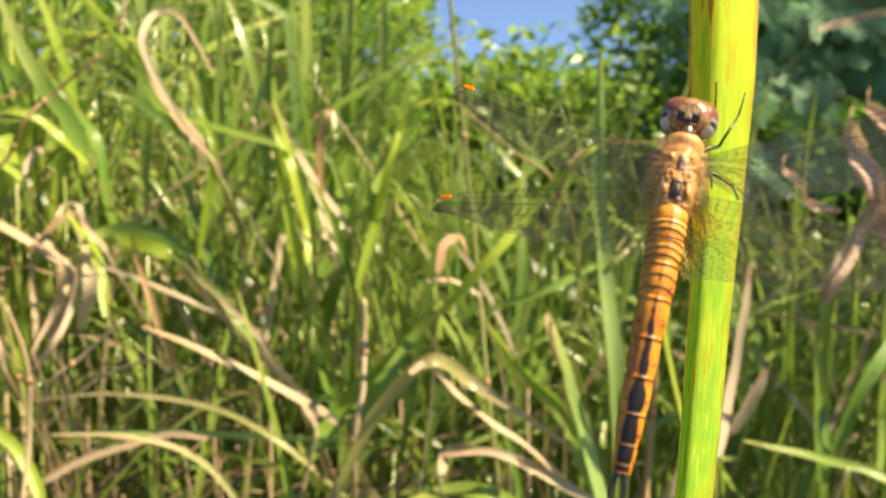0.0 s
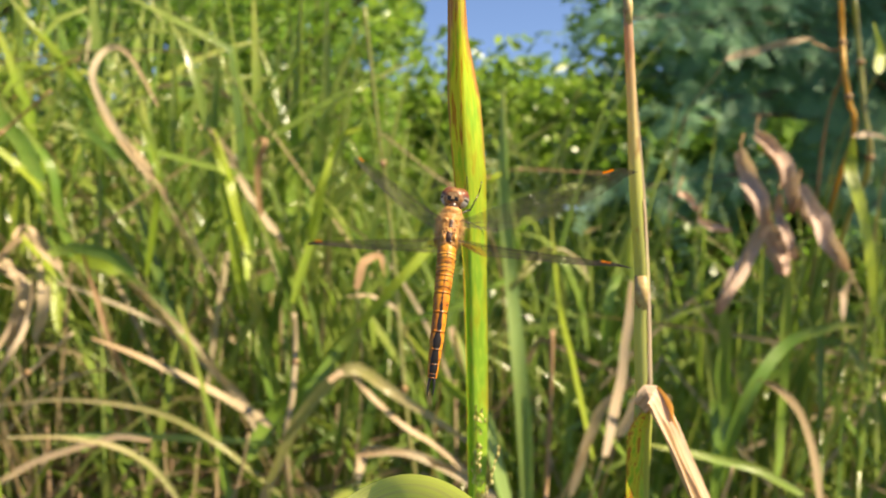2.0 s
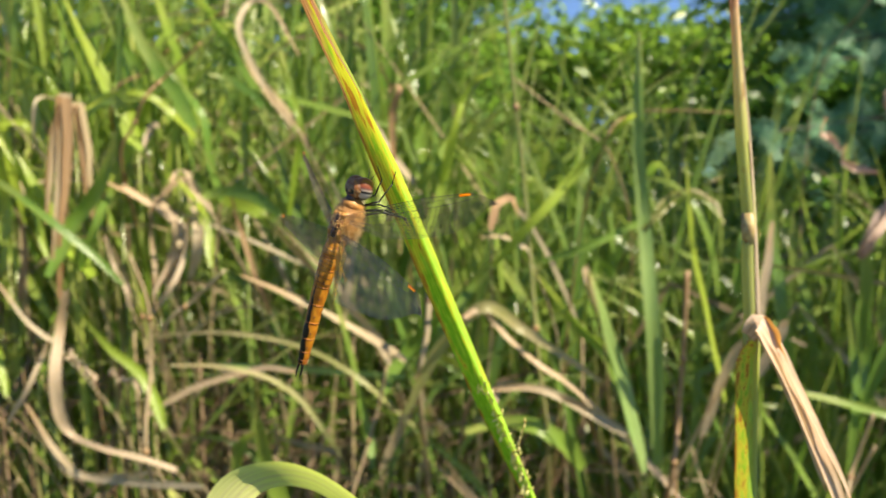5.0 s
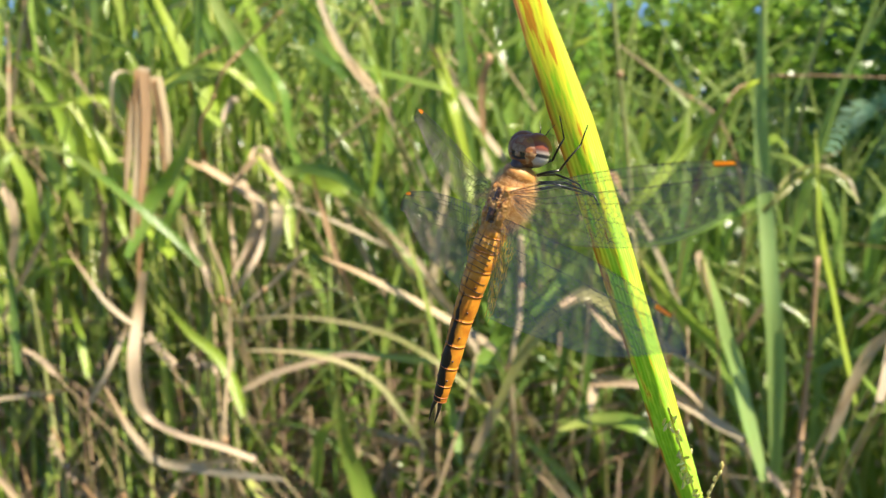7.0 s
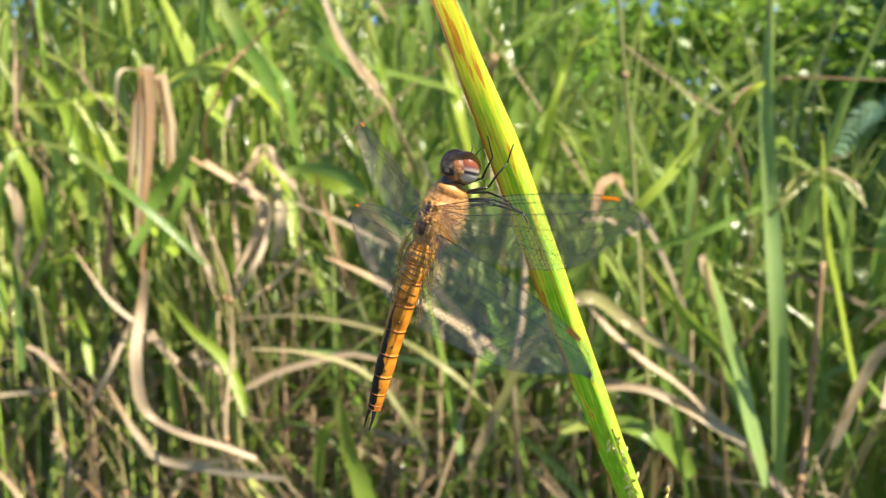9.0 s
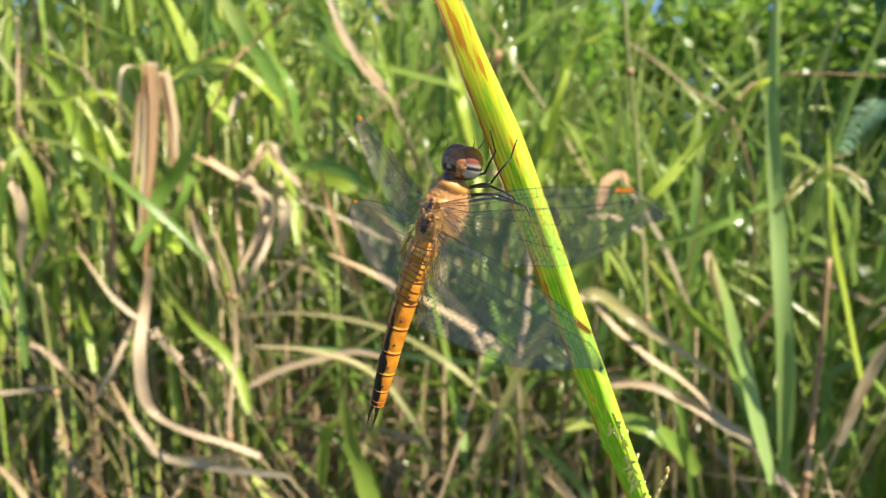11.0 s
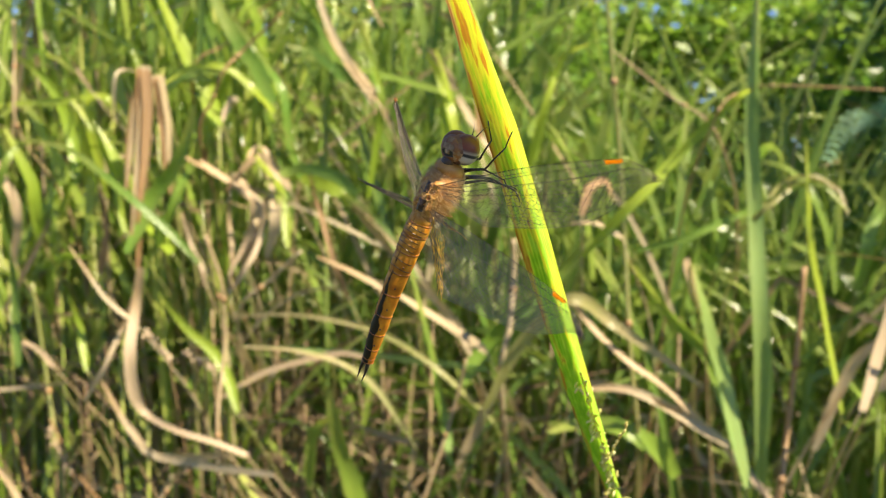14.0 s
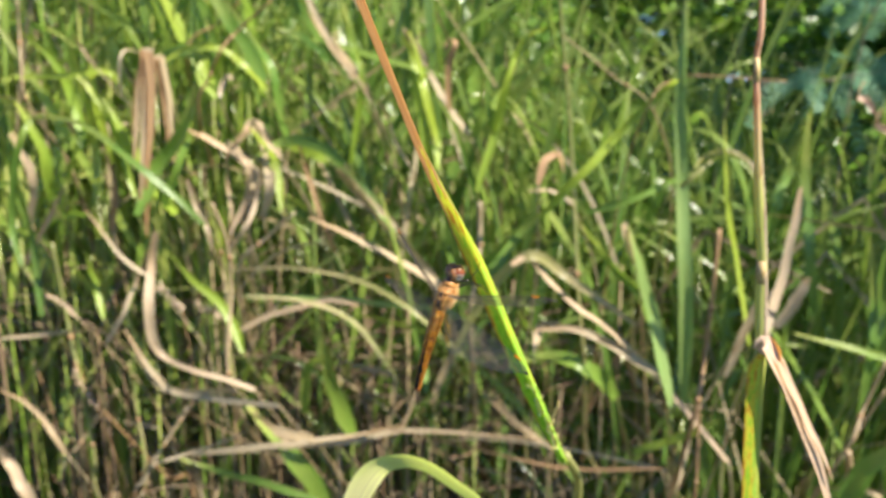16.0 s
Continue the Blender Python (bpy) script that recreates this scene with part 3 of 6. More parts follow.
grass_leaf("pale tan leaf arching over and down", PALE_DRY, 0.0095, [(-0.035, 0.838, 0.727), (-0.014, 0.850, 0.733), (0.015, 0.862, 0.699), (0.051, 0.838, 0.673), (0.099, 0.850, 0.638), (0.173, 0.862, 0.560), (0.255, 0.838, 0.474)])
grass_leaf("small pale tan dry leaf tip", PALE_DRY, 0.0142, [(0.104, 0.818, 0.791), (0.112, 0.830, 0.764), (0.127, 0.842, 0.730)])
grass_leaf("thin olive leaf bent in a loop", OLIVE, 0.0066, [(0.269, 0.888, 0.835), (0.259, 0.900, 0.862), (0.225, 0.912, 0.867), (0.190, 0.888, 0.842), (0.161, 0.900, 0.812)])
grass_leaf("folded tan leaf beside the stem", PALE_DRY, 0.0190, [(0.315, 0.788, 0.740), (0.306, 0.800, 0.707), (0.291, 0.812, 0.670)])
grass_leaf("grey tan straw leaf leaning low", DRY, 0.0076, [(0.270, 0.848, 0.661), (0.242, 0.860, 0.597), (0.213, 0.872, 0.518), (0.194, 0.848, 0.429)])
grass_leaf("yellow green leaf low in the stand", LIME, 0.0123, [(0.240, 0.858, 0.523), (0.203, 0.870, 0.494), (0.135, 0.882, 0.456)])
grass_leaf("thin pale stalk lying low", DRY, 0.0057, [(-0.060, 0.848, 0.547), (-0.021, 0.860, 0.495), (0.030, 0.872, 0.451)])
grass_stalk("orange tan dry stalk", BROWN, 0.0066, [(0.221, 0.828, 0.787), (0.219, 0.840, 0.701), (0.214, 0.852, 0.575), (0.214, 0.828, 0.426)])
grass_leaf("dark green grass leaf bent over", GREEN, 0.0162, [(-0.282, 0.908, 0.845), (-0.327, 0.920, 0.871), (-0.383, 0.932, 0.873), (-0.409, 0.908, 0.855)])
grass_leaf("bright green leaf standing in sunlight", LIME, 0.0114, [(-0.205, 0.988, 1.029), (-0.187, 1.000, 0.962), (-0.173, 1.012, 0.887), (-0.164, 0.988, 0.830)])
grass_leaf("pale green leaf leaning in sunlight", LIME, 0.0133, [(-0.026, 0.988, 1.036), (-0.058, 1.000, 0.986), (-0.079, 1.012, 0.896), (-0.104, 0.988, 0.798)])
grass_leaf("thin tan leaf hanging bent", PALE_DRY, 0.0085, [(-0.490, 0.968, 0.868), (-0.460, 0.980, 0.837), (-0.468, 0.992, 0.787), (-0.474, 0.968, 0.746)])
grass_leaf("thin pale dry leaf", DRY, 0.0076, [(-0.535, 0.938, 0.802), (-0.517, 0.950, 0.739), (-0.504, 0.962, 0.673), (-0.484, 0.938, 0.580)])
grass_leaf("tan dry leaf crossing low", DRY, 0.0095, [(-0.604, 0.838, 0.604), (-0.589, 0.850, 0.548), (-0.554, 0.862, 0.501), (-0.431, 0.838, 0.521)])
grass_leaf("bright green grass leaf", LIME, 0.0133, [(-0.513, 0.938, 0.785), (-0.504, 0.950, 0.730), (-0.499, 0.962, 0.674)])
grass_leaf("green grass leaf standing low", GREEN, 0.0152, [(-0.778, 0.868, 0.901), (-0.785, 0.880, 0.811), (-0.781, 0.892, 0.722), (-0.763, 0.868, 0.603)])
grass_leaf("yellow leaf catching the sun", LIME, 0.0114, [(-0.664, 0.888, 0.970), (-0.642, 0.900, 0.913), (-0.631, 0.912, 0.862), (-0.600, 0.888, 0.790)])
grass_leaf("pale yellow green leaf in the sun", LIME, 0.0171, [(-0.807, 0.918, 0.927), (-0.778, 0.930, 0.849), (-0.781, 0.942, 0.769)])
grass_leaf("pale dry leaf at the edge of the clump", PALE_DRY, 0.0133, [(-0.798, 0.888, 0.882), (-0.778, 0.900, 0.812), (-0.800, 0.912, 0.740)])
grass_leaf("pale straw leaf leaning down", DRY, 0.0104, [(-0.715, 0.888, 0.803), (-0.761, 0.900, 0.743), (-0.820, 0.912, 0.667)])
grass_leaf("pale dry leaf hanging in a loop", PALE_DRY, 0.0123, [(-0.515, 0.938, 0.878), (-0.477, 0.950, 0.854), (-0.443, 0.962, 0.824), (-0.439, 0.938, 0.785), (-0.465, 0.950, 0.745)])
grass_leaf("small pale dry leaf tip", PALE_DRY, 0.0133, [(-0.432, 0.958, 0.896), (-0.421, 0.970, 0.872), (-0.409, 0.982, 0.845)])
grass_leaf("orange brown dry leaf", BROWN, 0.0123, [(-0.653, 0.908, 0.851), (-0.651, 0.920, 0.797), (-0.675, 0.932, 0.725)])
grass_leaf("yellow green leaf standing in the sun", LIME, 0.0162, [(-0.726, 0.948, 1.004), (-0.714, 0.960, 0.927), (-0.715, 0.972, 0.848), (-0.707, 0.948, 0.762)])
grass_leaf("pale green leaf bent over in the sun", LIME, 0.0171, [(-0.824, 0.968, 1.032), (-0.781, 0.980, 0.992), (-0.758, 0.992, 0.920), (-0.735, 0.968, 0.848)])

grass_leaf("thin grey dry leaf looped over", DRY, 0.0046, [(-0.579, 0.900, 0.997), (-0.606, 0.912, 1.003), (-0.607, 0.892, 0.993), (-0.617, 0.900, 0.962), (-0.623, 0.912, 0.941)])
grass_leaf("long pale green leaf leaning, tan at its end", GREEN, 0.0105, [(-0.724, 0.860, 0.912), (-0.661, 0.872, 0.896), (-0.581, 0.852, 0.850), (-0.528, 0.860, 0.806), (-0.484, 0.872, 0.757)])
grass_leaf("green leaf bent over at its top", GREEN, 0.0111, [(-0.708, 0.870, 0.910), (-0.751, 0.882, 0.904), (-0.759, 0.862, 0.881), (-0.785, 0.870, 0.821), (-0.808, 0.882, 0.741), (-0.782, 0.862, 0.684)])
grass_leaf("pale green leaf lying level", LIME, 0.0104, [(-0.856, 0.950, 0.958), (-0.804, 0.962, 0.964), (-0.721, 0.942, 0.965), (-0.668, 0.950, 0.971), (-0.654, 0.962, 0.952)])
grass_leaf("pale green leaf arching over", LIME, 0.0102, [(-0.572, 0.930, 0.979), (-0.542, 0.942, 1.000), (-0.492, 0.922, 1.008), (-0.463, 0.930, 1.000), (-0.435, 0.942, 0.974), (-0.402, 0.922, 0.946)])
grass_leaf("blue green leaf end catching the light", GREEN, 0.0104, [(-0.394, 0.950, 1.033), (-0.367, 0.962, 1.026), (-0.330, 0.942, 1.005), (-0.315, 0.950, 0.986)])
grass_leaf("tan dry leaf leaning across", DRY, 0.0090, [(-0.356, 0.980, 1.074), (-0.326, 0.992, 1.018), (-0.278, 0.972, 0.966), (-0.264, 0.980, 0.933)])
grass_leaf("pale looped dry ribbon leaf", PALE_DRY, 0.0061, [(-0.500, 0.910, 0.885), (-0.466, 0.922, 0.860), (-0.431, 0.902, 0.847), (-0.427, 0.910, 0.821), (-0.446, 0.922, 0.777), (-0.459, 0.902, 0.737)])
grass_leaf("pale dry leaf hanging", PALE_DRY, 0.0070, [(-0.413, 0.920, 0.841), (-0.427, 0.932, 0.789), (-0.438, 0.912, 0.749), (-0.469, 0.920, 0.712)])
grass_leaf("tan dry leaf hanging straight", DRY, 0.0070, [(-0.470, 0.930, 0.862), (-0.478, 0.942, 0.803), (-0.464, 0.922, 0.755), (-0.478, 0.930, 0.700)])
grass_leaf("pale dry leaf bent at its top", PALE_DRY, 0.0069, [(-0.432, 0.910, 0.889), (-0.426, 0.922, 0.902), (-0.404, 0.902, 0.898), (-0.400, 0.910, 0.875), (-0.382, 0.922, 0.850)])
grass_leaf("pale dry leaf dangling", PALE_DRY, 0.0067, [(-0.511, 0.880, 0.820), (-0.507, 0.892, 0.780), (-0.480, 0.872, 0.751), (-0.479, 0.880, 0.723)])
grass_leaf("tan dry leaf leaning through the stand", DRY, 0.0072, [(-0.304, 0.950, 0.833), (-0.266, 0.962, 0.791), (-0.219, 0.942, 0.753), (-0.196, 0.950, 0.715), (-0.171, 0.962, 0.663)])
grass_leaf("pinkish brown dry leaf standing", BROWN, 0.0081, [(-0.374, 0.970, 0.870), (-0.365, 0.982, 0.818), (-0.336, 0.962, 0.752), (-0.320, 0.970, 0.703)])
grass_leaf("thin grey dry leaf bent", DRY, 0.0049, [(-0.263, 0.980, 0.941), (-0.241, 0.992, 0.908), (-0.224, 0.972, 0.872), (-0.205, 0.980, 0.837)])
grass_leaf("yellow green leaf standing behind", LIME, 0.0147, [(-0.222, 1.050, 1.032), (-0.214, 1.062, 0.969), (-0.195, 1.042, 0.875), (-0.181, 1.050, 0.796)])
grass_stalk("tan dry stalk standing upright", DRY, 0.0080, [(-0.810, 0.950, 1.078), (-0.822, 0.962, 1.029), (-0.809, 0.942, 0.978), (-0.809, 0.950, 0.917)])
grass_leaf("tan dry leaf leaning", DRY, 0.0063, [(-0.706, 0.930, 1.025), (-0.700, 0.942, 1.003), (-0.666, 0.922, 0.976)])
grass_leaf("bright green leaf standing in the sun", LIME, 0.0120, [(-0.681, 0.960, 1.077), (-0.700, 0.972, 1.012), (-0.695, 0.952, 0.961), (-0.695, 0.960, 0.909), (-0.687, 0.972, 0.829)])
grass_leaf("broad green leaf leaning in the sun", GREEN, 0.0134, [(-0.513, 0.940, 0.920), (-0.537, 0.952, 0.877), (-0.553, 0.932, 0.828), (-0.586, 0.940, 0.765)])
grass_leaf("bright green leaf standing", GREEN, 0.0120, [(-0.473, 0.960, 1.074), (-0.446, 0.972, 1.027), (-0.404, 0.952, 0.978), (-0.397, 0.960, 0.912), (-0.389, 0.972, 0.861)])
grass_leaf("green leaf standing in the sun", LIME, 0.0098, [(-0.307, 0.980, 1.065), (-0.294, 0.992, 1.018), (-0.273, 0.972, 0.970), (-0.282, 0.980, 0.912), (-0.300, 0.992, 0.835)])
grass_leaf("pale dry grass leaf tip", PALE_DRY, 0.0078, [(-0.478, 0.930, 0.937), (-0.469, 0.942, 0.966), (-0.451, 0.922, 0.960)])
grass_stalk("thin brown stalk leaning across", BROWN, 0.0067, [(-0.390, 0.930, 1.071), (-0.449, 0.942, 1.029), (-0.468, 0.922, 1.001), (-0.492, 0.930, 0.962), (-0.518, 0.942, 0.912)])
grass_stalk("pale green stalk standing", OLIVE, 0.0105, [(-0.726, 0.860, 0.722), (-0.724, 0.872, 0.604), (-0.695, 0.852, 0.494), (-0.692, 0.860, 0.386), (-0.699, 0.872, 0.298)])
grass_leaf("bright green leaf low in the clump", LIME, 0.0107, [(-0.701, 0.900, 0.701), (-0.697, 0.912, 0.649), (-0.674, 0.892, 0.596)])
grass_leaf("grey dry leaf leaning", DRY, 0.0073, [(-0.569, 0.860, 0.722), (-0.601, 0.872, 0.664), (-0.613, 0.852, 0.620), (-0.652, 0.860, 0.569)])
grass_leaf("tan straw lying level", DRY, 0.0059, [(-0.836, 0.860, 0.564), (-0.765, 0.872, 0.572), (-0.680, 0.852, 0.591), (-0.626, 0.860, 0.598)])
grass_leaf("pale tan dry leaf", PALE_DRY, 0.0073, [(-0.738, 0.850, 0.644), (-0.723, 0.862, 0.630), (-0.684, 0.842, 0.614)])
grass_leaf("tan straw lying across low", DRY, 0.0051, [(-0.589, 0.860, 0.375), (-0.529, 0.872, 0.396), (-0.461, 0.852, 0.431), (-0.426, 0.860, 0.447)])
grass_leaf("pale green leaf lying low", GREEN, 0.0122, [(-0.533, 0.840, 0.401), (-0.483, 0.852, 0.381), (-0.401, 0.832, 0.381), (-0.317, 0.840, 0.357)])
grass_leaf("broad pale tan leaf low at the edge", PALE_DRY, 0.0163, [(-0.790, 0.780, 0.425), (-0.787, 0.792, 0.392), (-0.753, 0.772, 0.369), (-0.739, 0.780, 0.328)])
grass_leaf("yellow tan leaf leaning low", DRY, 0.0085, [(-0.813, 0.820, 0.497), (-0.776, 0.832, 0.471), (-0.726, 0.812, 0.442), (-0.710, 0.820, 0.399)])
grass_stalk("brown stalk leaning low", BROWN, 0.0062, [(-0.702, 0.850, 0.540), (-0.690, 0.862, 0.490), (-0.661, 0.842, 0.473)])
grass_stalk("tan stalk leaning low", DRY, 0.0063, [(-0.526, 0.860, 0.477), (-0.566, 0.872, 0.421), (-0.596, 0.852, 0.361), (-0.626, 0.860, 0.313)])
grass_stalk("grey tan stalk leaning low", DRY, 0.0064, [(-0.654, 0.880, 0.486), (-0.717, 0.892, 0.408), (-0.764, 0.872, 0.323)])
grass_stalk("tan stalk crossing low", DRY, 0.0064, [(-0.508, 0.880, 0.488), (-0.546, 0.892, 0.452), (-0.577, 0.872, 0.401), (-0.626, 0.880, 0.334)])
grass_stalk("pale stalk standing low", OLIVE, 0.0074, [(-0.623, 0.870, 0.538), (-0.626, 0.882, 0.459), (-0.604, 0.862, 0.394), (-0.611, 0.870, 0.311)])
grass_stalk("brown stalk standing low down", BROWN, 0.0065, [(-0.805, 0.890, 0.518), (-0.789, 0.902, 0.416), (-0.768, 0.882, 0.348), (-0.773, 0.890, 0.280)])
grass_stalk("tan stalk leaning low", DRY, 0.0075, [(-0.138, 0.880, 0.654), (-0.157, 0.892, 0.582), (-0.186, 0.872, 0.483), (-0.214, 0.880, 0.423)])
grass_leaf("tan straw lying low", DRY, 0.0052, [(0.180, 0.870, 0.440), (0.104, 0.882, 0.445), (0.011, 0.862, 0.466), (-0.086, 0.870, 0.462), (-0.155, 0.882, 0.442)])
grass_leaf("thin olive leaf bent over", OLIVE, 0.0046, [(0.187, 0.900, 0.842), (0.208, 0.912, 0.867), (0.233, 0.892, 0.875), (0.259, 0.900, 0.862), (0.271, 0.912, 0.847)])
grass_leaf("dark green leaf in shade", GREEN, 0.0183, [(0.348, 1.000, 0.918), (0.354, 1.012, 0.824), (0.363, 0.992, 0.732), (0.381, 1.000, 0.632)])
grass_leaf("dark green leaf in shade", GREEN, 0.0150, [(0.342, 1.000, 0.888), (0.331, 1.012, 0.839), (0.314, 0.992, 0.794), (0.309, 1.000, 0.736)])
grass_stalk("grey tan stalk leaning low", DRY, 0.0084, [(0.435, 0.860, 0.619), (0.420, 0.872, 0.552), (0.400, 0.852, 0.505)])
grass_stalk("grey tan stalk leaning low", DRY, 0.0074, [(0.442, 0.870, 0.578), (0.420, 0.882, 0.516), (0.392, 0.862, 0.475)])
grass_leaf("green leaf in shade", GREEN, 0.0152, [(0.412, 0.900, 0.769), (0.429, 0.912, 0.677), (0.424, 0.892, 0.607), (0.423, 0.900, 0.532)])
grass_stalk("tan dry stalk cut short", DRY, 0.0139, [(-0.090, 0.920, 0.794), (-0.091, 0.932, 0.746), (-0.091, 0.912, 0.693), (-0.103, 0.920, 0.620)])
grass_leaf("broad green leaf leaning across", GREEN, 0.0169, [(0.016, 0.930, 0.799), (-0.030, 0.942, 0.751), (-0.070, 0.922, 0.698), (-0.108, 0.930, 0.646)])
grass_leaf("pale green leaf leaning in the light", LIME, 0.0098, [(-0.473, 1.000, 1.200), (-0.443, 1.012, 1.158), (-0.390, 0.992, 1.106), (-0.364, 1.000, 1.067)])
grass_leaf("tan dry leaf leaning down", DRY, 0.0073, [(-0.355, 0.970, 1.063), (-0.335, 0.982, 1.024), (-0.292, 0.962, 0.979), (-0.277, 0.970, 0.961)])
grass_leaf("yellow green leaf standing", LIME, 0.0121, [(-0.221, 1.000, 1.025), (-0.205, 1.012, 0.992), (-0.183, 0.992, 0.939), (-0.171, 1.000, 0.879)])
grass_leaf("tan dry leaf leaning beside a yellow one", DRY, 0.0100, [(-0.224, 1.020, 1.035), (-0.194, 1.032, 0.986), (-0.159, 1.012, 0.931), (-0.116, 1.020, 0.870)])
grass_leaf("tan dry leaf bent over a stalk", BROWN, 0.0090, [(-0.155, 1.000, 0.999), (-0.153, 1.012, 1.015), (-0.138, 0.992, 1.011), (-0.151, 1.000, 0.976), (-0.150, 1.012, 0.908)])
grass_leaf("blue green leaf leaning", GREEN, 0.0138, [(-0.030, 1.020, 0.984), (-0.071, 1.032, 0.947), (-0.098, 1.012, 0.908), (-0.123, 1.020, 0.870)])
grass_leaf("yellow green leaf arching up", LIME, 0.0090, [(-0.012, 1.000, 1.032), (-0.044, 1.012, 1.016), (-0.060, 0.992, 0.968), (-0.076, 1.000, 0.916), (-0.087, 1.012, 0.870)])
grass_leaf("tan straw leaf hanging level", DRY, 0.0123, [(0.502, 1.100, 1.137), (0.550, 1.112, 1.150), (0.591, 1.092, 1.159), (0.625, 1.100, 1.165)])
grass_stalk("thin brown bent stalk", BROWN, 0.0068, [(0.601, 1.050, 1.150), (0.633, 1.062, 1.140), (0.643, 1.042, 1.119)])
grass_stalk("orange yellow stalk ageing", OCHRE, 0.0118, [(0.617, 1.000, 1.194), (0.625, 1.012, 1.153), (0.619, 0.992, 1.105), (0.630, 1.000, 1.062), (0.642, 1.012, 1.015)])
grass_leaf("yellow green leaf hanging from the stalk", LIME, 0.0239, [(0.632, 0.990, 1.013), (0.634, 1.002, 0.980), (0.634, 0.982, 0.935), (0.651, 0.990, 0.884), (0.669, 1.002, 0.777)])
grass_stalk("green grass stem standing upright", OLIVE, 0.0131, [(0.644, 1.020, 1.199), (0.657, 1.032, 1.142), (0.657, 1.012, 1.048), (0.667, 1.020, 0.974)])
grass_leaf("pale dry leaf hanging from a green stalk", PALE_DRY, 0.0158, [(0.615, 0.950, 0.843), (0.609, 0.962, 0.812), (0.598, 0.942, 0.786), (0.607, 0.950, 0.763)])
grass_leaf("pale dry leaf crossing", PALE_DRY, 0.0103, [(0.622, 0.970, 1.013), (0.649, 0.982, 1.016), (0.668, 0.962, 1.005)])
grass_leaf("yellow leaf in the sun", LIME, 0.0151, [(0.659, 1.000, 1.164), (0.674, 1.012, 1.130), (0.662, 0.992, 1.097)])


def dead_bunch(top, foot, spread, count, seed):
    """A dead leaf that hangs in many long creased strips from one point."""
    rng = random.Random(seed)
    thing = new("dead_leaf_bunch")
    tagged(thing, "bunch of brown dead leaf strips hanging down", "dead leaves")
    top, foot = Vector(top), Vector(foot)
    thing.location = top
    for k in range(count):
        side = spread * (k / (count - 1) - 0.5)
        end = foot - top + Vector((side * 0.5, rng.uniform(-0.01, 0.01), rng.uniform(-0.02, 0.11)))
        bm = bmesh.new()
        ribbon(bm, spline([(side * 0.45, rng.uniform(-0.004, 0.004), rng.uniform(-0.004, 0.006)), end * 0.35 + Vector((side * 0.6, 0, 0)), end * 0.7 + Vector((side * 0.3, 0, 0)), end], 7), rng.uniform(0.009, 0.014),
               fold=rng.uniform(0.2, 0.6), face=Vector((rng.uniform(0.5, 1.0), -0.7, 0.2)), wave=0.7, twist=rng.uniform(-0.3, 0.3), rng=rng, taper=lambda v: 1 - 0.7 * v * v)
        part("strip", bm, DRY if k % 2 else BROWN, thing)
    bm = bmesh.new()
    tube(bm, spline([(0, 0.004, 0.004), (0.01, 0.05, -0.2), (0.0, 0.1, -0.6), (0.0, 0.1, -top.z)], 5), 0.0022, 6)
    part("stem", bm, OLIVE, thing)


def seed_head(points, seed):
    """A thin stalk end with small bead-like seeds."""
    rng = random.Random(seed)
    thing = new("seed_head")
    tagged(thing, "thin dry stalk with small tan bead-like seeds", "seed head", "seed heads")
    line = spline(points, 6)
    thing.location = line[0]
    bm = bmesh.new()
    tube(bm, [q - line[0] for q in line] + [Vector((0.01, 0.10, -line[0].z * 0.5)), Vector((0.0, 0.12, -line[0].z))], 0.0006, 5)
    part("stalk", bm, BROWN, thing)
    bm = bmesh.new()
    for q in line:
        for _ in range(2):
            blob(bm, q - line[0] + Vector((rng.gauss(0, 0.002), rng.gauss(0, 0.002), rng.gauss(0, 0.003))), (0.0022, 0.0022, 0.0034), Euler((rng.uniform(-1, 1), rng.uniform(-1, 1), 0)).to_matrix().to_4x4(), 8, 6)
    part("ear", bm, PALE_DRY, thing)


dead_bunch((-0.57, 0.9, 1.001), (-0.596, 0.9, 0.745), 0.026, 7, 1)
dead_bunch((-0.564, 0.92, 0.995), (-0.558, 0.92, 0.829), 0.022, 4, 2)
seed_head([(-0.545, 0.840, 0.669), (-0.534, 0.852, 0.651), (-0.506, 0.832, 0.642)], 1)
seed_head([(-0.489, 0.840, 0.650), (-0.478, 0.852, 0.637), (-0.447, 0.832, 0.631)], 2)
seed_head([(-0.698, 0.840, 0.530), (-0.691, 0.852, 0.494), (-0.658, 0.832, 0.476)], 3)


def dry_pod(width, points):
    COUNT[0] += 1
    rng = random.Random(COUNT[0])
    line = spline(points, 6)
    thing = new("dry_pod")
    tagged(thing, "brown speckled dry curled pod hanging from a twig", "dry pod", "dry pods on the twig")
    thing.location = line[0]
    bm = bmesh.new()
    for turn in (0.0, 0.5):
        ribbon(bm, [q - line[0] + Vector((0, 0.004 * turn, 0)) for q in line], width, fold=0.7 - 2 * turn, twist=rng.uniform(-0.7, 0.7), wave=1.4, rng=rng,
               taper=lambda v: (0.25 + 0.75 * math.sin(math.pi * min(1, 0.1 + 0.9 * v)) ** 0.6))
    part("shell", bm, POD, thing)
    bm = bmesh.new()
    tube(bm, [Vector((0, 0, -0.004)), Vector((0.003, 0.006, 0.010)), Vector((0.012, 0.02, 0.022))], 0.0010, 5)
    part("stalk", bm, BROWN, thing)


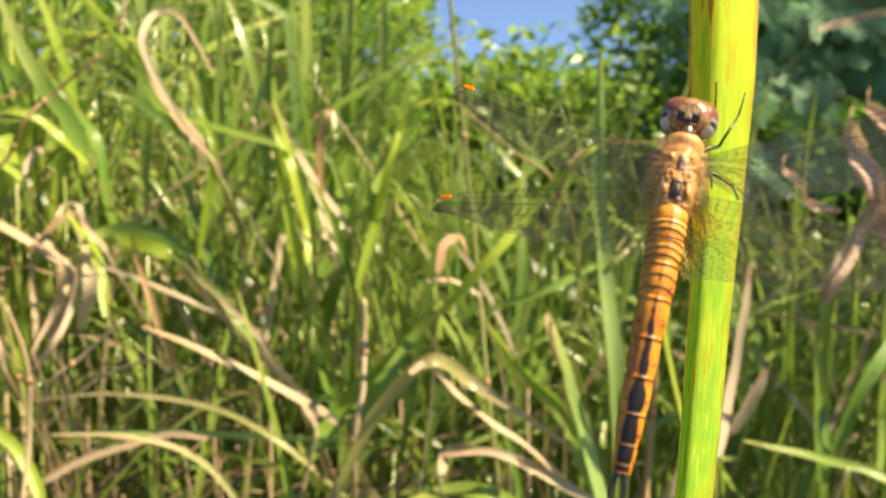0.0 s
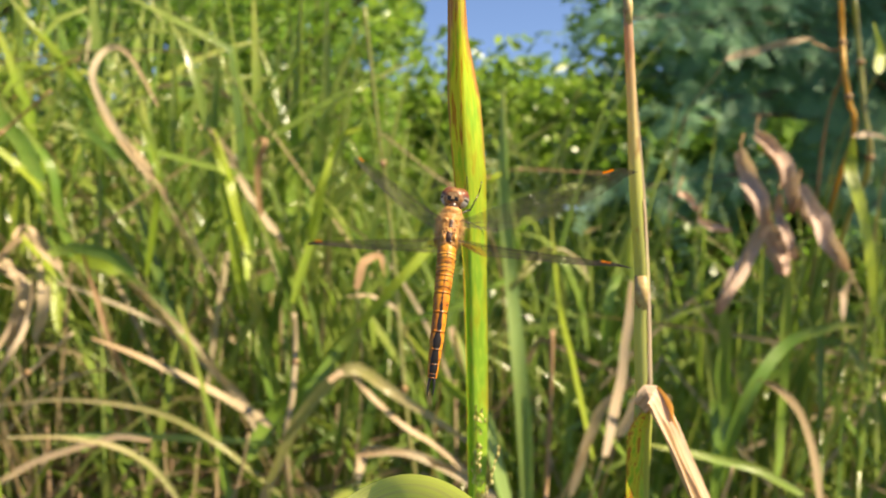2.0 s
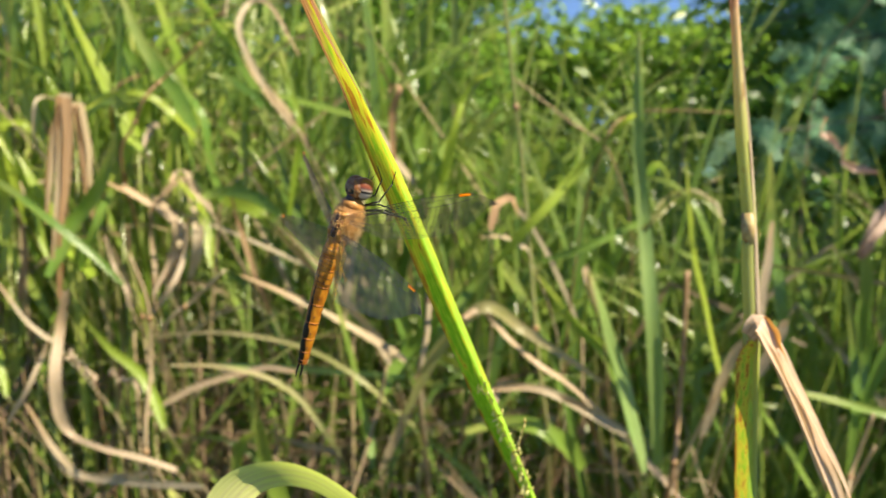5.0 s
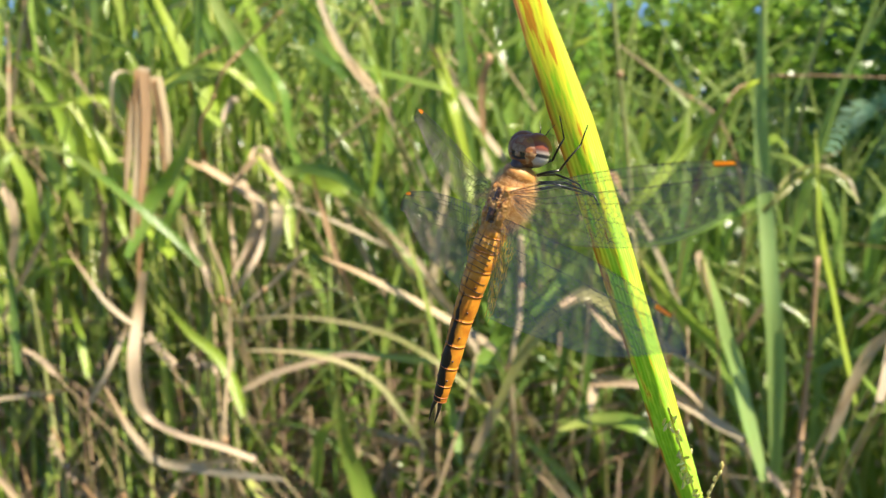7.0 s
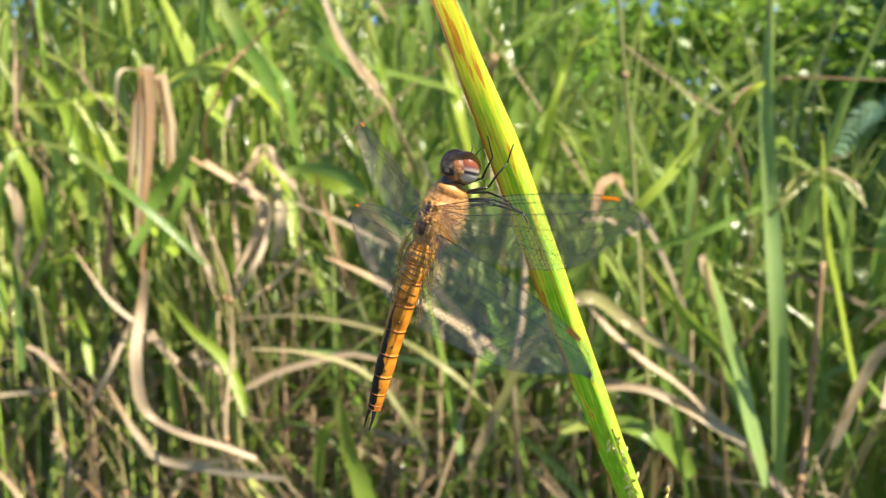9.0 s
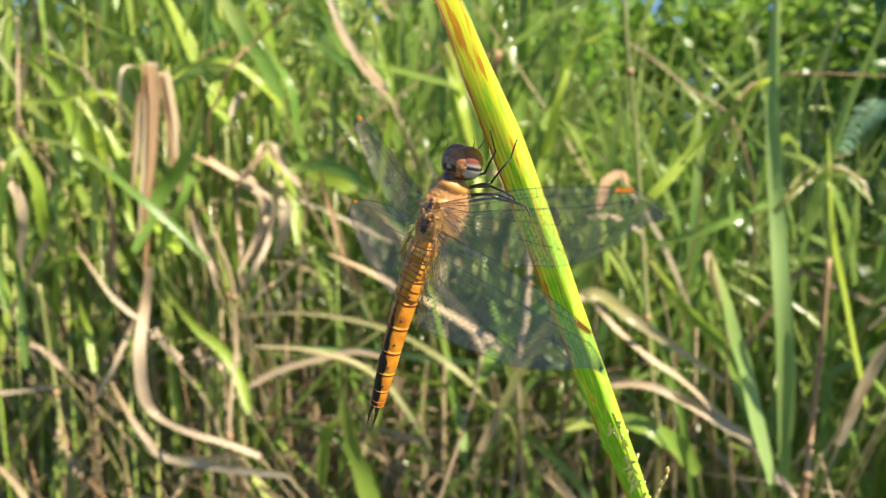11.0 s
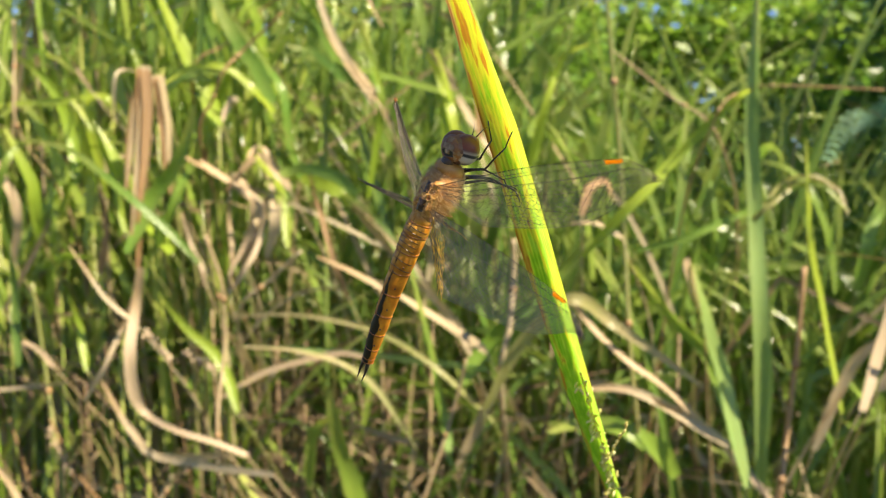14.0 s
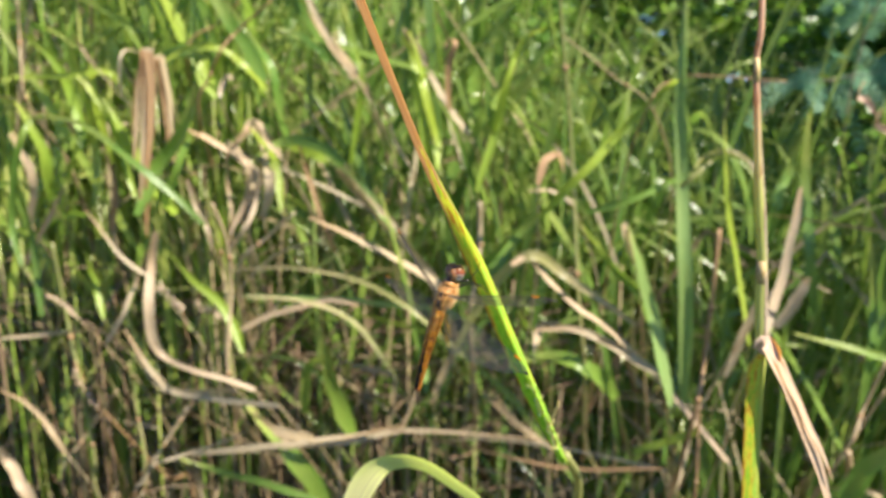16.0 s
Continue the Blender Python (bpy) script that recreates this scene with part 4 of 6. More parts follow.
dry_pod(0.0183, [(0.482, 0.930, 1.015), (0.507, 0.942, 0.997), (0.516, 0.922, 0.970), (0.530, 0.930, 0.935), (0.532, 0.942, 0.915)])
dry_pod(0.0218, [(0.463, 0.930, 0.994), (0.478, 0.942, 0.964), (0.486, 0.922, 0.927), (0.498, 0.930, 0.902)])
dry_pod(0.0225, [(0.536, 0.930, 0.948), (0.561, 0.942, 0.914), (0.574, 0.922, 0.879), (0.600, 0.930, 0.844)])
dry_pod(0.0240, [(0.497, 0.930, 0.903), (0.515, 0.942, 0.871), (0.517, 0.922, 0.839)])
dry_pod(0.0127, [(0.512, 0.930, 0.939), (0.518, 0.942, 0.914), (0.522, 0.922, 0.879), (0.534, 0.930, 0.858)])
dry_pod(0.0169, [(0.494, 0.930, 0.903), (0.481, 0.942, 0.864), (0.450, 0.922, 0.824), (0.437, 0.930, 0.790)])
dry_pod(0.0099, [(0.412, 0.930, 0.909), (0.435, 0.942, 0.899), (0.451, 0.922, 0.894)])
dry_pod(0.0085, [(0.387, 0.930, 0.940), (0.403, 0.942, 0.937), (0.409, 0.922, 0.920)])


# ---- trees behind ----
def leaf_cloud(bm, centre, radii, count, size, rng):
    """Small pointed leaves scattered through an uneven crown."""
    uv = bm.loops.layers.uv.verify()
    for _ in range(count):
        while True:
            q = Vector((rng.uniform(-1, 1), rng.uniform(-1, 1), rng.uniform(-1, 1)))
            if 0.25 < q.length < 1.0 + 0.25 * noise.noise(q * 2.3 + Vector(centre)) and noise.noise(Vector((q.x * radii[0], q.y * radii[1], q.z * radii[2])) * (0.5 / size ** 0.5) + Vector(centre)) > -0.18:
                break
        c = Vector(centre) + Vector((q.x * radii[0], q.y * radii[1], q.z * radii[2]))
        s = size * rng.uniform(0.6, 1.4)
        m = Matrix.Translation(c) @ Euler((rng.uniform(-1, 1), rng.uniform(-1, 1), rng.uniform(0, 6.3))).to_matrix().to_4x4()
        vs = [bm.verts.new(m @ Vector(p)) for p in ((0, -s, 0), (0.4 * s, 0, 0.12 * s), (0, s, 0), (-0.4 * s, 0, 0.12 * s))]
        f = bm.faces.new(vs)
        for lp, w in zip(f.loops, ((0.5, 0), (1, 0.4), (0.5, 0.9), (0, 0.4))):
            lp[uv].uv = w


def tree(label, foot, height, crown, count, size, seed, mat=None):
    rng = random.Random(seed)
    thing = new("tree")
    tagged(thing, label, "tree")
    thing.location = foot
    bm = bmesh.new()
    top = Vector((0.1, 0.1, height * 0.75))
    tube(bm, spline([(0, 0, -0.1), (0.04, 0.02, height * 0.3), tuple(top)], 5), lambda v: 0.07 * (1.1 - v) * height / 3, 8)
    for k in range(7):
        a = k * 2.4
        b = Vector((0.04, 0.02, height * (0.25 + 0.07 * k)))
        e = b + Vector((math.cos(a), math.sin(a), 0.7)) * height * 0.25
        tube(bm, spline([b, b.lerp(e, 0.5) + Vector((0, 0, -0.03)), e], 4), lambda v: 0.022 * (1.1 - v) * height / 3, 6)
    part("trunk", bm, BARK, thing)
    bm = bmesh.new()
    for c, r, share in crown:
        leaf_cloud(bm, c, r, int(count * share), size, rng)
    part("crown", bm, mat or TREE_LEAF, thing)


tree("broad bush with small glossy green leaves", (-1.5, 2.7, 0), 2.6, [((-0.3, 0, 1.2), (1.0, 0.4, 1.1), 0.5), ((0.6, 0.15, 1.1), (0.85, 0.4, 1.0), 0.5)], 14000, 0.022, 1)
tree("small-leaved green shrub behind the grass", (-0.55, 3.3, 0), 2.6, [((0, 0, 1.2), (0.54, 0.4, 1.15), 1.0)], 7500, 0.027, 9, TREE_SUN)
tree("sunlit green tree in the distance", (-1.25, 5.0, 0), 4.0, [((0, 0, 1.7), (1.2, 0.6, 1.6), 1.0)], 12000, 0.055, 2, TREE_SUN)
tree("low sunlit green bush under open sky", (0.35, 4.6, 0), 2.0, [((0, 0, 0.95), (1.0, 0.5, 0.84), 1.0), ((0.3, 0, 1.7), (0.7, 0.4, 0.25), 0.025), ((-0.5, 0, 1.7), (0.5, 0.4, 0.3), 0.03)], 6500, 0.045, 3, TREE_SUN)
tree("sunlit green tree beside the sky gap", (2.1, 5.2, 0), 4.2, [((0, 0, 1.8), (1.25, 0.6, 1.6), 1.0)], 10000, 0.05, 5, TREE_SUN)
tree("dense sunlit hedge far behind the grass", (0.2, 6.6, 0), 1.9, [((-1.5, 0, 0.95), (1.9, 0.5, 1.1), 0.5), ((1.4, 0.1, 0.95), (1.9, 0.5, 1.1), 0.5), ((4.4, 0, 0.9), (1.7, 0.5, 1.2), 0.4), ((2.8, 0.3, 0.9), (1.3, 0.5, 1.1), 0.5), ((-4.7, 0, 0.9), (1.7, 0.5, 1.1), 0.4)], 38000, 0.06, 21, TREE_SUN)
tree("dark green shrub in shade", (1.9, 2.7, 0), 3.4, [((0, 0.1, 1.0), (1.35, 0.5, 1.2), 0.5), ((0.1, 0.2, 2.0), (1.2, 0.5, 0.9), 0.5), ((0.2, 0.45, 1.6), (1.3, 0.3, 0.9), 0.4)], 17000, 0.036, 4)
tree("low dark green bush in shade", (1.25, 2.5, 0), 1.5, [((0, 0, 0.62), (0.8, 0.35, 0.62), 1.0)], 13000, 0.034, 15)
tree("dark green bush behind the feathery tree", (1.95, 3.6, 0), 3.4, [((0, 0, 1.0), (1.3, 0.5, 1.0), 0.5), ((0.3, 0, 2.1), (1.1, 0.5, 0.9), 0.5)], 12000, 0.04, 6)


def frond(bm, line, pairs, rng):
    """A feathery leaf: a rib with opposite side ribs, each a comb of tiny narrow leaflets on both sides."""
    uv = bm.loops.layers.uv.verify()
    tube(bm, line, 0.0006, 3)
    lift = Vector((rng.uniform(-0.5, 0.5), -0.7, rng.uniform(0.2, 0.9)))
    for k in range(2, pairs):
        v = k / pairs * (len(line) - 1.001)
        i = int(v)
        p = line[i].lerp(line[i + 1], v - i)
        d = (line[i + 1] - line[i]).normalized()
        side = d.cross(lift).normalized()
        for sg in (-1, 1):
            w = (side * sg + d * 0.6).normalized()
            n = w.cross(d).normalized()
            length = 0.015 * math.sin(math.pi * min(0.97, 0.22 + 0.72 * k / pairs)) + 0.003
            count = 6
            c = w.cross(n).normalized()
            for q in range(count):
                u = (q + 1) / count
                base = p + w * length * u + Vector((0, 0, -0.15 * length * u * u))
                size = 0.0034 * (1 - 0.4 * u)
                for s2 in (-1, 1):
                    e = c * s2 * size + w * size * 0.5
                    t = w * 0.0012
                    f = bm.faces.new([bm.verts.new(x) for x in (base - t, base + e, base + t)])
                    for lp in f.loops:
                        lp[uv].uv = (0.5, 0.3)


def feathery_tree():
    rng = random.Random(31)
    thing = new("feathery_tree")
    tagged(thing, "shrubby tree with fine feathery blue-green leaves", "tree")
    thing.location = (1.10, 1.60, 0)
    bm = bmesh.new()
    tube(bm, spline([(0, 0, -0.1), (0.02, 0, 0.7), (-0.05, 0, 1.5), (0.0, 0.05, 2.2)], 5), lambda v: 0.022 * (1.1 - v), 8)
    limbs = []
    for k in range(72):
        b = Vector((-0.02, 0, 0.92 + 0.0105 * k))
        if k >= 57:
            # unseen crown top, added to shade the boughs and the grass on the right
            b.z = 1.50 + 0.03 * (k - 57)
            e = b + Vector((rng.uniform(-0.05, 0.45), rng.uniform(-1.0, -0.45), rng.uniform(-0.15, 0.15)))
        elif k % 7 == 3:
            # boughs that hang forward beside the view, added unseen to shade the grass
            e = b + Vector((rng.uniform(0.05, 0.4), rng.uniform(-0.75, -0.3), rng.uniform(0.0, 0.15)))
        else:
            e = b + Vector((rng.uniform(-0.72, -0.12), rng.uniform(-0.45, 0.12), rng.uniform(-0.04, 0.14)))
        line = spline([b, b.lerp(e, 0.5) + Vector((0, 0, 0.05)), e], 6)
        limbs.append(line)
        tube(bm, line, lambda v: 0.006 * (1.1 - v) + 0.0010, 5)
    part("trunk", bm, BARK, thing)
    for line in limbs:
        bm = bmesh.new()
        for k in range(44):
            p = line[min(len(line) - 1, 1 + k * 12 // 44)]
            go = Vector((rng.uniform(-1, 0.8), rng.uniform(-0.9, 0.4), rng.uniform(-0.5, 0.4))).normalized()
            length = rng.uniform(0.055, 0.115)
            frond(bm, spline([p, p + go * length * 0.5 + Vector((0, 0, 0.01)), p + go * length + Vector((0, 0, -0.025))], 4), 14, rng)
        part("foliage", bm, FEATHER, thing)


feathery_tree()


# ---- the grass plant that the dragonfly holds ----
def mottled(name, drying, yellowing, blotchy):
    """A grass blade that dies from the tip: rust blotches ringed with yellow; the far half stays clear and pale."""
    m, n, l = material(name)
    b = n["Principled BSDF"]
    co = n.new("ShaderNodeTexCoord").outputs["UV"]
    sp = n.new("ShaderNodeSeparateXYZ")
    l.new(co, sp.inputs[0])
    u, v = sp.outputs[0], sp.outputs[1]

    def between(x, lo, hi, a=0.0, c=1.0):
        k = n.new("ShaderNodeMapRange")
        for q, w in zip(k.inputs[1:5], (lo, hi, a, c)):
            q.default_value = w
        l.new(x, k.inputs[0])
        return k.outputs[0]

    def times(a, c):
        return number(n, l, "MULTIPLY", a, c)

    streak = noise_node(n, l, 4.0, 5.0, "UV", (2.0, 12.0, 1.0))
    patch = noise_node(n, l, 6.0, 4.0, "UV", (0.9, 3.4, 1.0))
    edge = number(n, l, "ABSOLUTE", number(n, l, "SUBTRACT", u, 0.5))
    clear = between(u, 0.46, 0.54, 1.0, 0.4)
    green = ramp(n, l, streak, (0.38, (0.22, 0.44, 0.020)), (0.52, (0.30, 0.52, 0.028)), (0.66, (0.46, 0.61, 0.06)))
    green = mix(n, l, times(number(n, l, "SUBTRACT", 1.0, clear), 0.55), green, (0.45, 0.62, 0.17))
    # yellow spreads from the margin and from the tip
    age = number(n, l, "ADD", between(v, yellowing[0], yellowing[1], -0.08, 0.20), between(edge, 0.30, 0.50, 0.0, 0.05))
    old = number(n, l, "ADD", patch, age)
    halo = times(ramp(n, l, old, (0.56, (0, 0, 0)), (0.66, (1, 1, 1))), times(clear, 0.85))
    tone = mix(n, l, halo, green, (0.68, 0.57, 0.05))
    rim = times(ramp(n, l, noise_node(n, l, 6.0, 4.0, "UV", (0.9, 3.2, 1.0)), (0.46, (0, 0, 0)), (0.54, (1, 1, 1))), between(edge, 0.38, 0.48))
    rust = number(n, l, "MAXIMUM", times(rim, clear), times(ramp(n, l, number(n, l, "ADD", patch, times(age, 0.45)), (0.63, (0, 0, 0)), (0.69, (1, 1, 1))), times(clear, blotchy)))
    tone = mix(n, l, rust, tone, (0.46, 0.16, 0.025))
    # the dead tip, furthest down along the margins
    dead = number(n, l, "ADD", number(n, l, "SUBTRACT", v, times(number(n, l, "SUBTRACT", streak, 0.5), 0.16)), times(number(n, l, "POWER", edge, 4.0), 2.0))
    fibre = ramp(n, l, noise_node(n, l, 3.0, 5.0, "UV", (9.0, 2.2, 1.0)), (0.36, (0.30, 0.105, 0.045)), (0.52, (0.50, 0.22, 0.105)), (0.68, (0.62, 0.35, 0.19)))
    tone = mix(n, l, between(dead, drying, drying + 0.06), tone, fibre)
    ribs = n.new("ShaderNodeTexWave")
    ribs.bands_direction, ribs.inputs["Scale"].default_value, ribs.inputs["Distortion"].default_value = "X", 4.0, 0.6
    l.new(co, ribs.inputs[0])
    tone = mix(n, l, times(ribs.outputs["Fac"], 0.10), tone, (0.14, 0.20, 0.02))
    l.new(tone, b.inputs["Base Color"])
    b.inputs["Roughness"].default_value = 0.38
    rb = n.new("ShaderNodeBump")
    rb.inputs["Strength"].default_value, rb.inputs["Distance"].default_value = 0.5, 0.0002
    l.new(ribs.outputs["Fac"], rb.inputs["Height"])
    l.new(rb.outputs[0], b.inputs["Normal"])
    t = n.new("ShaderNodeBsdfTranslucent")
    l.new(mix(n, l, 1.0, tone, (1.15, 1.25, 0.90), "MULTIPLY"), t.inputs[0])
    k = n.new("ShaderNodeMixShader")
    k.inputs[0].default_value = 0.54
    l.new(b.outputs[0], k.inputs[1])
    l.new(t.outputs[0], k.inputs[2])
    l.new(k.outputs[0], n["Material Output"].inputs[0])
    return m


MOTTLED = mottled("mottled_blade", 0.62, (0.16, 0.56), 0.9)
SHEATH = mottled("blotched_sheath", 1.02, (-1.5, 0.8), 0.95)

FLORET = foliage("floret", [(0.0, (0.66, 0.60, 0.20)), (1.0, (0.84, 0.78, 0.46))], (0.55, 0.42, 0.14), 0.4, rough=0.5, blotch=0.25, glow=1.2)


def perch():
    """A valley-folded blade that rises towards the viewer, brown at its tip, with tiny florets low on it."""
    thing = new("grass_plant")
    tagged(thing, "mottled yellow-green grass blade with a brown dry tip", "grass plant")
    def crease(z):
        return Vector((0.0086 - 0.2605 * z - 0.2314 * z * z, 0.0252 - 0.8536 * z + 0.534 * z * z, z))
    n = 66
    line = [crease(-0.095 + 0.225 * i / n) for i in range(n + 1)]
    bm = bmesh.new()
    uv = bm.loops.layers.uv.verify()
    rows = []
    for i, p in enumerate(line):
        v, z = i / n, p.z
        grow = min(1, 0.5 + 2.6 * v)
        # the left half stands steep and the right half lies flatter; towards the tip both roll into one narrow strip
        zs = (0.0, 0.02, 0.035, 0.045, 0.055, 0.09, 0.13)
        lx, ly, rx, ry, shift = [float(np.interp(z, zs, q)) * 0.001 for q in (
            (-2.4, -3.8, -4.3, -3.5, -2.7, -2.5, -1.9), (-5.2, -3.7, -2.3, -2.2, -0.9, -0.5, -0.4),
            (4.4, 4.8, 3.5, 1.1, 0.9, 0.9, 0.8), (-1.6, -2.6, -4.2, -3.6, -1.2, -0.6, -0.4), (0.0, 0.0, -0.6, -2.6, -4.8, -4.6, -4.0))]
        p = p + Vector((0, shift, 0))
        row = []
        for k in (1.0, 0.8, 0.6, 0.4, 0.2):
            wob = grow * (1 + 0.05 * noise.noise((k * 2, v * 22, 0.5)))
            row.append(bm.verts.new(p + Vector((lx * k ** 0.9 * wob, ly * k ** 1.3 * wob, 0))))
        row.append(bm.verts.new(p))
        for k in (0.2, 0.4, 0.6, 0.8, 1.0):
            wob = grow * (1 + 0.05 * noise.noise((k * 2, v * 20, 3.5)))
            row.append(bm.verts.new(p + Vector((rx * k * wob, ry * k ** 1.4 * wob, 0))))
        rows.append(row)
    for i in range(n):
        for j in range(10):
            f = bm.faces.new((rows[i][j], rows[i][j + 1], rows[i + 1][j + 1], rows[i + 1][j]))
            for lp, (a, b) in zip(f.loops, ((j, i), (j + 1, i), (j + 1, i + 1), (j, i + 1))):
                lp[uv].uv = (a / 10, b / n)
    part("blade", bm, MOTTLED, thing)
    bm = bmesh.new()
    foot = spline([(0.0310, 0.109, -0.09), (0.036, 0.145, -0.13), (0.042, 0.19, -0.25), (0.046, 0.22, -0.5), (0.046, 0.23, -0.92)], 6)
    tube(bm, foot, lambda v: 0.0022 + 0.0008 * v, 8)
    part("culm", bm, OLIVE, thing)
    rng = random.Random(5)
    spike = spline([tuple(crease(z) + Vector((0.0009, -0.0005, 0))) for z in (-0.078, -0.064, -0.048, -0.036)], 10)
    bm = bmesh.new()
    tube(bm, spike, 0.00025, 5)
    for k in range(95):
        p = spike[int(len(spike) * rng.random() ** 1.4)] + Vector((rng.gauss(0.0006, 0.0008), rng.gauss(-0.0017, 0.0008), rng.gauss(0, 0.0012)))
        blob(bm, p, (0.00036, 0.00036, 0.0010), Euler((rng.uniform(-0.6, 0.6), rng.uniform(-0.8, 0.8), 0)).to_matrix().to_4x4(), 6, 5)
    part("floret_spike", bm, FLORET, thing, "tiny pale yellow florets")
    bm = bmesh.new()
    twig = spline([tuple(crease(-0.068) + Vector(o)) for o in ((0.001, -0.002, 0), (0.0030, -0.009, 0.007), (0.0045, -0.014, 0.020))], 6)
    tube(bm, twig, 0.0002, 5)
    for p in twig[2:]:
        blob(bm, p + Vector((rng.gauss(0, 0.0004), -0.0003, 0)), (0.0004, 0.0004, 0.0008), None, 6, 5)
    part("floret_twig", bm, FLORET, thing, "tiny pale yellow florets")
    return thing


# ---- the dragonfly ----
def shell(name, colour, colour2, rough, scale, coat=0.05, bump=0.25):
    return plain(name, colour, rough, colour2, scale, coat, bump)


FUZZ = shell("golden_thorax", (0.46, 0.215, 0.05), (0.28, 0.115, 0.025), 0.5, 420.0, 0.0, 0.5)
RUST = shell("rusty_wing_base", (0.50, 0.25, 0.06), (0.27, 0.11, 0.025), 0.45, 1300.0, 0.1, 0.5)
PALE = shell("pale_side", (0.42, 0.24, 0.06), (0.22, 0.10, 0.02), 0.6, 900.0, 0.0)
BLACK = shell("black_shell", (0.012, 0.010, 0.009), (0.03, 0.022, 0.016), 0.3, 900.0)
DARKBROWN = shell("dark_brown_shell", (0.07, 0.03, 0.015), (0.03, 0.014, 0.008), 0.4, 900.0)
HAIR = plain("golden_hair", (0.62, 0.42, 0.19), 0.45, (0.48, 0.27, 0.10), 500.0)
STIGMA = foliage("orange_spot", [(0.0, (0.88, 0.30, 0.015)), (1.0, (0.90, 0.33, 0.015))], (0.85, 0.28, 0.015), 0.5, glow=1.2, blotch=0.1)
VEIN = plain("dark_vein", (0.030, 0.020, 0.013), 0.35, (0.07, 0.045, 0.028), 900.0)
NET = plain("grey_vein", (0.09, 0.07, 0.05), 0.45, (0.18, 0.15, 0.11), 900.0, 0.0)
AMBER = foliage("amber_vein", [(0.0, (0.80, 0.52, 0.08)), (1.0, (0.85, 0.58, 0.12))], (0.70, 0.42, 0.06), 0.5, rough=0.4, blotch=0.2, glow=1.1)
CREAM = plain("cream_plate", (0.36, 0.24, 0.12), 0.5, (0.22, 0.11, 0.04), 900.0, 0.1)
TAN_GREY = plain("tan_grey_shell", (0.25, 0.15, 0.065), 0.5, (0.14, 0.07, 0.025), 900.0, 0.1)
MAROON = plain("maroon_shell", (0.15, 0.060, 0.022), 0.5, (0.07, 0.026, 0.012), 700.0, 0.1)
ARCH = plain("rusty_arch", (0.26, 0.10, 0.022), 0.45, (0.12, 0.04, 0.013), 800.0)
JOINT = plain("rusty_joint", (0.34, 0.11, 0.02), 0.4, (0.20, 0.06, 0.012), 900.0)

EYE_SHELL, en, el = material("compound_eye")
eb = en["Principled BSDF"]
egeo = en.new("ShaderNodeTexCoord").outputs["Object"]
esep = en.new("ShaderNodeSeparateXYZ")
el.new(egeo, esep.inputs[0])
emap = en.new("ShaderNodeMapRange")
emap.inputs[1].default_value, emap.inputs[2].default_value = 0.0100, 0.0184
el.new(number(en, el, "ADD", esep.outputs[2], number(en, el, "MULTIPLY", noise_node(en, el, 500.0), 0.0004)), emap.inputs[0])
el.new(ramp(en, el, emap.outputs[0], (0.0, (0.03, 0.03, 0.035)), (0.10, (0.10, 0.10, 0.11)), (0.16, (0.36, 0.35, 0.33)), (0.26, (0.44, 0.41, 0.36)), (0.29, (0.02, 0.02, 0.025)), (0.33, (0.03, 0.03, 0.03)), (0.36, (0.30, 0.25, 0.21)), (0.42, (0.12, 0.05, 0.04)), (0.47, (0.16, 0.042, 0.020)), (0.56, (0.15, 0.052, 0.022)), (0.68, (0.14, 0.058, 0.024)), (1.0, (0.13, 0.060, 0.025))), eb.inputs["Base Color"])
eb.inputs["Roughness"].default_value = 0.33
eb.inputs["Coat Weight"].default_value, eb.inputs["Coat Roughness"].default_value = 0.12, 0.08
eb.inputs["Specular IOR Level"].default_value = 0.15

ABDOMEN, an, al = material("abdomen_shell")
ab = an["Principled BSDF"]
auv = an.new("ShaderNodeTexCoord").outputs["UV"]
asep = an.new("ShaderNodeSeparateXYZ")
al.new(auv, asep.inputs[0])
# u runs round the body from the back's middle line, v from the thorax to the tail
around = number(an, al, "ABSOLUTE", number(an, al, "SUBTRACT", asep.outputs[0], 0.5))
wob = number(an, al, "MULTIPLY", number(an, al, "SUBTRACT", noise_node(an, al, 420.0, 4.0), 0.5), 0.14)
stripe_w = number(an, al, "MULTIPLY", number(an, al, "POWER", number(an, al, "MAXIMUM", number(an, al, "SUBTRACT", asep.outputs[1], 0.28), 0.0), 1.1), 0.155)
inside = an.new("ShaderNodeMapRange")
inside.inputs[1].default_value, inside.inputs[2].default_value = -0.012, 0.012
# the dark stripe swells towards the rear of each ring
ring_uv = an.new("ShaderNodeUVMap")
ring_uv.uv_map = "ring"
ring_sep = an.new("ShaderNodeSeparateXYZ")
al.new(ring_uv.outputs[0], ring_sep.inputs[0])
swelling = number(an, al, "ADD", 1.05, number(an, al, "MULTIPLY", number(an, al, "SINE", number(an, al, "MULTIPLY", number(an, al, "POWER", ring_sep.outputs[0], 1.6), 3.1416)), 0.16))
al.new(number(an, al, "SUBTRACT", number(an, al, "MULTIPLY", stripe_w, swelling), number(an, al, "ADD", around, wob)), inside.inputs[0])
flesh = ramp(an, al, noise_node(an, al, 420.0, 4.0), (0.34, (0.60, 0.26, 0.02)), (0.52, (0.46, 0.17, 0.012)), (0.68, (0.28, 0.09, 0.010)))
root = an.new("ShaderNodeMapRange")
root.inputs[1].default_value, root.inputs[2].default_value, root.inputs[3].default_value, root.inputs[4].default_value = 0.12, 0.40, 1.0, 0.0
al.new(asep.outputs[1], root.inputs[0])
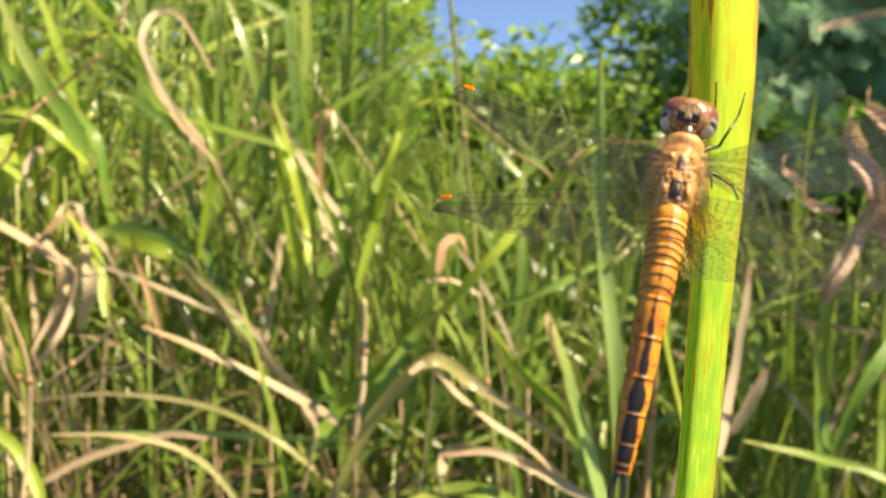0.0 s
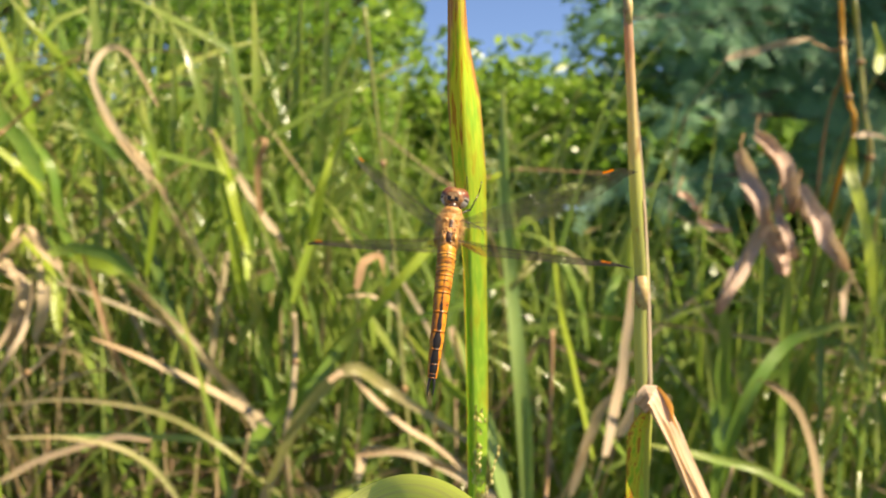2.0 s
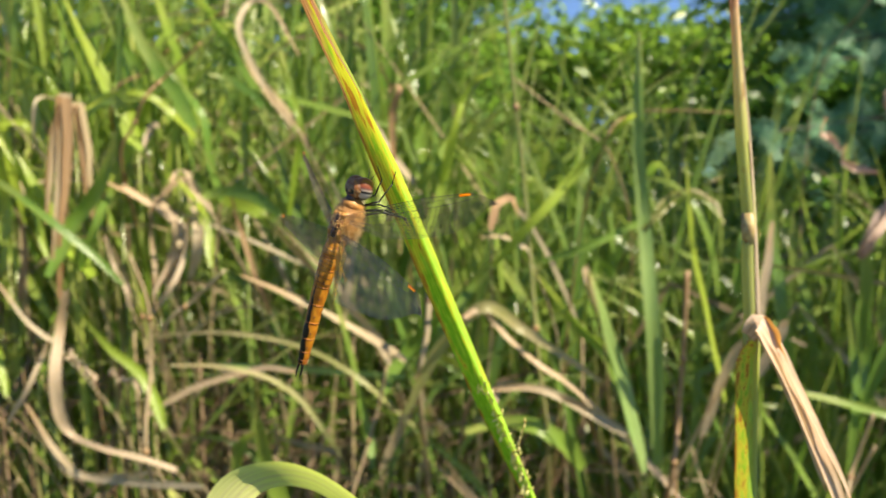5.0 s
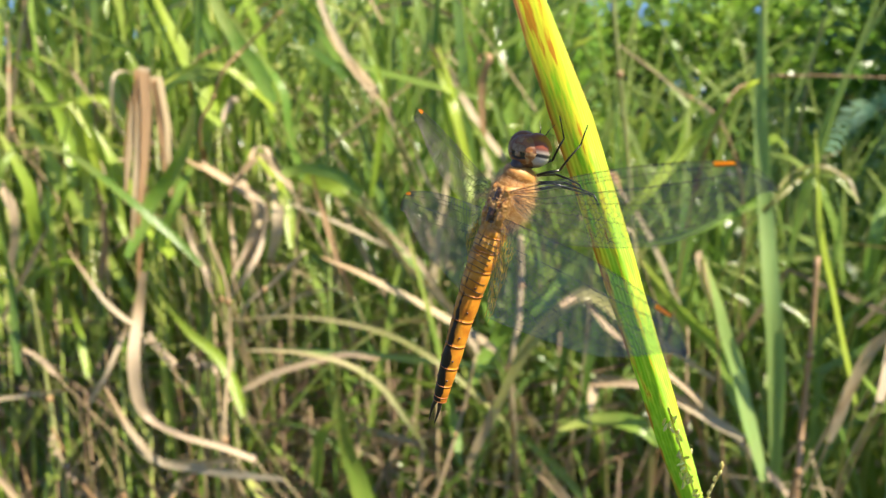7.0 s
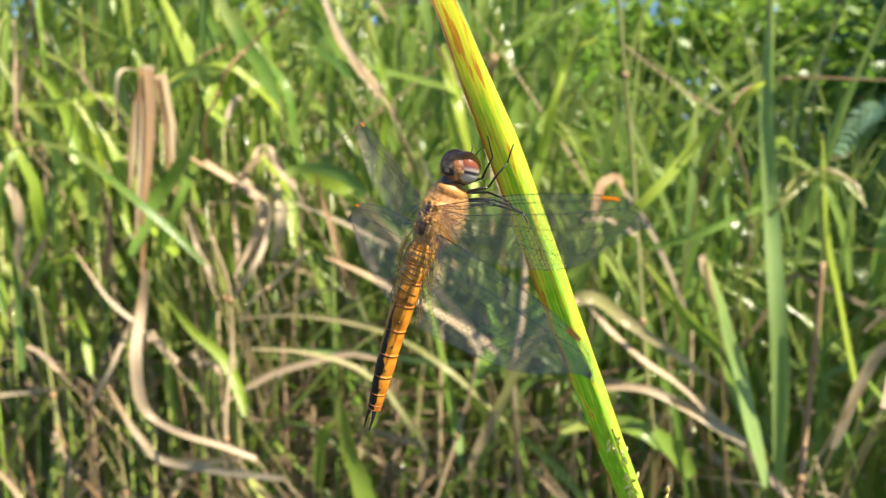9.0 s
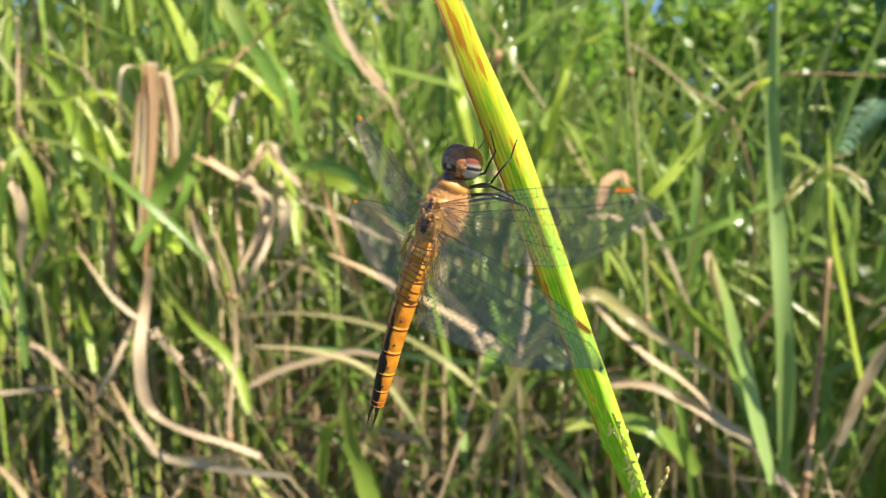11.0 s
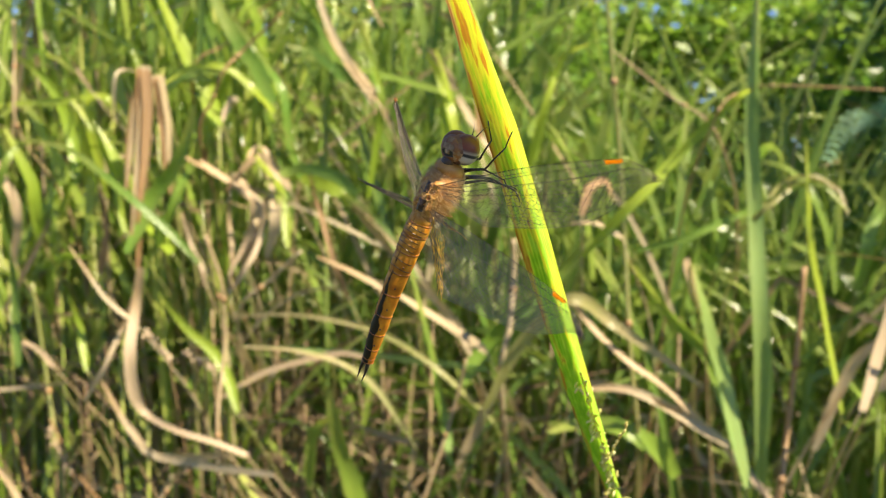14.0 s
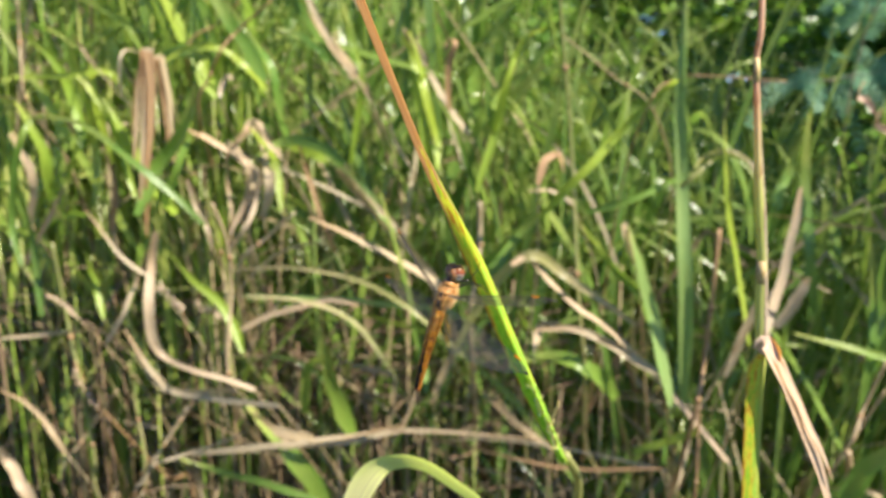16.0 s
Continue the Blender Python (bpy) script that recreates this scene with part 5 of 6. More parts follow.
flesh = mix(an, al, number(an, al, "MULTIPLY", root.outputs[0], ramp(an, al, noise_node(an, al, 600.0, 2.0), (0.42, (0, 0, 0)), (0.60, (0.28, 0.28, 0.28)))), flesh, (0.72, 0.47, 0.14))
flesh = mix(an, al, number(an, al, "MULTIPLY", asep.outputs[1], 0.35), flesh, (0.50, 0.13, 0.01))
low = an.new("ShaderNodeMapRange")
low.inputs[1].default_value, low.inputs[2].default_value = 0.30, 0.42
al.new(around, low.inputs[0])
flesh = mix(an, al, low.outputs[0], flesh, (0.10, 0.05, 0.02))
al.new(mix(an, al, inside.outputs[0], flesh, (0.010, 0.007, 0.005)), ab.inputs["Base Color"])
ab.inputs["Roughness"].default_value = 0.45
ab.inputs["Specular IOR Level"].default_value = 0.3
ab.inputs["Coat Weight"].default_value = 0.1
abump = an.new("ShaderNodeBump")
abump.inputs["Strength"].default_value, abump.inputs["Distance"].default_value = 0.3, 0.0001
al.new(noise_node(an, al, 1500.0), abump.inputs["Height"])
al.new(abump.outputs[0], ab.inputs["Normal"])

MEMBRANE, vn, vl = material("wing_membrane")
vt, vg = vn.new("ShaderNodeBsdfTransparent"), vn["Principled BSDF"]
vt.inputs[0].default_value = (0.95, 0.94, 0.91, 1)
vg.inputs["Base Color"].default_value, vg.inputs["Roughness"].default_value = (0.62, 0.57, 0.48, 1), 0.5
vg.inputs["Specular IOR Level"].default_value = 0.3
vb = vn.new("ShaderNodeBump")
vb.inputs["Strength"].default_value, vb.inputs["Distance"].default_value = 0.6, 0.0004
vl.new(noise_node(vn, vl, 700.0, 2.0), vb.inputs["Height"])
vl.new(vb.outputs[0], vg.inputs["Normal"])
vm = vn.new("ShaderNodeMixShader")
vm.inputs[0].default_value = 0.145
vl.new(vt.outputs[0], vm.inputs[1])
vl.new(vg.outputs[0], vm.inputs[2])
vl.new(vm.outputs[0], vn["Material Output"].inputs[0])


def wing_shape(hind):
    """Front edge and rear edge (along x) of a wing, in metres from its root."""
    length = 0.041 if hind else 0.043

    def front(u):
        return 0.0007 + 0.0016 * math.sin(math.pi * min(1, u * 1.02)) * (0.6 + 0.4 * u) - 0.0032 * max(0, (u - 0.88) / 0.12) ** 2

    def rear(u):
        if hind:
            full = -(0.0035 + 0.0105 * min(1, u / 0.10)) if u < 0.10 else -0.0140 + 0.0078 * ((u - 0.10) / 0.84) ** 1.15
        else:
            full = -(0.0014 + 0.0062 * min(1, u / 0.16)) if u < 0.16 else -0.0076 - 0.0016 * math.sin(math.pi * min(1, (u - 0.16) / 0.75)) + 0.0012 * u
        close = max(0, (u - 0.55) / 0.45)
        k = max(0, 1 - close ** 2.3) ** 0.62
        return full * k + front(u) * (1 - k)
    return length, front, rear


def wing(name, parent, root, hind, mirror):
    length, front, rear = wing_shape(hind)
    ups = -1.0 if mirror else 1.0
    rng = random.Random(8 + hind)

    def at(u, s):
        f, r = front(u), rear(u)
        ripple = 0.00022 * math.sin(s * 19) * (1 - u) + 0.0009 * math.sin(math.pi * u) * (0.5 - s)
        return Vector((u * length, f + (r - f) * s, ripple * ups))

    bm = bmesh.new()
    us, ss = [k / 26 for k in range(27)], [k / 10 for k in range(11)]
    grid = [[bm.verts.new(at(min(u, 0.997), s)) for s in ss] for u in us]
    for i in range(26):
        for j in range(10):
            bm.faces.new((grid[i][j], grid[i][j + 1], grid[i + 1][j + 1], grid[i + 1][j]))
    w = part(name, bm, MEMBRANE, parent, "clear glassy wing with dark veins")
    w.location = root

    def wire(bm, points, thick):
        for a, b in zip(points, points[1:]):
            d = b - a
            if d.length < 1e-6:
                continue
            d.normalize()
            c = Vector((-d.y, d.x, 0)) * thick / 2
            z = Vector((0, 0, thick / 2))
            for e in (c, z):
                bm.faces.new([bm.verts.new(q) for q in (a - e, a + e, b + e * 0.85, b - e * 0.85)])

    span = [k / 40 for k in range(41)]
    for lo, hi, first, slope, power, thick in ((0, 1, 0.0, 0.0, 1, 0.00012), (0, 0.5, 0.07, 0.0, 1, 0.00008), (0, 0.97, 0.14, -0.05, 1, 0.00009), (0.02, 0.97, 0.24, 0.05, 1, 0.00012),
                                               (0.06, 0.92, 0.24, 0.36, 0.8, 0.00008), (0.02, 0.80, 0.34, 0.75, 1, 0.00008), (0.02, 0.46, 0.40, 1.25, 1, 0.00008), (0.015, 0.18, 0.5, 2.6, 1, 0.00010)):
        bm = bmesh.new()
        wire(bm, [at(u, first + slope * u ** power) for u in span if lo <= u <= hi], thick)
        part("vein", bm, VEIN, w)
    bm = bmesh.new()
    k = 0.04
    while k < 0.86:
        wire(bm, [at(k, 0.0), at(k + 0.002, 0.14 - 0.05 * k)], 0.00010)
        k += 0.031
    k = 0.08
    while k < 0.96:
        wire(bm, [at(k, 0.14 - 0.05 * k), at(k + 0.004, 0.24 + 0.05 * k)], 0.00007)
        k += 0.027
    # the fine net behind: staggered cells
    rows = 15 if hind else 11
    cells = [[at(min(0.985, max(0.015, i / 58 + rng.uniform(-0.004, 0.004))), min(1.0, 0.28 + 0.72 * (j + (0.27 if (i + j) % 2 else -0.27) + rng.uniform(-0.12, 0.12)) / rows)) for i in range(58)] for j in range(rows)]
    for j in range(rows):
        for i in range(57):
            wire(bm, [cells[j][i], cells[j][i + 1]], 0.000078)
            if j + 1 < rows and (i + j) % 2:
                wire(bm, [cells[j][i], cells[j + 1][i]], 0.000078)
    wire(bm, [at(u, 1.0) for u in span], 0.00009)
    part("vein_net", bm, NET, w)
    bm = bmesh.new()
    lo, hi = 0.825, 0.885
    a = [at(lo + (hi - lo) * t / 6, s) for s in (0.0, 0.09) for t in range(7)]
    top = [bm.verts.new(q + Vector((0, 0, 0.00016))) for q in a]
    bot = [bm.verts.new(q - Vector((0, 0, 0.00016))) for q in a]
    for i in range(6):
        bm.faces.new((top[i], top[i + 1], top[i + 8], top[i + 7]))
        bm.faces.new((bot[i], bot[i + 7], bot[i + 8], bot[i + 1]))
    part("wing_spot", bm, STIGMA, w, "small bright orange wing spot")
    if hind:
        bm = bmesh.new()
        for j in range(9):
            for i in range(8):
                u, s = 0.012 + 0.014 * i, 0.24 + 0.085 * j + 0.04 * (i % 2)
                wire(bm, [at(u, s), at(u + 0.009, s + 0.02), at(u + 0.014, s + 0.085)], 0.00013)
                wire(bm, [at(u + 0.009, s + 0.02), at(u + 0.014, s - 0.02)], 0.00013)
        part("amber_patch", bm, AMBER, w, "amber net at the wing root")
    return w


def dragonfly():
    thing = new("dragonfly")
    tagged(thing, "golden-brown dragonfly with clear wings, clinging to a grass blade", "dragonfly")
    # head: seen from behind, two large eyes joined round a flat back
    head_at = Vector((0.0003, 0.0022, 0.0128))
    bm = bmesh.new()
    blob(bm, head_at + Vector((0, 0.0002, -0.0001)), (0.0030, 0.0019, 0.0026), None, 24, 14)
    head = part("head", bm, MAROON, thing, "dark maroon head")
    for sx in (-1, 1):
        bm = bmesh.new()
        blob(bm, head_at + Vector((sx * 0.0012, 0.0009, 0.0002)), (0.0024, 0.0025, 0.0027), Euler((0.25, 0, sx * 0.35)).to_matrix().to_4x4(), 28, 18)
        part("eye", bm, EYE_SHELL, head, "large glossy dark red and grey eye")

    def back_colour(x, z):
        a, k = abs(x), 0.18 * noise.noise((x * 2.1, z * 2.1, 4.0))
        if a < 1.35 + k and -2.0 < z < -0.30 + k:
            if a < 0.42 and z > -1.0:
                return 3
            return 1 if z < -1.45 + 0.2 * a else 4
        if a < 1.25 + k and z < 0.95 + k - 0.25 * a:
            return 2
        if a >= 1.25 and z < -0.1 + k:
            return 1 if abs(a - 1.95 + k) < 0.13 or abs(z + 0.75 + k) < 0.10 else 3
        if a < 0.5 and 1.2 < z < 1.9:
            return 2
        if math.hypot(x, z + 0.1) < 2.15 + 2 * k:
            return 1
        return 0
    bm = bmesh.new()
    polar = []
    for j in range(27):
        q = j / 26
        row = []
        for i in range(72):
            an_ = 2 * math.pi * i / 72
            x, z = 2.70 * q * math.cos(an_), 2.35 * q * math.sin(an_) + 0.02
            k = back_colour(x, z)
            y = -2.3 + 1.25 * q ** 3 + (0.0, -0.06, 0.0, -0.05, 0.28)[k] + 0.06 * noise.noise((x * 3, z * 3, 0))
            row.append(bm.verts.new(head_at + Vector((x, y, z)) * 0.001))
        polar.append(row)
    for j in range(26):
        for i in range(72):
            quad = (polar[j][i], polar[j + 1][i], polar[j + 1][(i + 1) % 72], polar[j][(i + 1) % 72])
            f = bm.faces.new(quad)
            c = (f.calc_center_median() - head_at) * 1000
            f.material_index = back_colour(c.x, c.z)
    part("back_plate", bm, (MAROON, ARCH, TAN_GREY, CREAM, BLACK), head, "back of the head, rusty and cream with a dark hollow")
    bm = bmesh.new()
    blob(bm, head_at + Vector((0, 0.0033, 0.0009)), (0.0015, 0.0014, 0.0016))
    part("face", bm, PALE, head, "yellowish face")
    for sx in (-1, 1):
        bm = bmesh.new()
        tube(bm, [head_at + Vector((sx * 0.0005, 0.0035, 0.0024)), head_at + Vector((sx * 0.0009, 0.0040, 0.0036)), head_at + Vector((sx * 0.0016, 0.0043, 0.0046))], lambda v: 0.00010 * (1.2 - v), 5)
        part("antenna", bm, BLACK, head)
    bm = bmesh.new()
    tube(bm, [Vector((0, 0.0014, 0.0088)), Vector((0.0002, 0.0013, 0.0104)), Vector((0.0003, 0.0014, 0.0118))], lambda v: 0.0014 - 0.0004 * v, 12)
    part("neck", bm, DARKBROWN, thing)
    bm = bmesh.new()
    blob(bm, (0.0002, 0.0026, 0.0088), (0.0026, 0.0030, 0.0017), Euler((-0.2, 0, 0)).to_matrix().to_4x4(), 24, 14, lambda c: c + Vector((0, 0, noise.noise(c * 900) * 0.00015)))
    part("collar", bm, FUZZ, thing)

    # thorax: a deep rounded box that leans forward
    def deep(c):
        k = noise.noise(c * 900) * 0.00012
        return c + Vector((k, k, k))
    middle, size, tilt = Vector((0, 0.0025, 0.0046)), Vector((0.0032, 0.0040, 0.0056)), -0.16
    bm = bmesh.new()
    blob(bm, middle, size, Euler((tilt, 0, 0)).to_matrix().to_4x4(), 32, 22, deep)
    thorax = part("thorax", bm, FUZZ, thing, "fuzzy golden-brown thorax")
    for sx in (-1, 1):
        for z in (0.0070, 0.0042, 0.0014):
            bm = bmesh.new()
            tube(bm, spline([(sx * 0.0027, 0.0006, z + 0.0006), (sx * 0.0032, 0.0024, z), (sx * 0.0027, 0.0048, z - 0.0008)], 4), 0.00008, 5)
            part("seam", bm, JOINT, thorax)

    # the crinkled plates between the wings: knobs, pits and two rings
    def hump(a, z, a0, z0, wa, wz):
        return math.exp(-((a - a0) / wa) ** 2 - ((z - z0) / wz) ** 2)

    def relief(x, z):
        a = abs(x)
        h = 0.50 * hump(a, z, 1.35, 6.5, 0.5, 0.5) + 0.25 * hump(a, z, 0, 6.0, 0.5, 0.9) - 0.35 * hump(a, z, 1.0, 5.0, 0.4, 0.4)
        h += 0.16 * math.exp(-((math.hypot(a - 1.05, (z - 3.9) * 0.8) - 0.45) / 0.16) ** 2)
        h += 0.50 * hump(a, z, 1.6, 1.9, 0.55, 0.8) + 0.25 * hump(a, z, 0, 1.9, 0.5, 0.9) - 0.30 * hump(a, z, 0.8, 2.2, 0.2, 0.9)
        h += 0.25 * hump(a, z, 1.2, 0.3, 0.6, 0.4)
        return h + 0.16 * noise.noise((x * 2.6, z * 2.6, 7.0)) + 0.07 * noise.noise((x * 7, z * 7, 2.0))

    def plate_colour(x, z):
        a, k = abs(x), 0.25 * noise.noise((x * 2.2, z * 2.2, 3.0))
        ring = math.hypot(a - 1.05, (z - 3.9) * 0.8)
        if abs(ring - 0.45) < 0.11 or abs(a - 2.05 - 0.25 * math.sin(z)) < 0.10 and 0.8 < z < 4.3 or abs(z - 6.95 - 0.2 * a) < 0.09 and a < 1.1:
            return 2
        if ring < 0.34:
            return 3
        if a < 0.5 + k and 4.5 < z < 6.5 or hump(a, z, 1.0, 5.0, 0.5, 0.5) > 0.42 + k or a < 0.72 + k and 0.9 < z < 3.2 or a < 0.6 and z < 0.0:
            return 1
        return 0
    bm = bmesh.new()
    sheet = []
    for j in range(73):
        z = -0.7 + 8.1 * j / 72
        row = []
        for i in range(49):
            x = 2.35 * (i / 24 - 1)
            wall = middle.y * 1000 - 4.0 * math.sqrt(1 - (x / 3.4) ** 2) * math.sqrt(max(0.1, 1 - ((z - 4.6) / 6.4) ** 2)) + 0.16 * (z - 4.6)
            edge_fall = min(1, (2.35 - abs(x)) / 0.35, (z + 0.7) / 0.5, (7.4 - z) / 0.5)
            row.append(bm.verts.new(Vector((x, wall - 0.12 - relief(x, z) * edge_fall + 0.5 * (1 - edge_fall), z)) * 0.001))
        sheet.append(row)
    for j in range(72):
        for i in range(48):
            f = bm.faces.new((sheet[j][i], sheet[j][i + 1], sheet[j + 1][i + 1], sheet[j + 1][i]))
            c = f.calc_center_median() * 1000
            f.material_index = plate_colour(c.x, c.z)
    part("back_shield", bm, (RUST, DARKBROWN, PALE, JOINT), thorax, "crinkled orange and dark brown plates between the wings")
    rng = random.Random(3)
    bm = bmesh.new()
    lean = Euler((tilt, 0, 0)).to_matrix()
    for _ in range(6000):
        q = Vector((rng.gauss(0, 1), rng.gauss(0, 1), rng.gauss(0, 1))).normalized()
        p = middle + lean @ Vector((q.x * size.x, q.y * size.y, q.z * size.z))
        if p.y < -0.0003 and abs(p.x) < 0.0019 and p.z < 0.0072 and rng.random() < 0.8:
            continue
        n = (lean @ Vector((q.x / size.x, q.y / size.y, q.z / size.z))).normalized()
        e = p + (n + Vector((rng.gauss(0, 0.35), rng.gauss(0, 0.35), rng.gauss(0, 0.35) - 0.1))) * rng.uniform(0.0004, 0.0013)
        s = n.orthogonal().normalized() * 0.000022
        t = n.cross(s).normalized() * 0.000022
        tip = bm.verts.new(e)
        a, b, c = (bm.verts.new(p + o) for o in (s, -0.5 * s + t, -0.5 * s - t))
        for tri in ((a, b, tip), (b, c, tip), (c, a, tip)):
            bm.faces.new(tri)
    part("fine_hair", bm, HAIR, thorax, "fine golden hair")

    # abdomen: ten rings, widest near the root
    z, cuts = 0.0008, (0.0022, 0.0024, 0.0034, 0.0042, 0.0046, 0.0046, 0.0042, 0.0035, 0.0022, 0.0009)
    start = z
    total = sum(cuts)

    def girth(v):
        return 0.0024 - 0.0004 * math.exp(-v / 0.06) - 0.0006 * min(1, v * 1.7) - 0.0003 * v - 0.0004 * max(0, v - 0.75) / 0.25
    for k, length in enumerate(cuts):
        bm = bmesh.new()
        uv, uv_ring = bm.loops.layers.uv.new("UVMap"), bm.loops.layers.uv.new("ring")
        rings = []
        for j in range(9):
            t = j / 8
            zz = z - length * t
            v = (start - zz) / total
            swell = 1 + 0.05 * math.sin(math.pi * t) - (0.04 if j in (0, 8) else 0)
            r = girth(v) * swell
            sag = -0.0006 * math.sin(math.pi * v) + 0.0001 + 0.0010 * math.exp(-v / 0.08)
            rings.append([bm.verts.new((r * math.sin(2 * math.pi * i / 24), sag + r * 1.06 * math.cos(2 * math.pi * i / 24), zz)) for i in range(24)])
        for j in range(8):
            for i in range(24):
                f = bm.faces.new((rings[j][i], rings[j + 1][i], rings[j + 1][(i + 1) % 24], rings[j][(i + 1) % 24]))
                for lp, (a, b) in zip(f.loops, ((i, j), (i, j + 1), (i + 1, j + 1), (i + 1, j))):
                    lp[uv].uv = (a / 24, (start - z + length * b / 8) / total)
                    lp[uv_ring].uv = (b / 8, k / 10)
        bm.faces.new(rings[-1])
        bm.faces.new(rings[0][::-1])
        ring = part("abdomen_ring", bm, ABDOMEN, thing)
        # a fine ridge at the rear of each ring, and on the first ones dark lines across the back
        for back, lo, hi, thick, mat in [(0.0, 0.25, 1.75, 0.00008, JOINT)] + ([(o, 0.62 - 0.1 * (k % 2), 1.46, 0.00007, BLACK) for o in ((0.26, 0.62) if k != 2 else (0.22, 0.50, 0.78))] if 0 < k < 4 else []):
            zz = z - length * (1 - back)
            v = (start - zz) / total
            bm = bmesh.new()
            r = girth(v) * (1.025 if back == 0 else 1.062)
            sag = -0.0006 * math.sin(math.pi * v) + 0.0001 + 0.0010 * math.exp(-v / 0.08)
            tube(bm, [Vector((r * math.sin(a), sag + r * 1.06 * math.cos(a), zz + 0.0003 * math.cos(a * 2) * (back > 0))) for a in (math.pi * (lo + (hi - lo) * i / 16) for i in range(17))], thick, 4)
            part("joint" if back == 0 else "dark_line", bm, mat, ring)
        if 2 < k < 8:
            for sx in (-1, 1):
                bm = bmesh.new()
                zz = z - length * 0.62
                r, ang = girth((start - zz) / total), math.pi + sx * 0.85
                blob(bm, (r * math.sin(ang), -0.0006 * math.sin(math.pi * (start - zz) / total) + 0.0001 + r * 1.06 * math.cos(ang), zz), (0.00022, 0.00022, 0.00020), None, 8, 6)
                part("spot", bm, DARKBROWN, ring)
        z -= length
    for sx in (-1, 1):
        bm = bmesh.new()
        tube(bm, spline([(sx * 0.0003, -0.0002, z + 0.0004), (sx * 0.0007, -0.0003, z - 0.0016), (sx * 0.0006, -0.0003, z - 0.0042)], 4), lambda v: 0.00042 * (1.2 - v), 6)
        part("tail_prong", bm, BLACK, thing)

    # legs: thigh, shin and foot, bent round to the blade
    for name, pts in (("front_leg", [(0.0018, 0.0048, 0.0092), (0.0050, 0.0056, 0.0112), (0.0068, 0.0062, 0.0160), (0.0071, 0.0058, 0.0192)]),
                      ("front_leg", [(-0.0006, 0.0052, 0.0094), (0.0026, 0.0066, 0.0120), (0.0038, 0.0060, 0.0160), (0.0030, 0.0040, 0.0192)]),
                      ("middle_leg", [(0.0020, 0.0056, 0.0080), (0.0044, 0.0092, 0.0090), (0.0086, 0.0120, 0.0085), (0.0098, 0.0128, 0.0070)]),
                      ("middle_leg", [(-0.0010, 0.0058, 0.0080), (0.0022, 0.0098, 0.0096), (0.0056, 0.0118, 0.0092), (0.0062, 0.0130, 0.0080)]),
                      ("hind_leg", [(0.0014, 0.0060, 0.0066), (0.0030, 0.0110, 0.0078), (0.0052, 0.0170, 0.0072), (0.0060, 0.0205, 0.0060)]),
                      ("hind_leg", [(-0.0012, 0.0060, 0.0064), (0.0008, 0.0115, 0.0076), (0.0034, 0.0170, 0.0070), (0.0046, 0.0205, 0.0056)])):
        leg_root = None
        for piece, (a, b), r in zip(("thigh", "shin", "foot"), zip(pts, pts[1:]), (0.00026, 0.00018, 0.00012)):
            a, b = Vector(a), Vector(b)
            bm = bmesh.new()
            tube(bm, [a, a.lerp(b, 0.5) + Vector((0, -0.0001, 0.0001)), b], lambda v: r * (1.15 - 0.35 * v), 6)
            if piece == "shin":
                for q in range(6):
                    c = a.lerp(b, (q + 1) / 7)
                    tube(bm, [c, c + Vector((0.00035, -0.0002, -0.0002))], 0.00003, 3)
            if leg_root is None:
                leg_root = part(name, bm, BLACK, thing, "thin black leg")
            else:
                part(piece, bm, BLACK, leg_root)
    wings = [wing("forewing", thing, (-0.0022, -0.0012, 0.0060), 0, True), wing("hindwing", thing, (-0.0022, -0.0010, 0.0016), 1, True),
             wing("forewing", thing, (0.0022, -0.0012, 0.0060), 0, False), wing("hindwing", thing, (0.0022, -0.0010, 0.0016), 1, False)]
    return thing, wings, head, head_at


# ---- the single stem with a folded dry leaf ----
STEM, sn, sl = material("stem_sheath")
sb = sn["Principled BSDF"]
sz = sn.new("ShaderNodeSeparateXYZ")
sl.new(sn.new("ShaderNodeTexCoord").outputs["Object"], sz.inputs[0])
smap = sn.new("ShaderNodeMapRange")
smap.inputs[1].default_value, smap.inputs[2].default_value = -0.12, 0.16
sl.new(number(sn, sl, "ADD", sz.outputs[2], number(sn, sl, "MULTIPLY", number(sn, sl, "SUBTRACT", noise_node(sn, sl, 90.0, 3.0, "Object", (3.0, 3.0, 0.5)), 0.5), 0.03)), smap.inputs[0])
stone = ramp(sn, sl, smap.outputs[0], (0.0, (0.36, 0.44, 0.07)), (0.36, (0.42, 0.48, 0.09)), (0.44, (0.46, 0.48, 0.15)), (0.62, (0.48, 0.50, 0.13)), (0.72, (0.60, 0.50, 0.22)), (0.80, (0.52, 0.31, 0.18)), (1.0, (0.56, 0.38, 0.25)))
spots = ramp(sn, sl, noise_node(sn, sl, 170.0, 4.0, "Object", (1.0, 1.0, 0.28)), (0.58, (0, 0, 0)), (0.64, (1, 1, 1)))
stone = mix(sn, sl, number(sn, sl, "MULTIPLY", spots, 0.75), stone, (0.30, 0.12, 0.04))
sl.new(stone, sb.inputs["Base Color"])
sb.inputs["Roughness"].default_value = 0.5
sbump = sn.new("ShaderNodeBump")
sbump.inputs["Strength"].default_value, sbump.inputs["Distance"].default_value = 0.5, 0.0003
sl.new(noise_node(sn, sl, 60.0, 2.0, "Object", (20.0, 20.0, 0.3)), sbump.inputs["Height"])
sl.new(sbump.outputs[0], sb.inputs["Normal"])
stl, sms = sn.new("ShaderNodeBsdfTranslucent"), sn.new("ShaderNodeMixShader")
sl.new(mix(sn, sl, 1.0, stone, (1.35, 1.35, 1.1), "MULTIPLY"), stl.inputs[0])
sms.inputs[0].default_value = 0.4
sl.new(sb.outputs[0], sms.inputs[1])
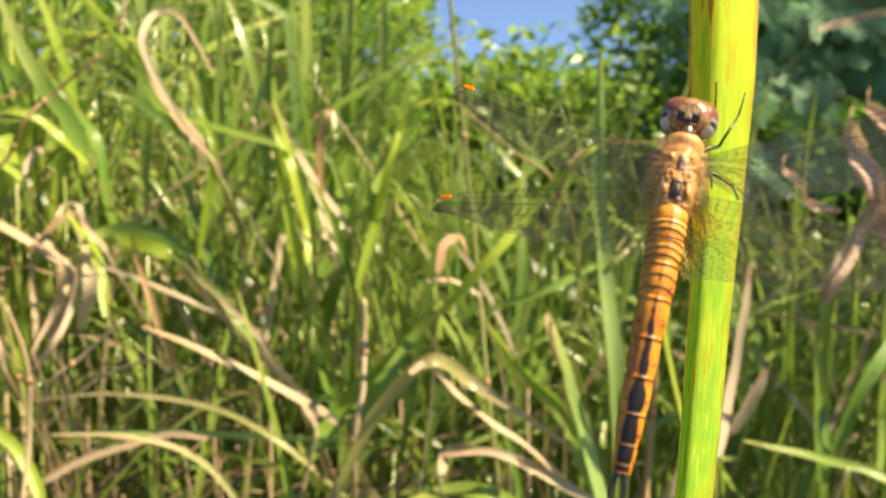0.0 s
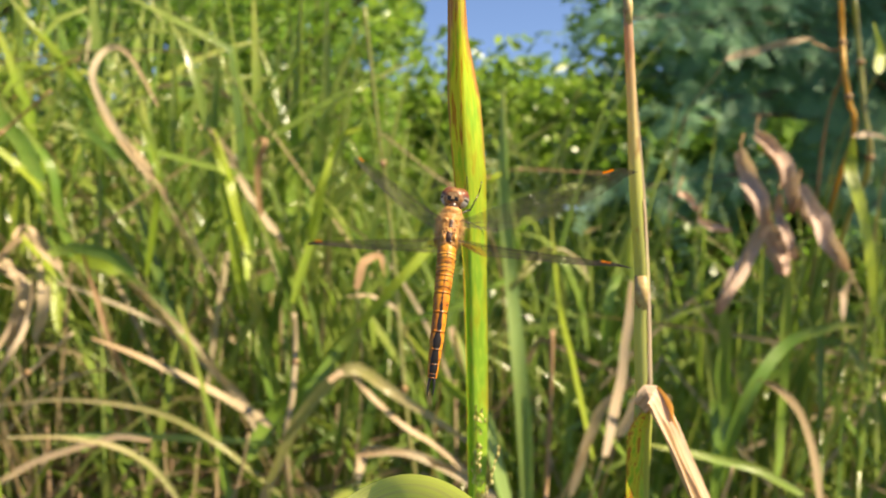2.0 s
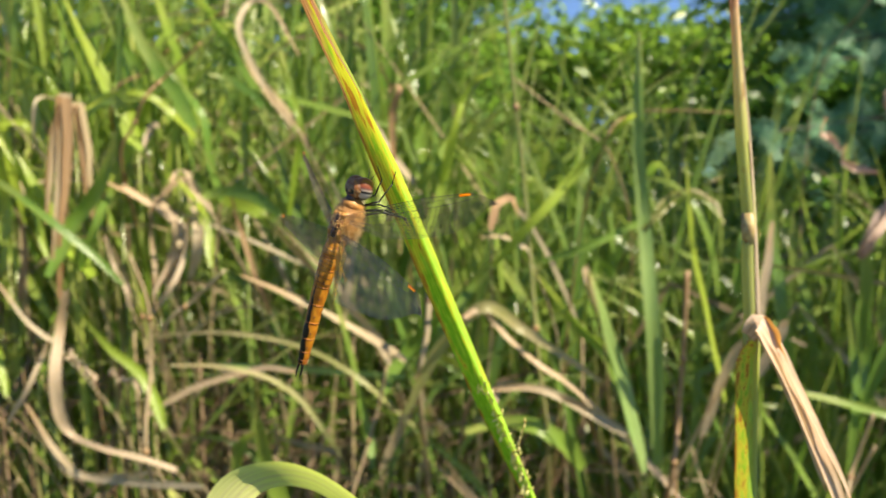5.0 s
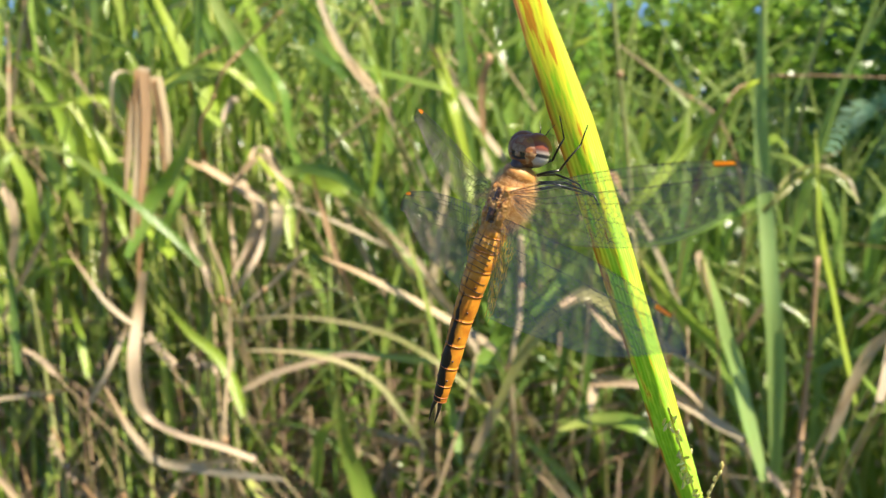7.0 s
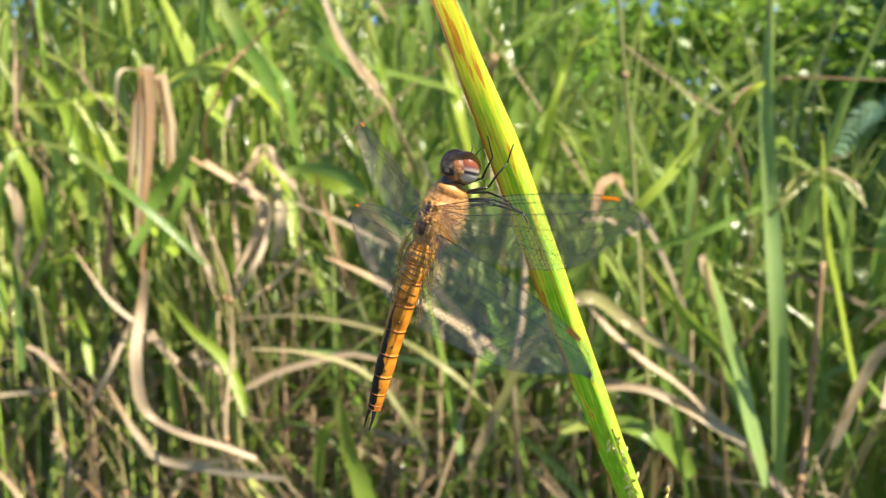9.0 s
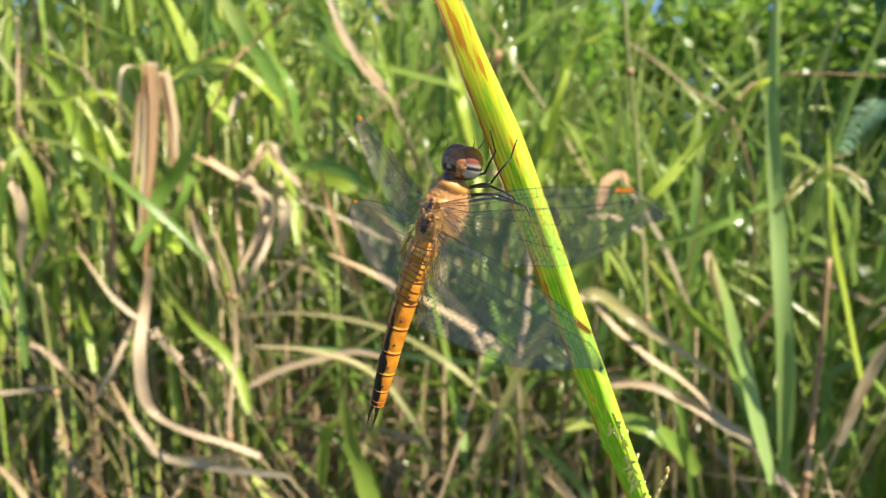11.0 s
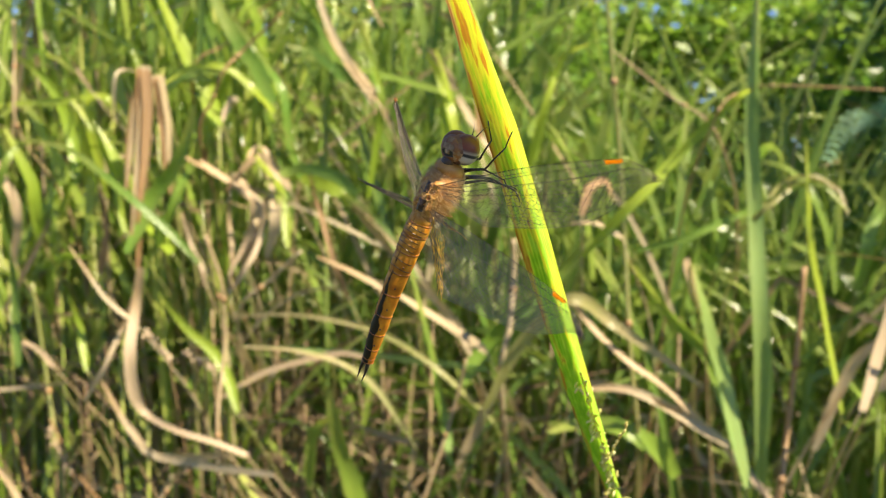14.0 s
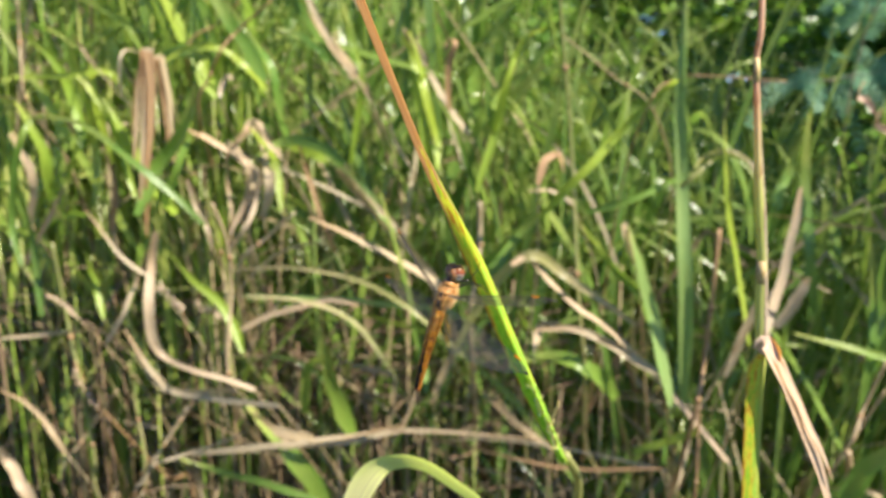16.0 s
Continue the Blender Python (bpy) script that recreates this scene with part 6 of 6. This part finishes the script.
sl.new(stl.outputs[0], sms.inputs[2])
sl.new(sms.outputs[0], sn["Material Output"].inputs[0])


NODE = plain("blotched_node", (0.48, 0.38, 0.15), 0.5, (0.24, 0.10, 0.04), 300.0)
TORN = foliage("torn_dead_leaf", [(0.0, (0.648, 0.486, 0.346)), (1.0, (0.713, 0.562, 0.421))], (0.50, 0.27, 0.13), 0.3, rough=0.5, blotch=0.6, scale=140.0, glow=1.1, rnd="object", tip_at=0.9, ribs=0.07)
RUSTY_EDGE = foliage("rusty_edge", [(0.0, (0.62, 0.30, 0.09)), (1.0, (0.64, 0.32, 0.10))], (0.50, 0.22, 0.06), 0.4, rnd="object")


def stem():
    """Origin where the dry leaf leaves the stem."""
    thing = new("tall_grass")
    tagged(thing, "upright grass stem, green below and brown above, with a dead leaf", "grass")
    rng = random.Random(4)
    bm = bmesh.new()
    up = spline([(0.0, 0, -0.006), (-0.0004, 0, 0.02), (0.0002, 0, 0.034), (-0.001, 0, 0.06), (-0.0022, 0, 0.10), (-0.0024, 0, 0.118), (-0.0005, 0, 0.135), (0.0, 0.01, 0.20), (-0.004, 0.03, 0.30)], 6)
    girths = [float(np.interp(q.z, (0.0, 0.04, 0.066, 0.083, 0.10, 0.12, 0.30), (0.0023, 0.00215, 0.0020, 0.00145, 0.00135, 0.0012, 0.0009))) for q in up]
    tube(bm, up, lambda v: girths[round(v * (len(up) - 1))], 12)
    part("upper_culm", bm, STEM, thing)
    bm = bmesh.new()
    tube(bm, spline([(0.0013, -0.0010, 0.0), (0.0015, -0.0009, 0.03), (0.0008, -0.0008, 0.06), (-0.0010, -0.0008, 0.09)], 6), lambda v: 0.0009 * (1.1 - 0.8 * v), 8)
    tube(bm, spline([(0.0009, -0.0020, 0.004), (0.0012, -0.0019, 0.03), (0.0006, -0.0017, 0.058)], 6), 0.00018, 5)
    part("sheath_edge", bm, PALE_DRY, thing, "pale dry edge of the leaf sheath")
    for z, x in ((0.031, 0.0), (0.113, -0.0024)):
        bm = bmesh.new()
        tube(bm, [Vector((x, -0.0001, z - 0.005)), Vector((x, -0.0001, z)), Vector((x, -0.0001, z + 0.005))], lambda v: (0.00215 if z < 0.05 else 0.0012) + 0.0002 * math.sin(math.pi * v), 10)
        part("node", bm, NODE, thing, "brown-blotched node")
    bm = bmesh.new()
    tube(bm, spline([(0.0, 0, 0.0), (-0.002, 0, -0.03), (-0.0035, 0, -0.08), (-0.004, 0.0, -0.25), (-0.004, 0, -0.55), (0.0, 0, -0.88)], 6), lambda v: 0.0027 + 0.0008 * v, 10)
    part("lower_culm", bm, STEM, thing)
    bm = bmesh.new()
    ribbon(bm, spline([(-0.0042, -0.0044, -0.13), (-0.0040, -0.0044, -0.065), (-0.0026, -0.0044, -0.016), (-0.0004, -0.0034, -0.004)], 8), 0.0088, fold=-0.22, face=Vector((0.55, -1, 0.1)), wave=0.3, rng=rng, taper=lambda v: 1 - 0.55 * max(0, (v - 0.75) / 0.25))
    part("leaf_sheath", bm, SHEATH, thing, "green sheath with rusty blotches")
    bm = bmesh.new()
    line = spline([(-0.0020, -0.003, -0.002), (0.0008, -0.0045, 0.0008), (0.0036, -0.0055, -0.0045), (0.0064, -0.006, -0.011), (0.0108, -0.006, -0.022), (0.0154, -0.006, -0.0336), (0.0196, -0.005, -0.045), (0.0236, -0.004, -0.058), (0.0278, -0.003, -0.075), (0.0315, -0.002, -0.095)], 6)
    ribbon(bm, line, 0.0086, fold=0.40, face=Vector((0.45, -1, 0.35)), wave=0.9, twist=0.25, rng=rng, taper=lambda v: min(1, 0.55 + 3 * v) * (1 - 0.80 * v ** 1.6) * (1 + 0.10 * noise.noise((v * 9, 1.0, 2.0))))
    # slivers that have split off along the veins
    ribbon(bm, [q + Vector((-0.0010 - 0.0016 * k / 34, -0.0012, -0.0004)) for k, q in enumerate(line[6:40])], 0.0034, fold=-0.5, face=Vector((-0.6, -1, 0.2)), wave=1.4, twist=-0.5, rng=rng, taper=lambda v: math.sin(math.pi * (0.08 + 0.9 * v)) ** 0.7)
    ribbon(bm, [q + Vector((0.0012 + 0.0030 * (k / 30) ** 2, -0.0008, 0.0006)) for k, q in enumerate(line[14:44])], 0.0026, fold=0.6, face=Vector((0.4, -1, 0.2)), wave=1.2, twist=0.7, rng=rng, taper=lambda v: math.sin(math.pi * (0.08 + 0.9 * v)) ** 0.7)
    dead = part("dead_leaf", bm, TORN, thing, "pale tan dead leaf folded down")
    bm = bmesh.new()
    ribbon(bm, [q + Vector((0.0022, 0.0016, 0.0016)) for q in line[4:22]], 0.0045, fold=0.7, face=Vector((-0.5, -1, 0.2)), wave=1.3, twist=-0.4, rng=rng, taper=lambda v: min(1, 0.3 + 2 * v) * (1 - 0.8 * v * v))
    part("curled_edge", bm, RUSTY_EDGE, dead, "rusty orange curled edge")
    bm = bmesh.new()
    for _ in range(26):
        z = rng.uniform(0.02, 0.115)
        a = Vector((0.0021 - 0.0032 * max(0, z - 0.03) / 0.07, -0.0005, z))
        tube(bm, [a, a + Vector((rng.uniform(0.0006, 0.0018), rng.uniform(-0.0005, 0.0005), rng.uniform(-0.0005, 0.001)))], 0.00004, 3)
    part("bristles", bm, HAIR, thing)
    return thing


def curled_leaf():
    """A leaf that bends over; origin at the top of its bend."""
    thing = new("curled_leaf")
    tagged(thing, "pale green grass leaf curled over, tan where it dries", "grass leaf")
    bm = bmesh.new()
    line = spline([(-0.021, -0.012, -0.042), (-0.016, -0.010, -0.018), (-0.009, -0.006, -0.004), (0.0, 0.0, 0.0), (0.010, 0.004, -0.002), (0.020, 0.008, -0.010), (0.034, 0.012, -0.024), (0.052, 0.016, -0.060), (0.06, 0.02, -0.15)], 6)
    ribbon(bm, line[::-1], 0.0125, fold=0.2, face=Vector((0.0, -1.0, -0.35)), wave=0.5, twist=0.3, rng=random.Random(2), taper=lambda v: min(1, 0.35 + 1.2 * v) * (1 - 0.35 * v ** 4))
    part("blade", bm, PALE_LIME, thing)
    bm = bmesh.new()
    tube(bm, spline([(0.059, 0.02, -0.14), (0.07, 0.06, -0.3), (0.07, 0.08, -0.83)], 6), 0.003, 8)
    part("culm", bm, OLIVE, thing)
    return thing

plant = perch()
insect, insect_wings, insect_head, neck_at = dragonfly()
grass_stem = stem()
curl = curled_leaf()


def motions():
    """The blade sways in the wind with the insect on it; the insect shifts its wings."""
    sway = [
        (0.0, 0.0274, 0.0978, 0.8996, -15.8, 11.4, -9.7),
        (0.5, 0.0784, 0.0957, 0.9095, -18.3, 9.1, 1.6),
        (1.0, 0.0956, 0.1037, 0.9196, -15.5, 11.5, 1.4),
        (1.5, 0.1014, 0.1006, 0.9136, -15.0, 11.3, 3.0),
        (2.0, 0.1036, 0.1134, 0.9134, -13.3, 8.1, 4.3),
        (2.5, 0.0893, 0.0973, 0.9091, -14.6, 7.9, -0.9),
        (3.0, 0.0799, 0.0979, 0.9093, -13.2, 9.7, -5.6),
        (3.5, 0.0774, 0.0937, 0.9038, -12.5, 6.7, -1.7),
        (4.0, 0.0930, 0.0867, 0.8997, -11.4, 3.9, 3.8),
        (4.2, 0.0618, 0.0907, 0.8968, -7.7, 9.3, -11.7),
        (4.3, 0.0514, 0.0902, 0.8952, -6.9, 11.0, -15.9),
        (4.5, 0.0510, 0.0858, 0.8933, -6.7, 12.0, -17.5),
        (5.0, 0.0210, 0.0746, 0.8881, -3.5, 18.2, -27.3),
        (5.2, 0.0248, 0.0787, 0.8880, -3.5, 18.2, -27.1),
        (7.3, 0.0185, 0.0923, 0.8869, -2.5, 19.3, -27.0),
        (7.5, 0.0150, 0.0968, 0.8876, -2.6, 19.2, -26.7),
        (8.0, 0.0145, 0.1012, 0.8875, -7.4, 16.0, -28.5),
        (8.5, 0.0150, 0.0984, 0.8876, -5.7, 17.5, -27.9),
        (9.0, 0.0152, 0.0975, 0.8878, -5.8, 17.6, -28.2),
        (9.2, 0.0146, 0.0973, 0.8882, -5.4, 17.8, -28.0),
        (11.3, 0.0112, 0.0955, 0.8850, -2.2, 19.7, -26.2),
        (11.5, 0.0153, 0.0967, 0.8875, -1.8, 19.9, -26.0),
        (12.0, 0.0167, 0.0924, 0.8879, -2.0, 18.2, -22.2),
        (12.5, 0.0185, 0.0901, 0.8879, -4.2, 12.8, -16.4),
        (13.0, 0.0171, 0.0882, 0.8888, -1.4, 25.0, -27.1),
        (13.5, 0.0173, 0.0873, 0.8878, -3.6, 19.8, -27.4),
        (14.0, 0.0272, 0.0947, 0.8937, -0.1, 25.3, -24.1),
        (14.5, 0.0307, 0.0939, 0.8935, -4.3, 14.8, -20.4),
        (15.0, 0.0311, 0.0967, 0.8943, -4.3, 16.4, -25.2),
        (15.5, 0.0417, 0.0876, 0.9006, -7.0, 8.7, -13.8),
        (15.7, 0.0415, 0.0784, 0.8931, -4.8, 11.5, -16.2),
        (16.0, 0.0259, 0.0643, 0.9012, -1.7, 15.8, -19.8),
    ]
    rows = [(t, pose(*p)) for t, *p in sway]
    walk(plant, rows)
    walk(insect, rows)
    beats = (
        ((0.0, 36, -19, 144), (0.5, 16, -32, 132), (1.0, 40, -32, 131), (1.5, 41, -33, 129), (2.0, 38, -30, 133), (2.5, 45, -29, 135), (3.0, 15, -32, 133), (3.5, 30, -23, 135), (4.0, 27, -24, 132), (4.5, 71, -17, 141), (5.0, 67, -8, 147), (7.5, 72, -4, 152), (8.0, 72, -7, 157), (8.5, 76, -6, 155), (9.0, 79, -6, 155), (11.5, 73, -3, 152), (12.0, 58, -3, 145), (12.5, 44, -11, 148), (13.0, 60, -1, 147), (13.5, 63, -5, 147), (14.0, 71, -3, 142), (14.5, 53, -10, 146), (15.0, 47, -9, 150), (15.5, 47, -17, 144), (16.0, 58, -8, 146)),  # left forewing
        ((0.0, 22, 1, 142), (0.5, -6, -5, 141), (1.0, 7, -2, 143), (1.5, 7, -5, 141), (2.0, 3, 2, 147), (2.5, 7, -1, 142), (3.0, 7, -2, 143), (3.5, 28, 4, 151), (4.0, 40, 5, 148), (4.5, 44, 8, 143), (5.0, 54, 13, 150), (7.5, 83, 15, 149), (8.0, 82, 11, 154), (8.5, 85, 13, 151), (9.0, 88, 13, 151), (11.5, 82, 17, 149), (12.0, 66, 15, 146), (12.5, 56, 11, 149), (13.0, 68, 18, 143), (13.5, 20, 19, 142), (14.0, 20, 18, 146), (14.5, 48, 12, 150), (15.0, 9, 11, 152), (15.5, 9, 7, 144), (16.0, 59, 13, 148)),  # left hindwing
        ((0.0, 134, -26, 8), (0.5, 157, -22, -15), (1.0, 164, -23, -25), (1.5, 157, -22, -25), (2.0, 155, -21, -23), (2.5, 150, -23, -13), (3.0, 140, -22, -7), (3.5, 145, -22, -9), (4.0, 144, -22, -17), (4.5, 142, -25, -5), (5.0, 134, -26, -9), (7.5, 100, -24, -14), (8.0, 100, -19, -10), (8.5, 102, -21, -16), (9.0, 102, -20, -15), (11.5, 93, -24, -14), (12.0, 110, -26, -14), (12.5, 130, -24, -11), (13.0, 105, -29, -18), (13.5, 106, -24, -13), (14.0, 120, -32, -12), (14.5, 117, -25, -10), (15.0, 130, -28, -3), (15.5, 152, -21, -12), (16.0, 149, -25, -13)),  # right forewing
        ((0.0, 150, -1, 12), (0.5, 177, 3, -11), (1.0, 175, 1, -19), (1.5, 179, 0, -11), (2.0, 178, 4, -17), (2.5, 163, 4, -4), (3.0, 142, 4, -16), (3.5, 128, 7, -20), (4.0, 131, 3, -2), (4.5, 112, 2, -13), (5.0, 89, -1, -24), (7.5, 84, -2, -17), (8.0, 86, 4, -10), (8.5, 86, 2, -15), (9.0, 85, 2, -14), (11.5, 81, -3, -16), (12.0, 95, -3, -16), (12.5, 126, 1, -17), (13.0, 85, -7, -20), (13.5, 80, -2, -16), (14.0, 105, -7, -18), (14.5, 99, 0, -17), (15.0, 115, -2, -10), (15.5, 152, 7, -14), (16.0, 97, 0, -18)),  # right hindwing
    )
    for one, row in zip(insect_wings, beats):
        x, y, z = one.location
        walk(one, [(t, pose(x, y, z, a, b, c)) for t, a, b, c in row])
    # it turns its head a little on the neck
    there, back = Matrix.Translation(neck_at), Matrix.Translation(-neck_at)
    walk(insect_head, [(t, there @ pose(0, 0, 0, 0, nod, turn) @ back) for t, nod, turn in (
        (0.0, 5, -8), (1.5, 5, -12), (3.5, 4, -19), (5.0, -6, -6), (7.5, -9, -2), (12.0, -9, -3), (12.5, -3, -10), (13.5, -8, -6), (15.0, -7, -8), (16.0, -6, -10))])
    walk(grass_stem, [(t, pose(x, y, z, 0, lean, 0)) for t, x, y, z, lean in (
        (0.0, 0.130, 0.155, 0.866, 1.0), (0.5, 0.140, 0.155, 0.866, 2.3), (1.0, 0.155, 0.155, 0.871, -0.3), (1.5, 0.160, 0.155, 0.866, -1.0), (2.0, 0.161, 0.155, 0.867, -1.6), (2.5, 0.156, 0.155, 0.866, -2.6), (3.0, 0.156, 0.155, 0.866, -3.2), (3.5, 0.152, 0.155, 0.863, -2.2), (4.0, 0.163, 0.155, 0.859, -1.1), (4.5, 0.151, 0.155, 0.857, -3.3), (5.0, 0.133, 0.155, 0.854, -3.4), (7.5, 0.140, 0.155, 0.858, -3.0), (14.0, 0.142, 0.155, 0.862, -3.5), (15.5, 0.144, 0.155, 0.866, -4.0), (16.0, 0.146, 0.155, 0.866, -4.3)
    )])
    walk(curl, [(t, pose(x, 0.10, z, 0, 0, turn)) for t, x, z, turn in (
        (0.0, 0.008, 0.856, 8), (0.5, 0.062, 0.847, 8), (1.0, 0.090, 0.865, 8), (1.5, 0.096, 0.865, 8), (2.0, 0.090, 0.859, 8), (2.5, 0.081, 0.847, 0), (3.0, 0.063, 0.849, -4), (3.5, 0.062, 0.845, -4), (4.0, 0.067, 0.833, -6), (4.5, 0.032, 0.820, -10), (5.0, -0.004, 0.822, -12), (5.2, -0.007, 0.820, -12), (7.5, -0.004, 0.831, -12), (14.0, 0.009, 0.830, -10), (14.5, 0.017, 0.835, -10), (15.0, 0.011, 0.836, -10), (15.3, 0.011, 0.832, -8), (15.5, 0.019, 0.837, -6), (16.0, 0.002, 0.826, -8))])


motions()
